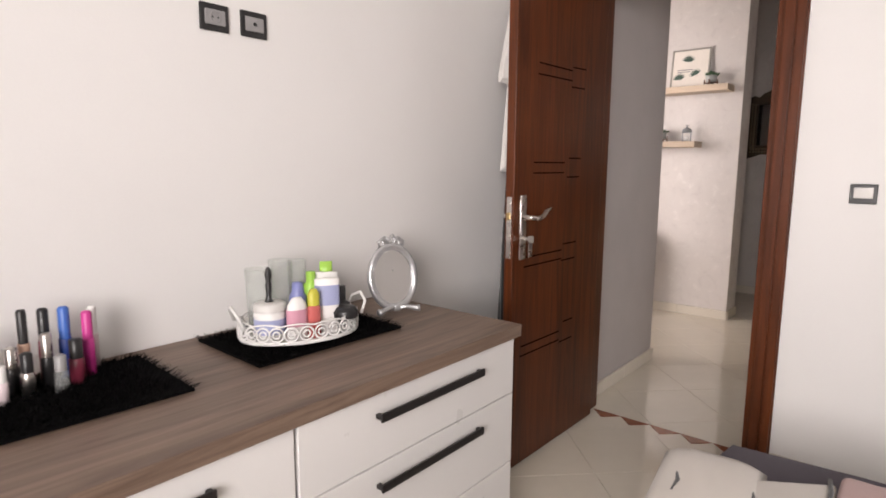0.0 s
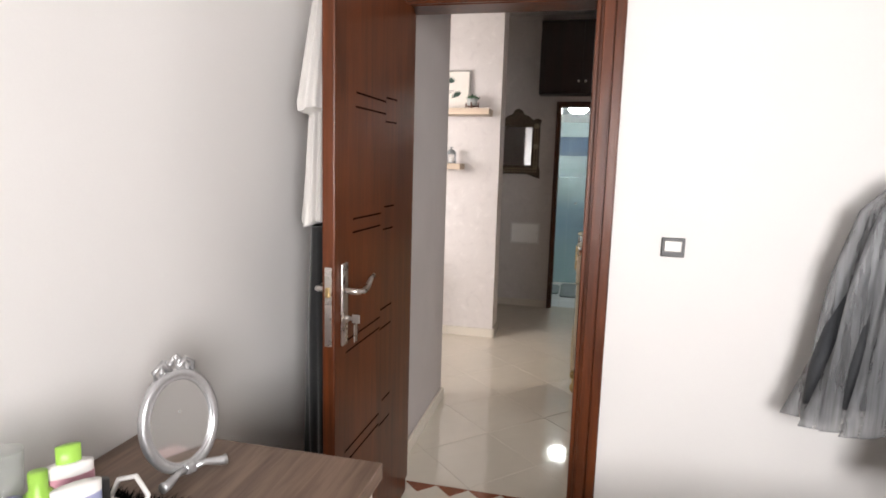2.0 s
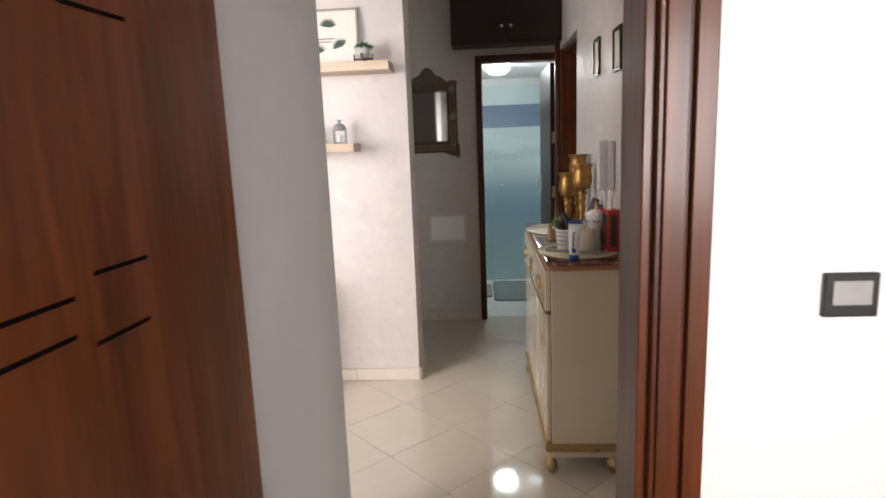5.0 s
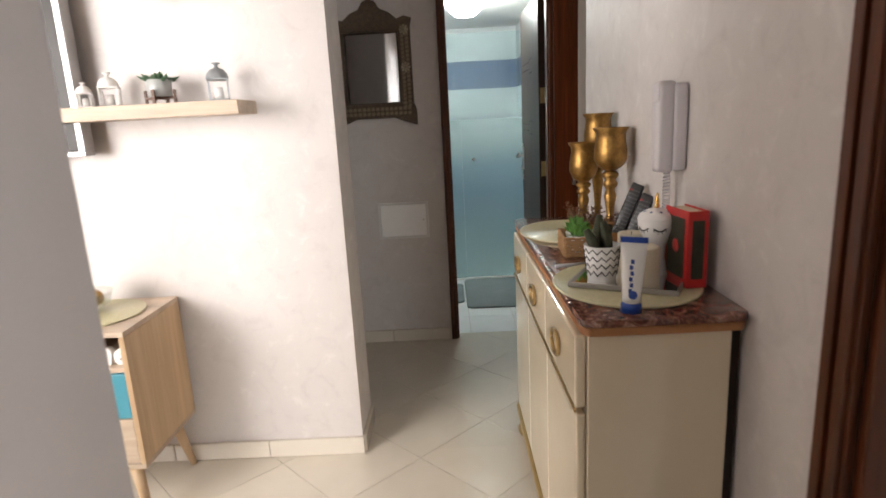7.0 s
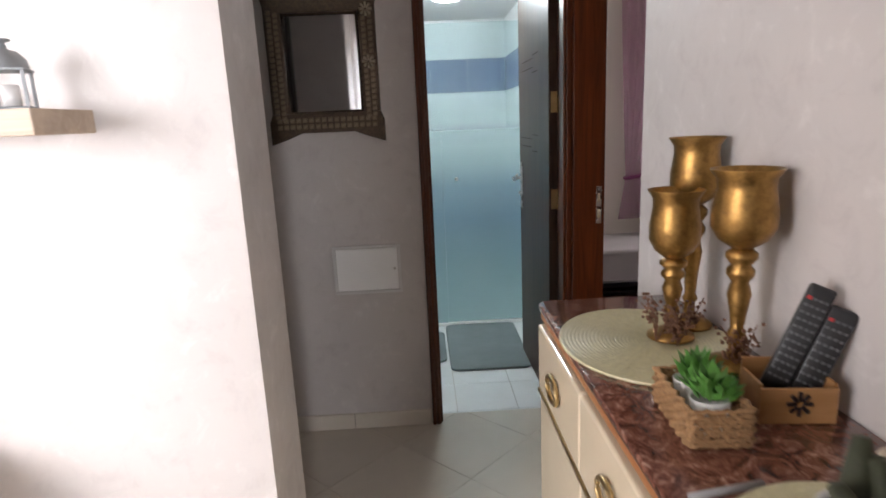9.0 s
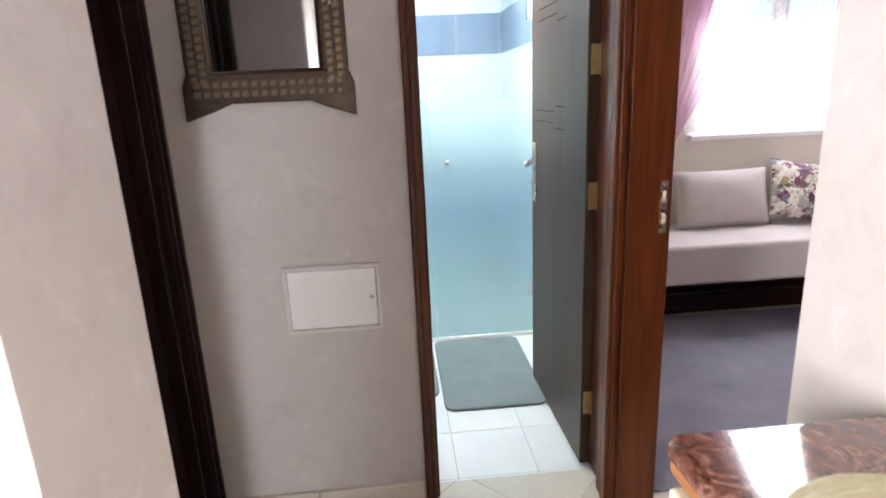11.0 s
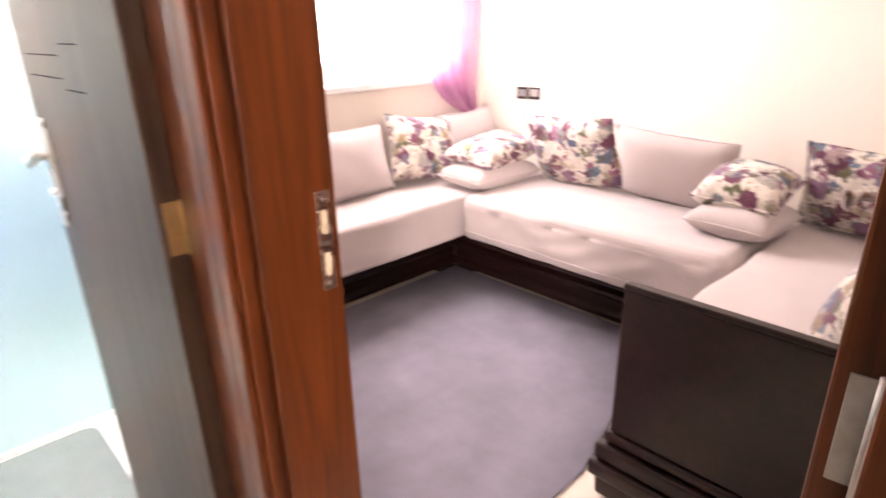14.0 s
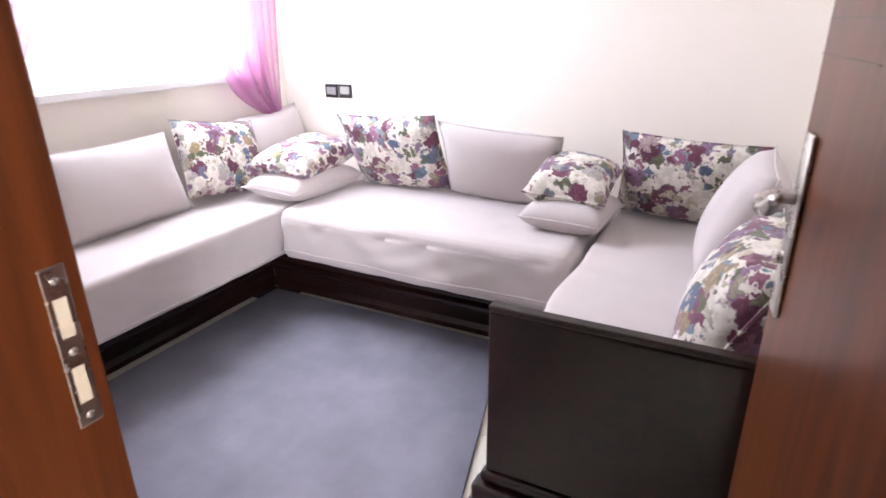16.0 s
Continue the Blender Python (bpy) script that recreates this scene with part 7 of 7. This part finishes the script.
solo("kitchen_mat", smooth(prism([(x + 1.55, y + 4.95) for x, y in rounded_outline(0.9, 0.5, 0.04)], 0.0006, 0.012, 0.004)), fabric("dark brown mat", (0.05, 0.03, 0.02), 0.2), "dark brown mat on the kitchen floor", "mat")

# ---- floor tiles, laid last ----


def tile_floor(name, label, regions, side, diagonal, origin, material, grout_z=-0.004):
    fl = thing(name, label, "floor", kind="structure")
    gap = 0.0011
    half = side / 2 - gap
    if diagonal:
        r = half * math.sqrt(2)
        base = [(r, 0), (0, r), (-r, 0), (0, -r)]
        step = side / math.sqrt(2)
    else:
        base = [(-half, -half), (half, -half), (half, half), (-half, half)]
        step = side
    whole = mesh_of("tile", prism(base, -0.012, 0.0, 0.001), material)
    for x0, x1, y0, y1 in regions:
        slab = part("bed", box(x0, x1, y0, y1, -0.1, grout_z), GROUT, fl)
        for i in range(math.floor((x0 - origin[0]) / step) - 1, math.ceil((x1 - origin[0]) / step) + 2):
            for j in range(math.floor((y0 - origin[1]) / step) - 1, math.ceil((y1 - origin[1]) / step) + 2):
                if diagonal and (i + j) % 2:
                    continue
                cx, cy = origin[0] + i * step, origin[1] + j * step
                poly = [(x + cx, y + cy) for x, y in base]
                cut = clip_poly(poly, x0, x1, y0, y1)
                if len(cut) < 3:
                    continue
                area = abs(sum(a[0] * b[1] - a[1] * b[0] for a, b in zip(cut, cut[1:] + cut[:1]))) / 2
                if area < 0.0008:
                    continue
                if abs(area - (2 * half) ** 2) < 1e-6:
                    ob = new("tile", whole)
                    ob.parent = fl
                    ob.location = (cx, cy, 0)
                else:
                    clean = [p for p, q in zip(cut, cut[1:] + cut[:1]) if math.hypot(p[0] - q[0], p[1] - q[1]) > 1e-4]
                    if len(clean) < 3:
                        continue
                    me = mesh_of("tile", prism([(x - cx, y - cy) for x, y in clean], -0.012, 0.0), material)
                    ob = new("tile", me)
                    ob.parent = fl
                    ob.location = (cx, cy, 0)
    return fl


tile_floor("floor_bedroom", "polished cream tiles laid diagonally, bedroom floor", [(-1.25, 2.6, -0.9, 3.2)], 0.40, True, (-0.35, 2.70), FLOOR_TILE)
tile_floor("floor_hall", "polished cream tiles laid diagonally, hall floor", [(-1.05, 0.14, 3.30, 4.425), (-4.45, 0.14, 4.425, 5.638), (-4.45, -1.19, 3.47, 4.425), (-0.87, 0.14, 5.638, 5.908), (-1.21, 0.14, 5.908, 6.96)], 0.40, True, (-0.63, 5.858), FLOOR_TILE)
tile_floor("floor_salon", "cream tiles beside the salon carpet", [(0.14, 0.27, 6.0, 6.79), (0.27, 2.68, 6.0, 8.66)], 0.40, True, (-0.63, 5.858), FLOOR_TILE)
tile_floor("floor_kitchen", "pale kitchen floor tiles", [(0.14, 0.27, 3.42, 4.245), (0.27, 3.45, 3.47, 5.8)], 0.33, False, (0.3, 3.5), BATH_TILE)
tile_floor("floor_bathroom", "white bathroom floor tiles", [(-1.27, 0.235, 6.96, 9.24)], 0.30, False, (-0.215, 7.12), BATH_TILE)

# threshold with a zigzag of red brown triangles
sill = thing("threshold", "cream threshold strip with red brown triangle inlay", "threshold", kind="structure")
part("strip", box(-0.95, -0.16, 3.2, 3.3, -0.1, -0.001), FLOOR_TILE, sill)
for k in range(5):
    x = -0.92 + k * 0.146
    part("triangle", prism([(x, 3.295), (x + 0.144, 3.295), (x + 0.072, 3.225)], -0.01, 0.0015), RED_TILE, sill)
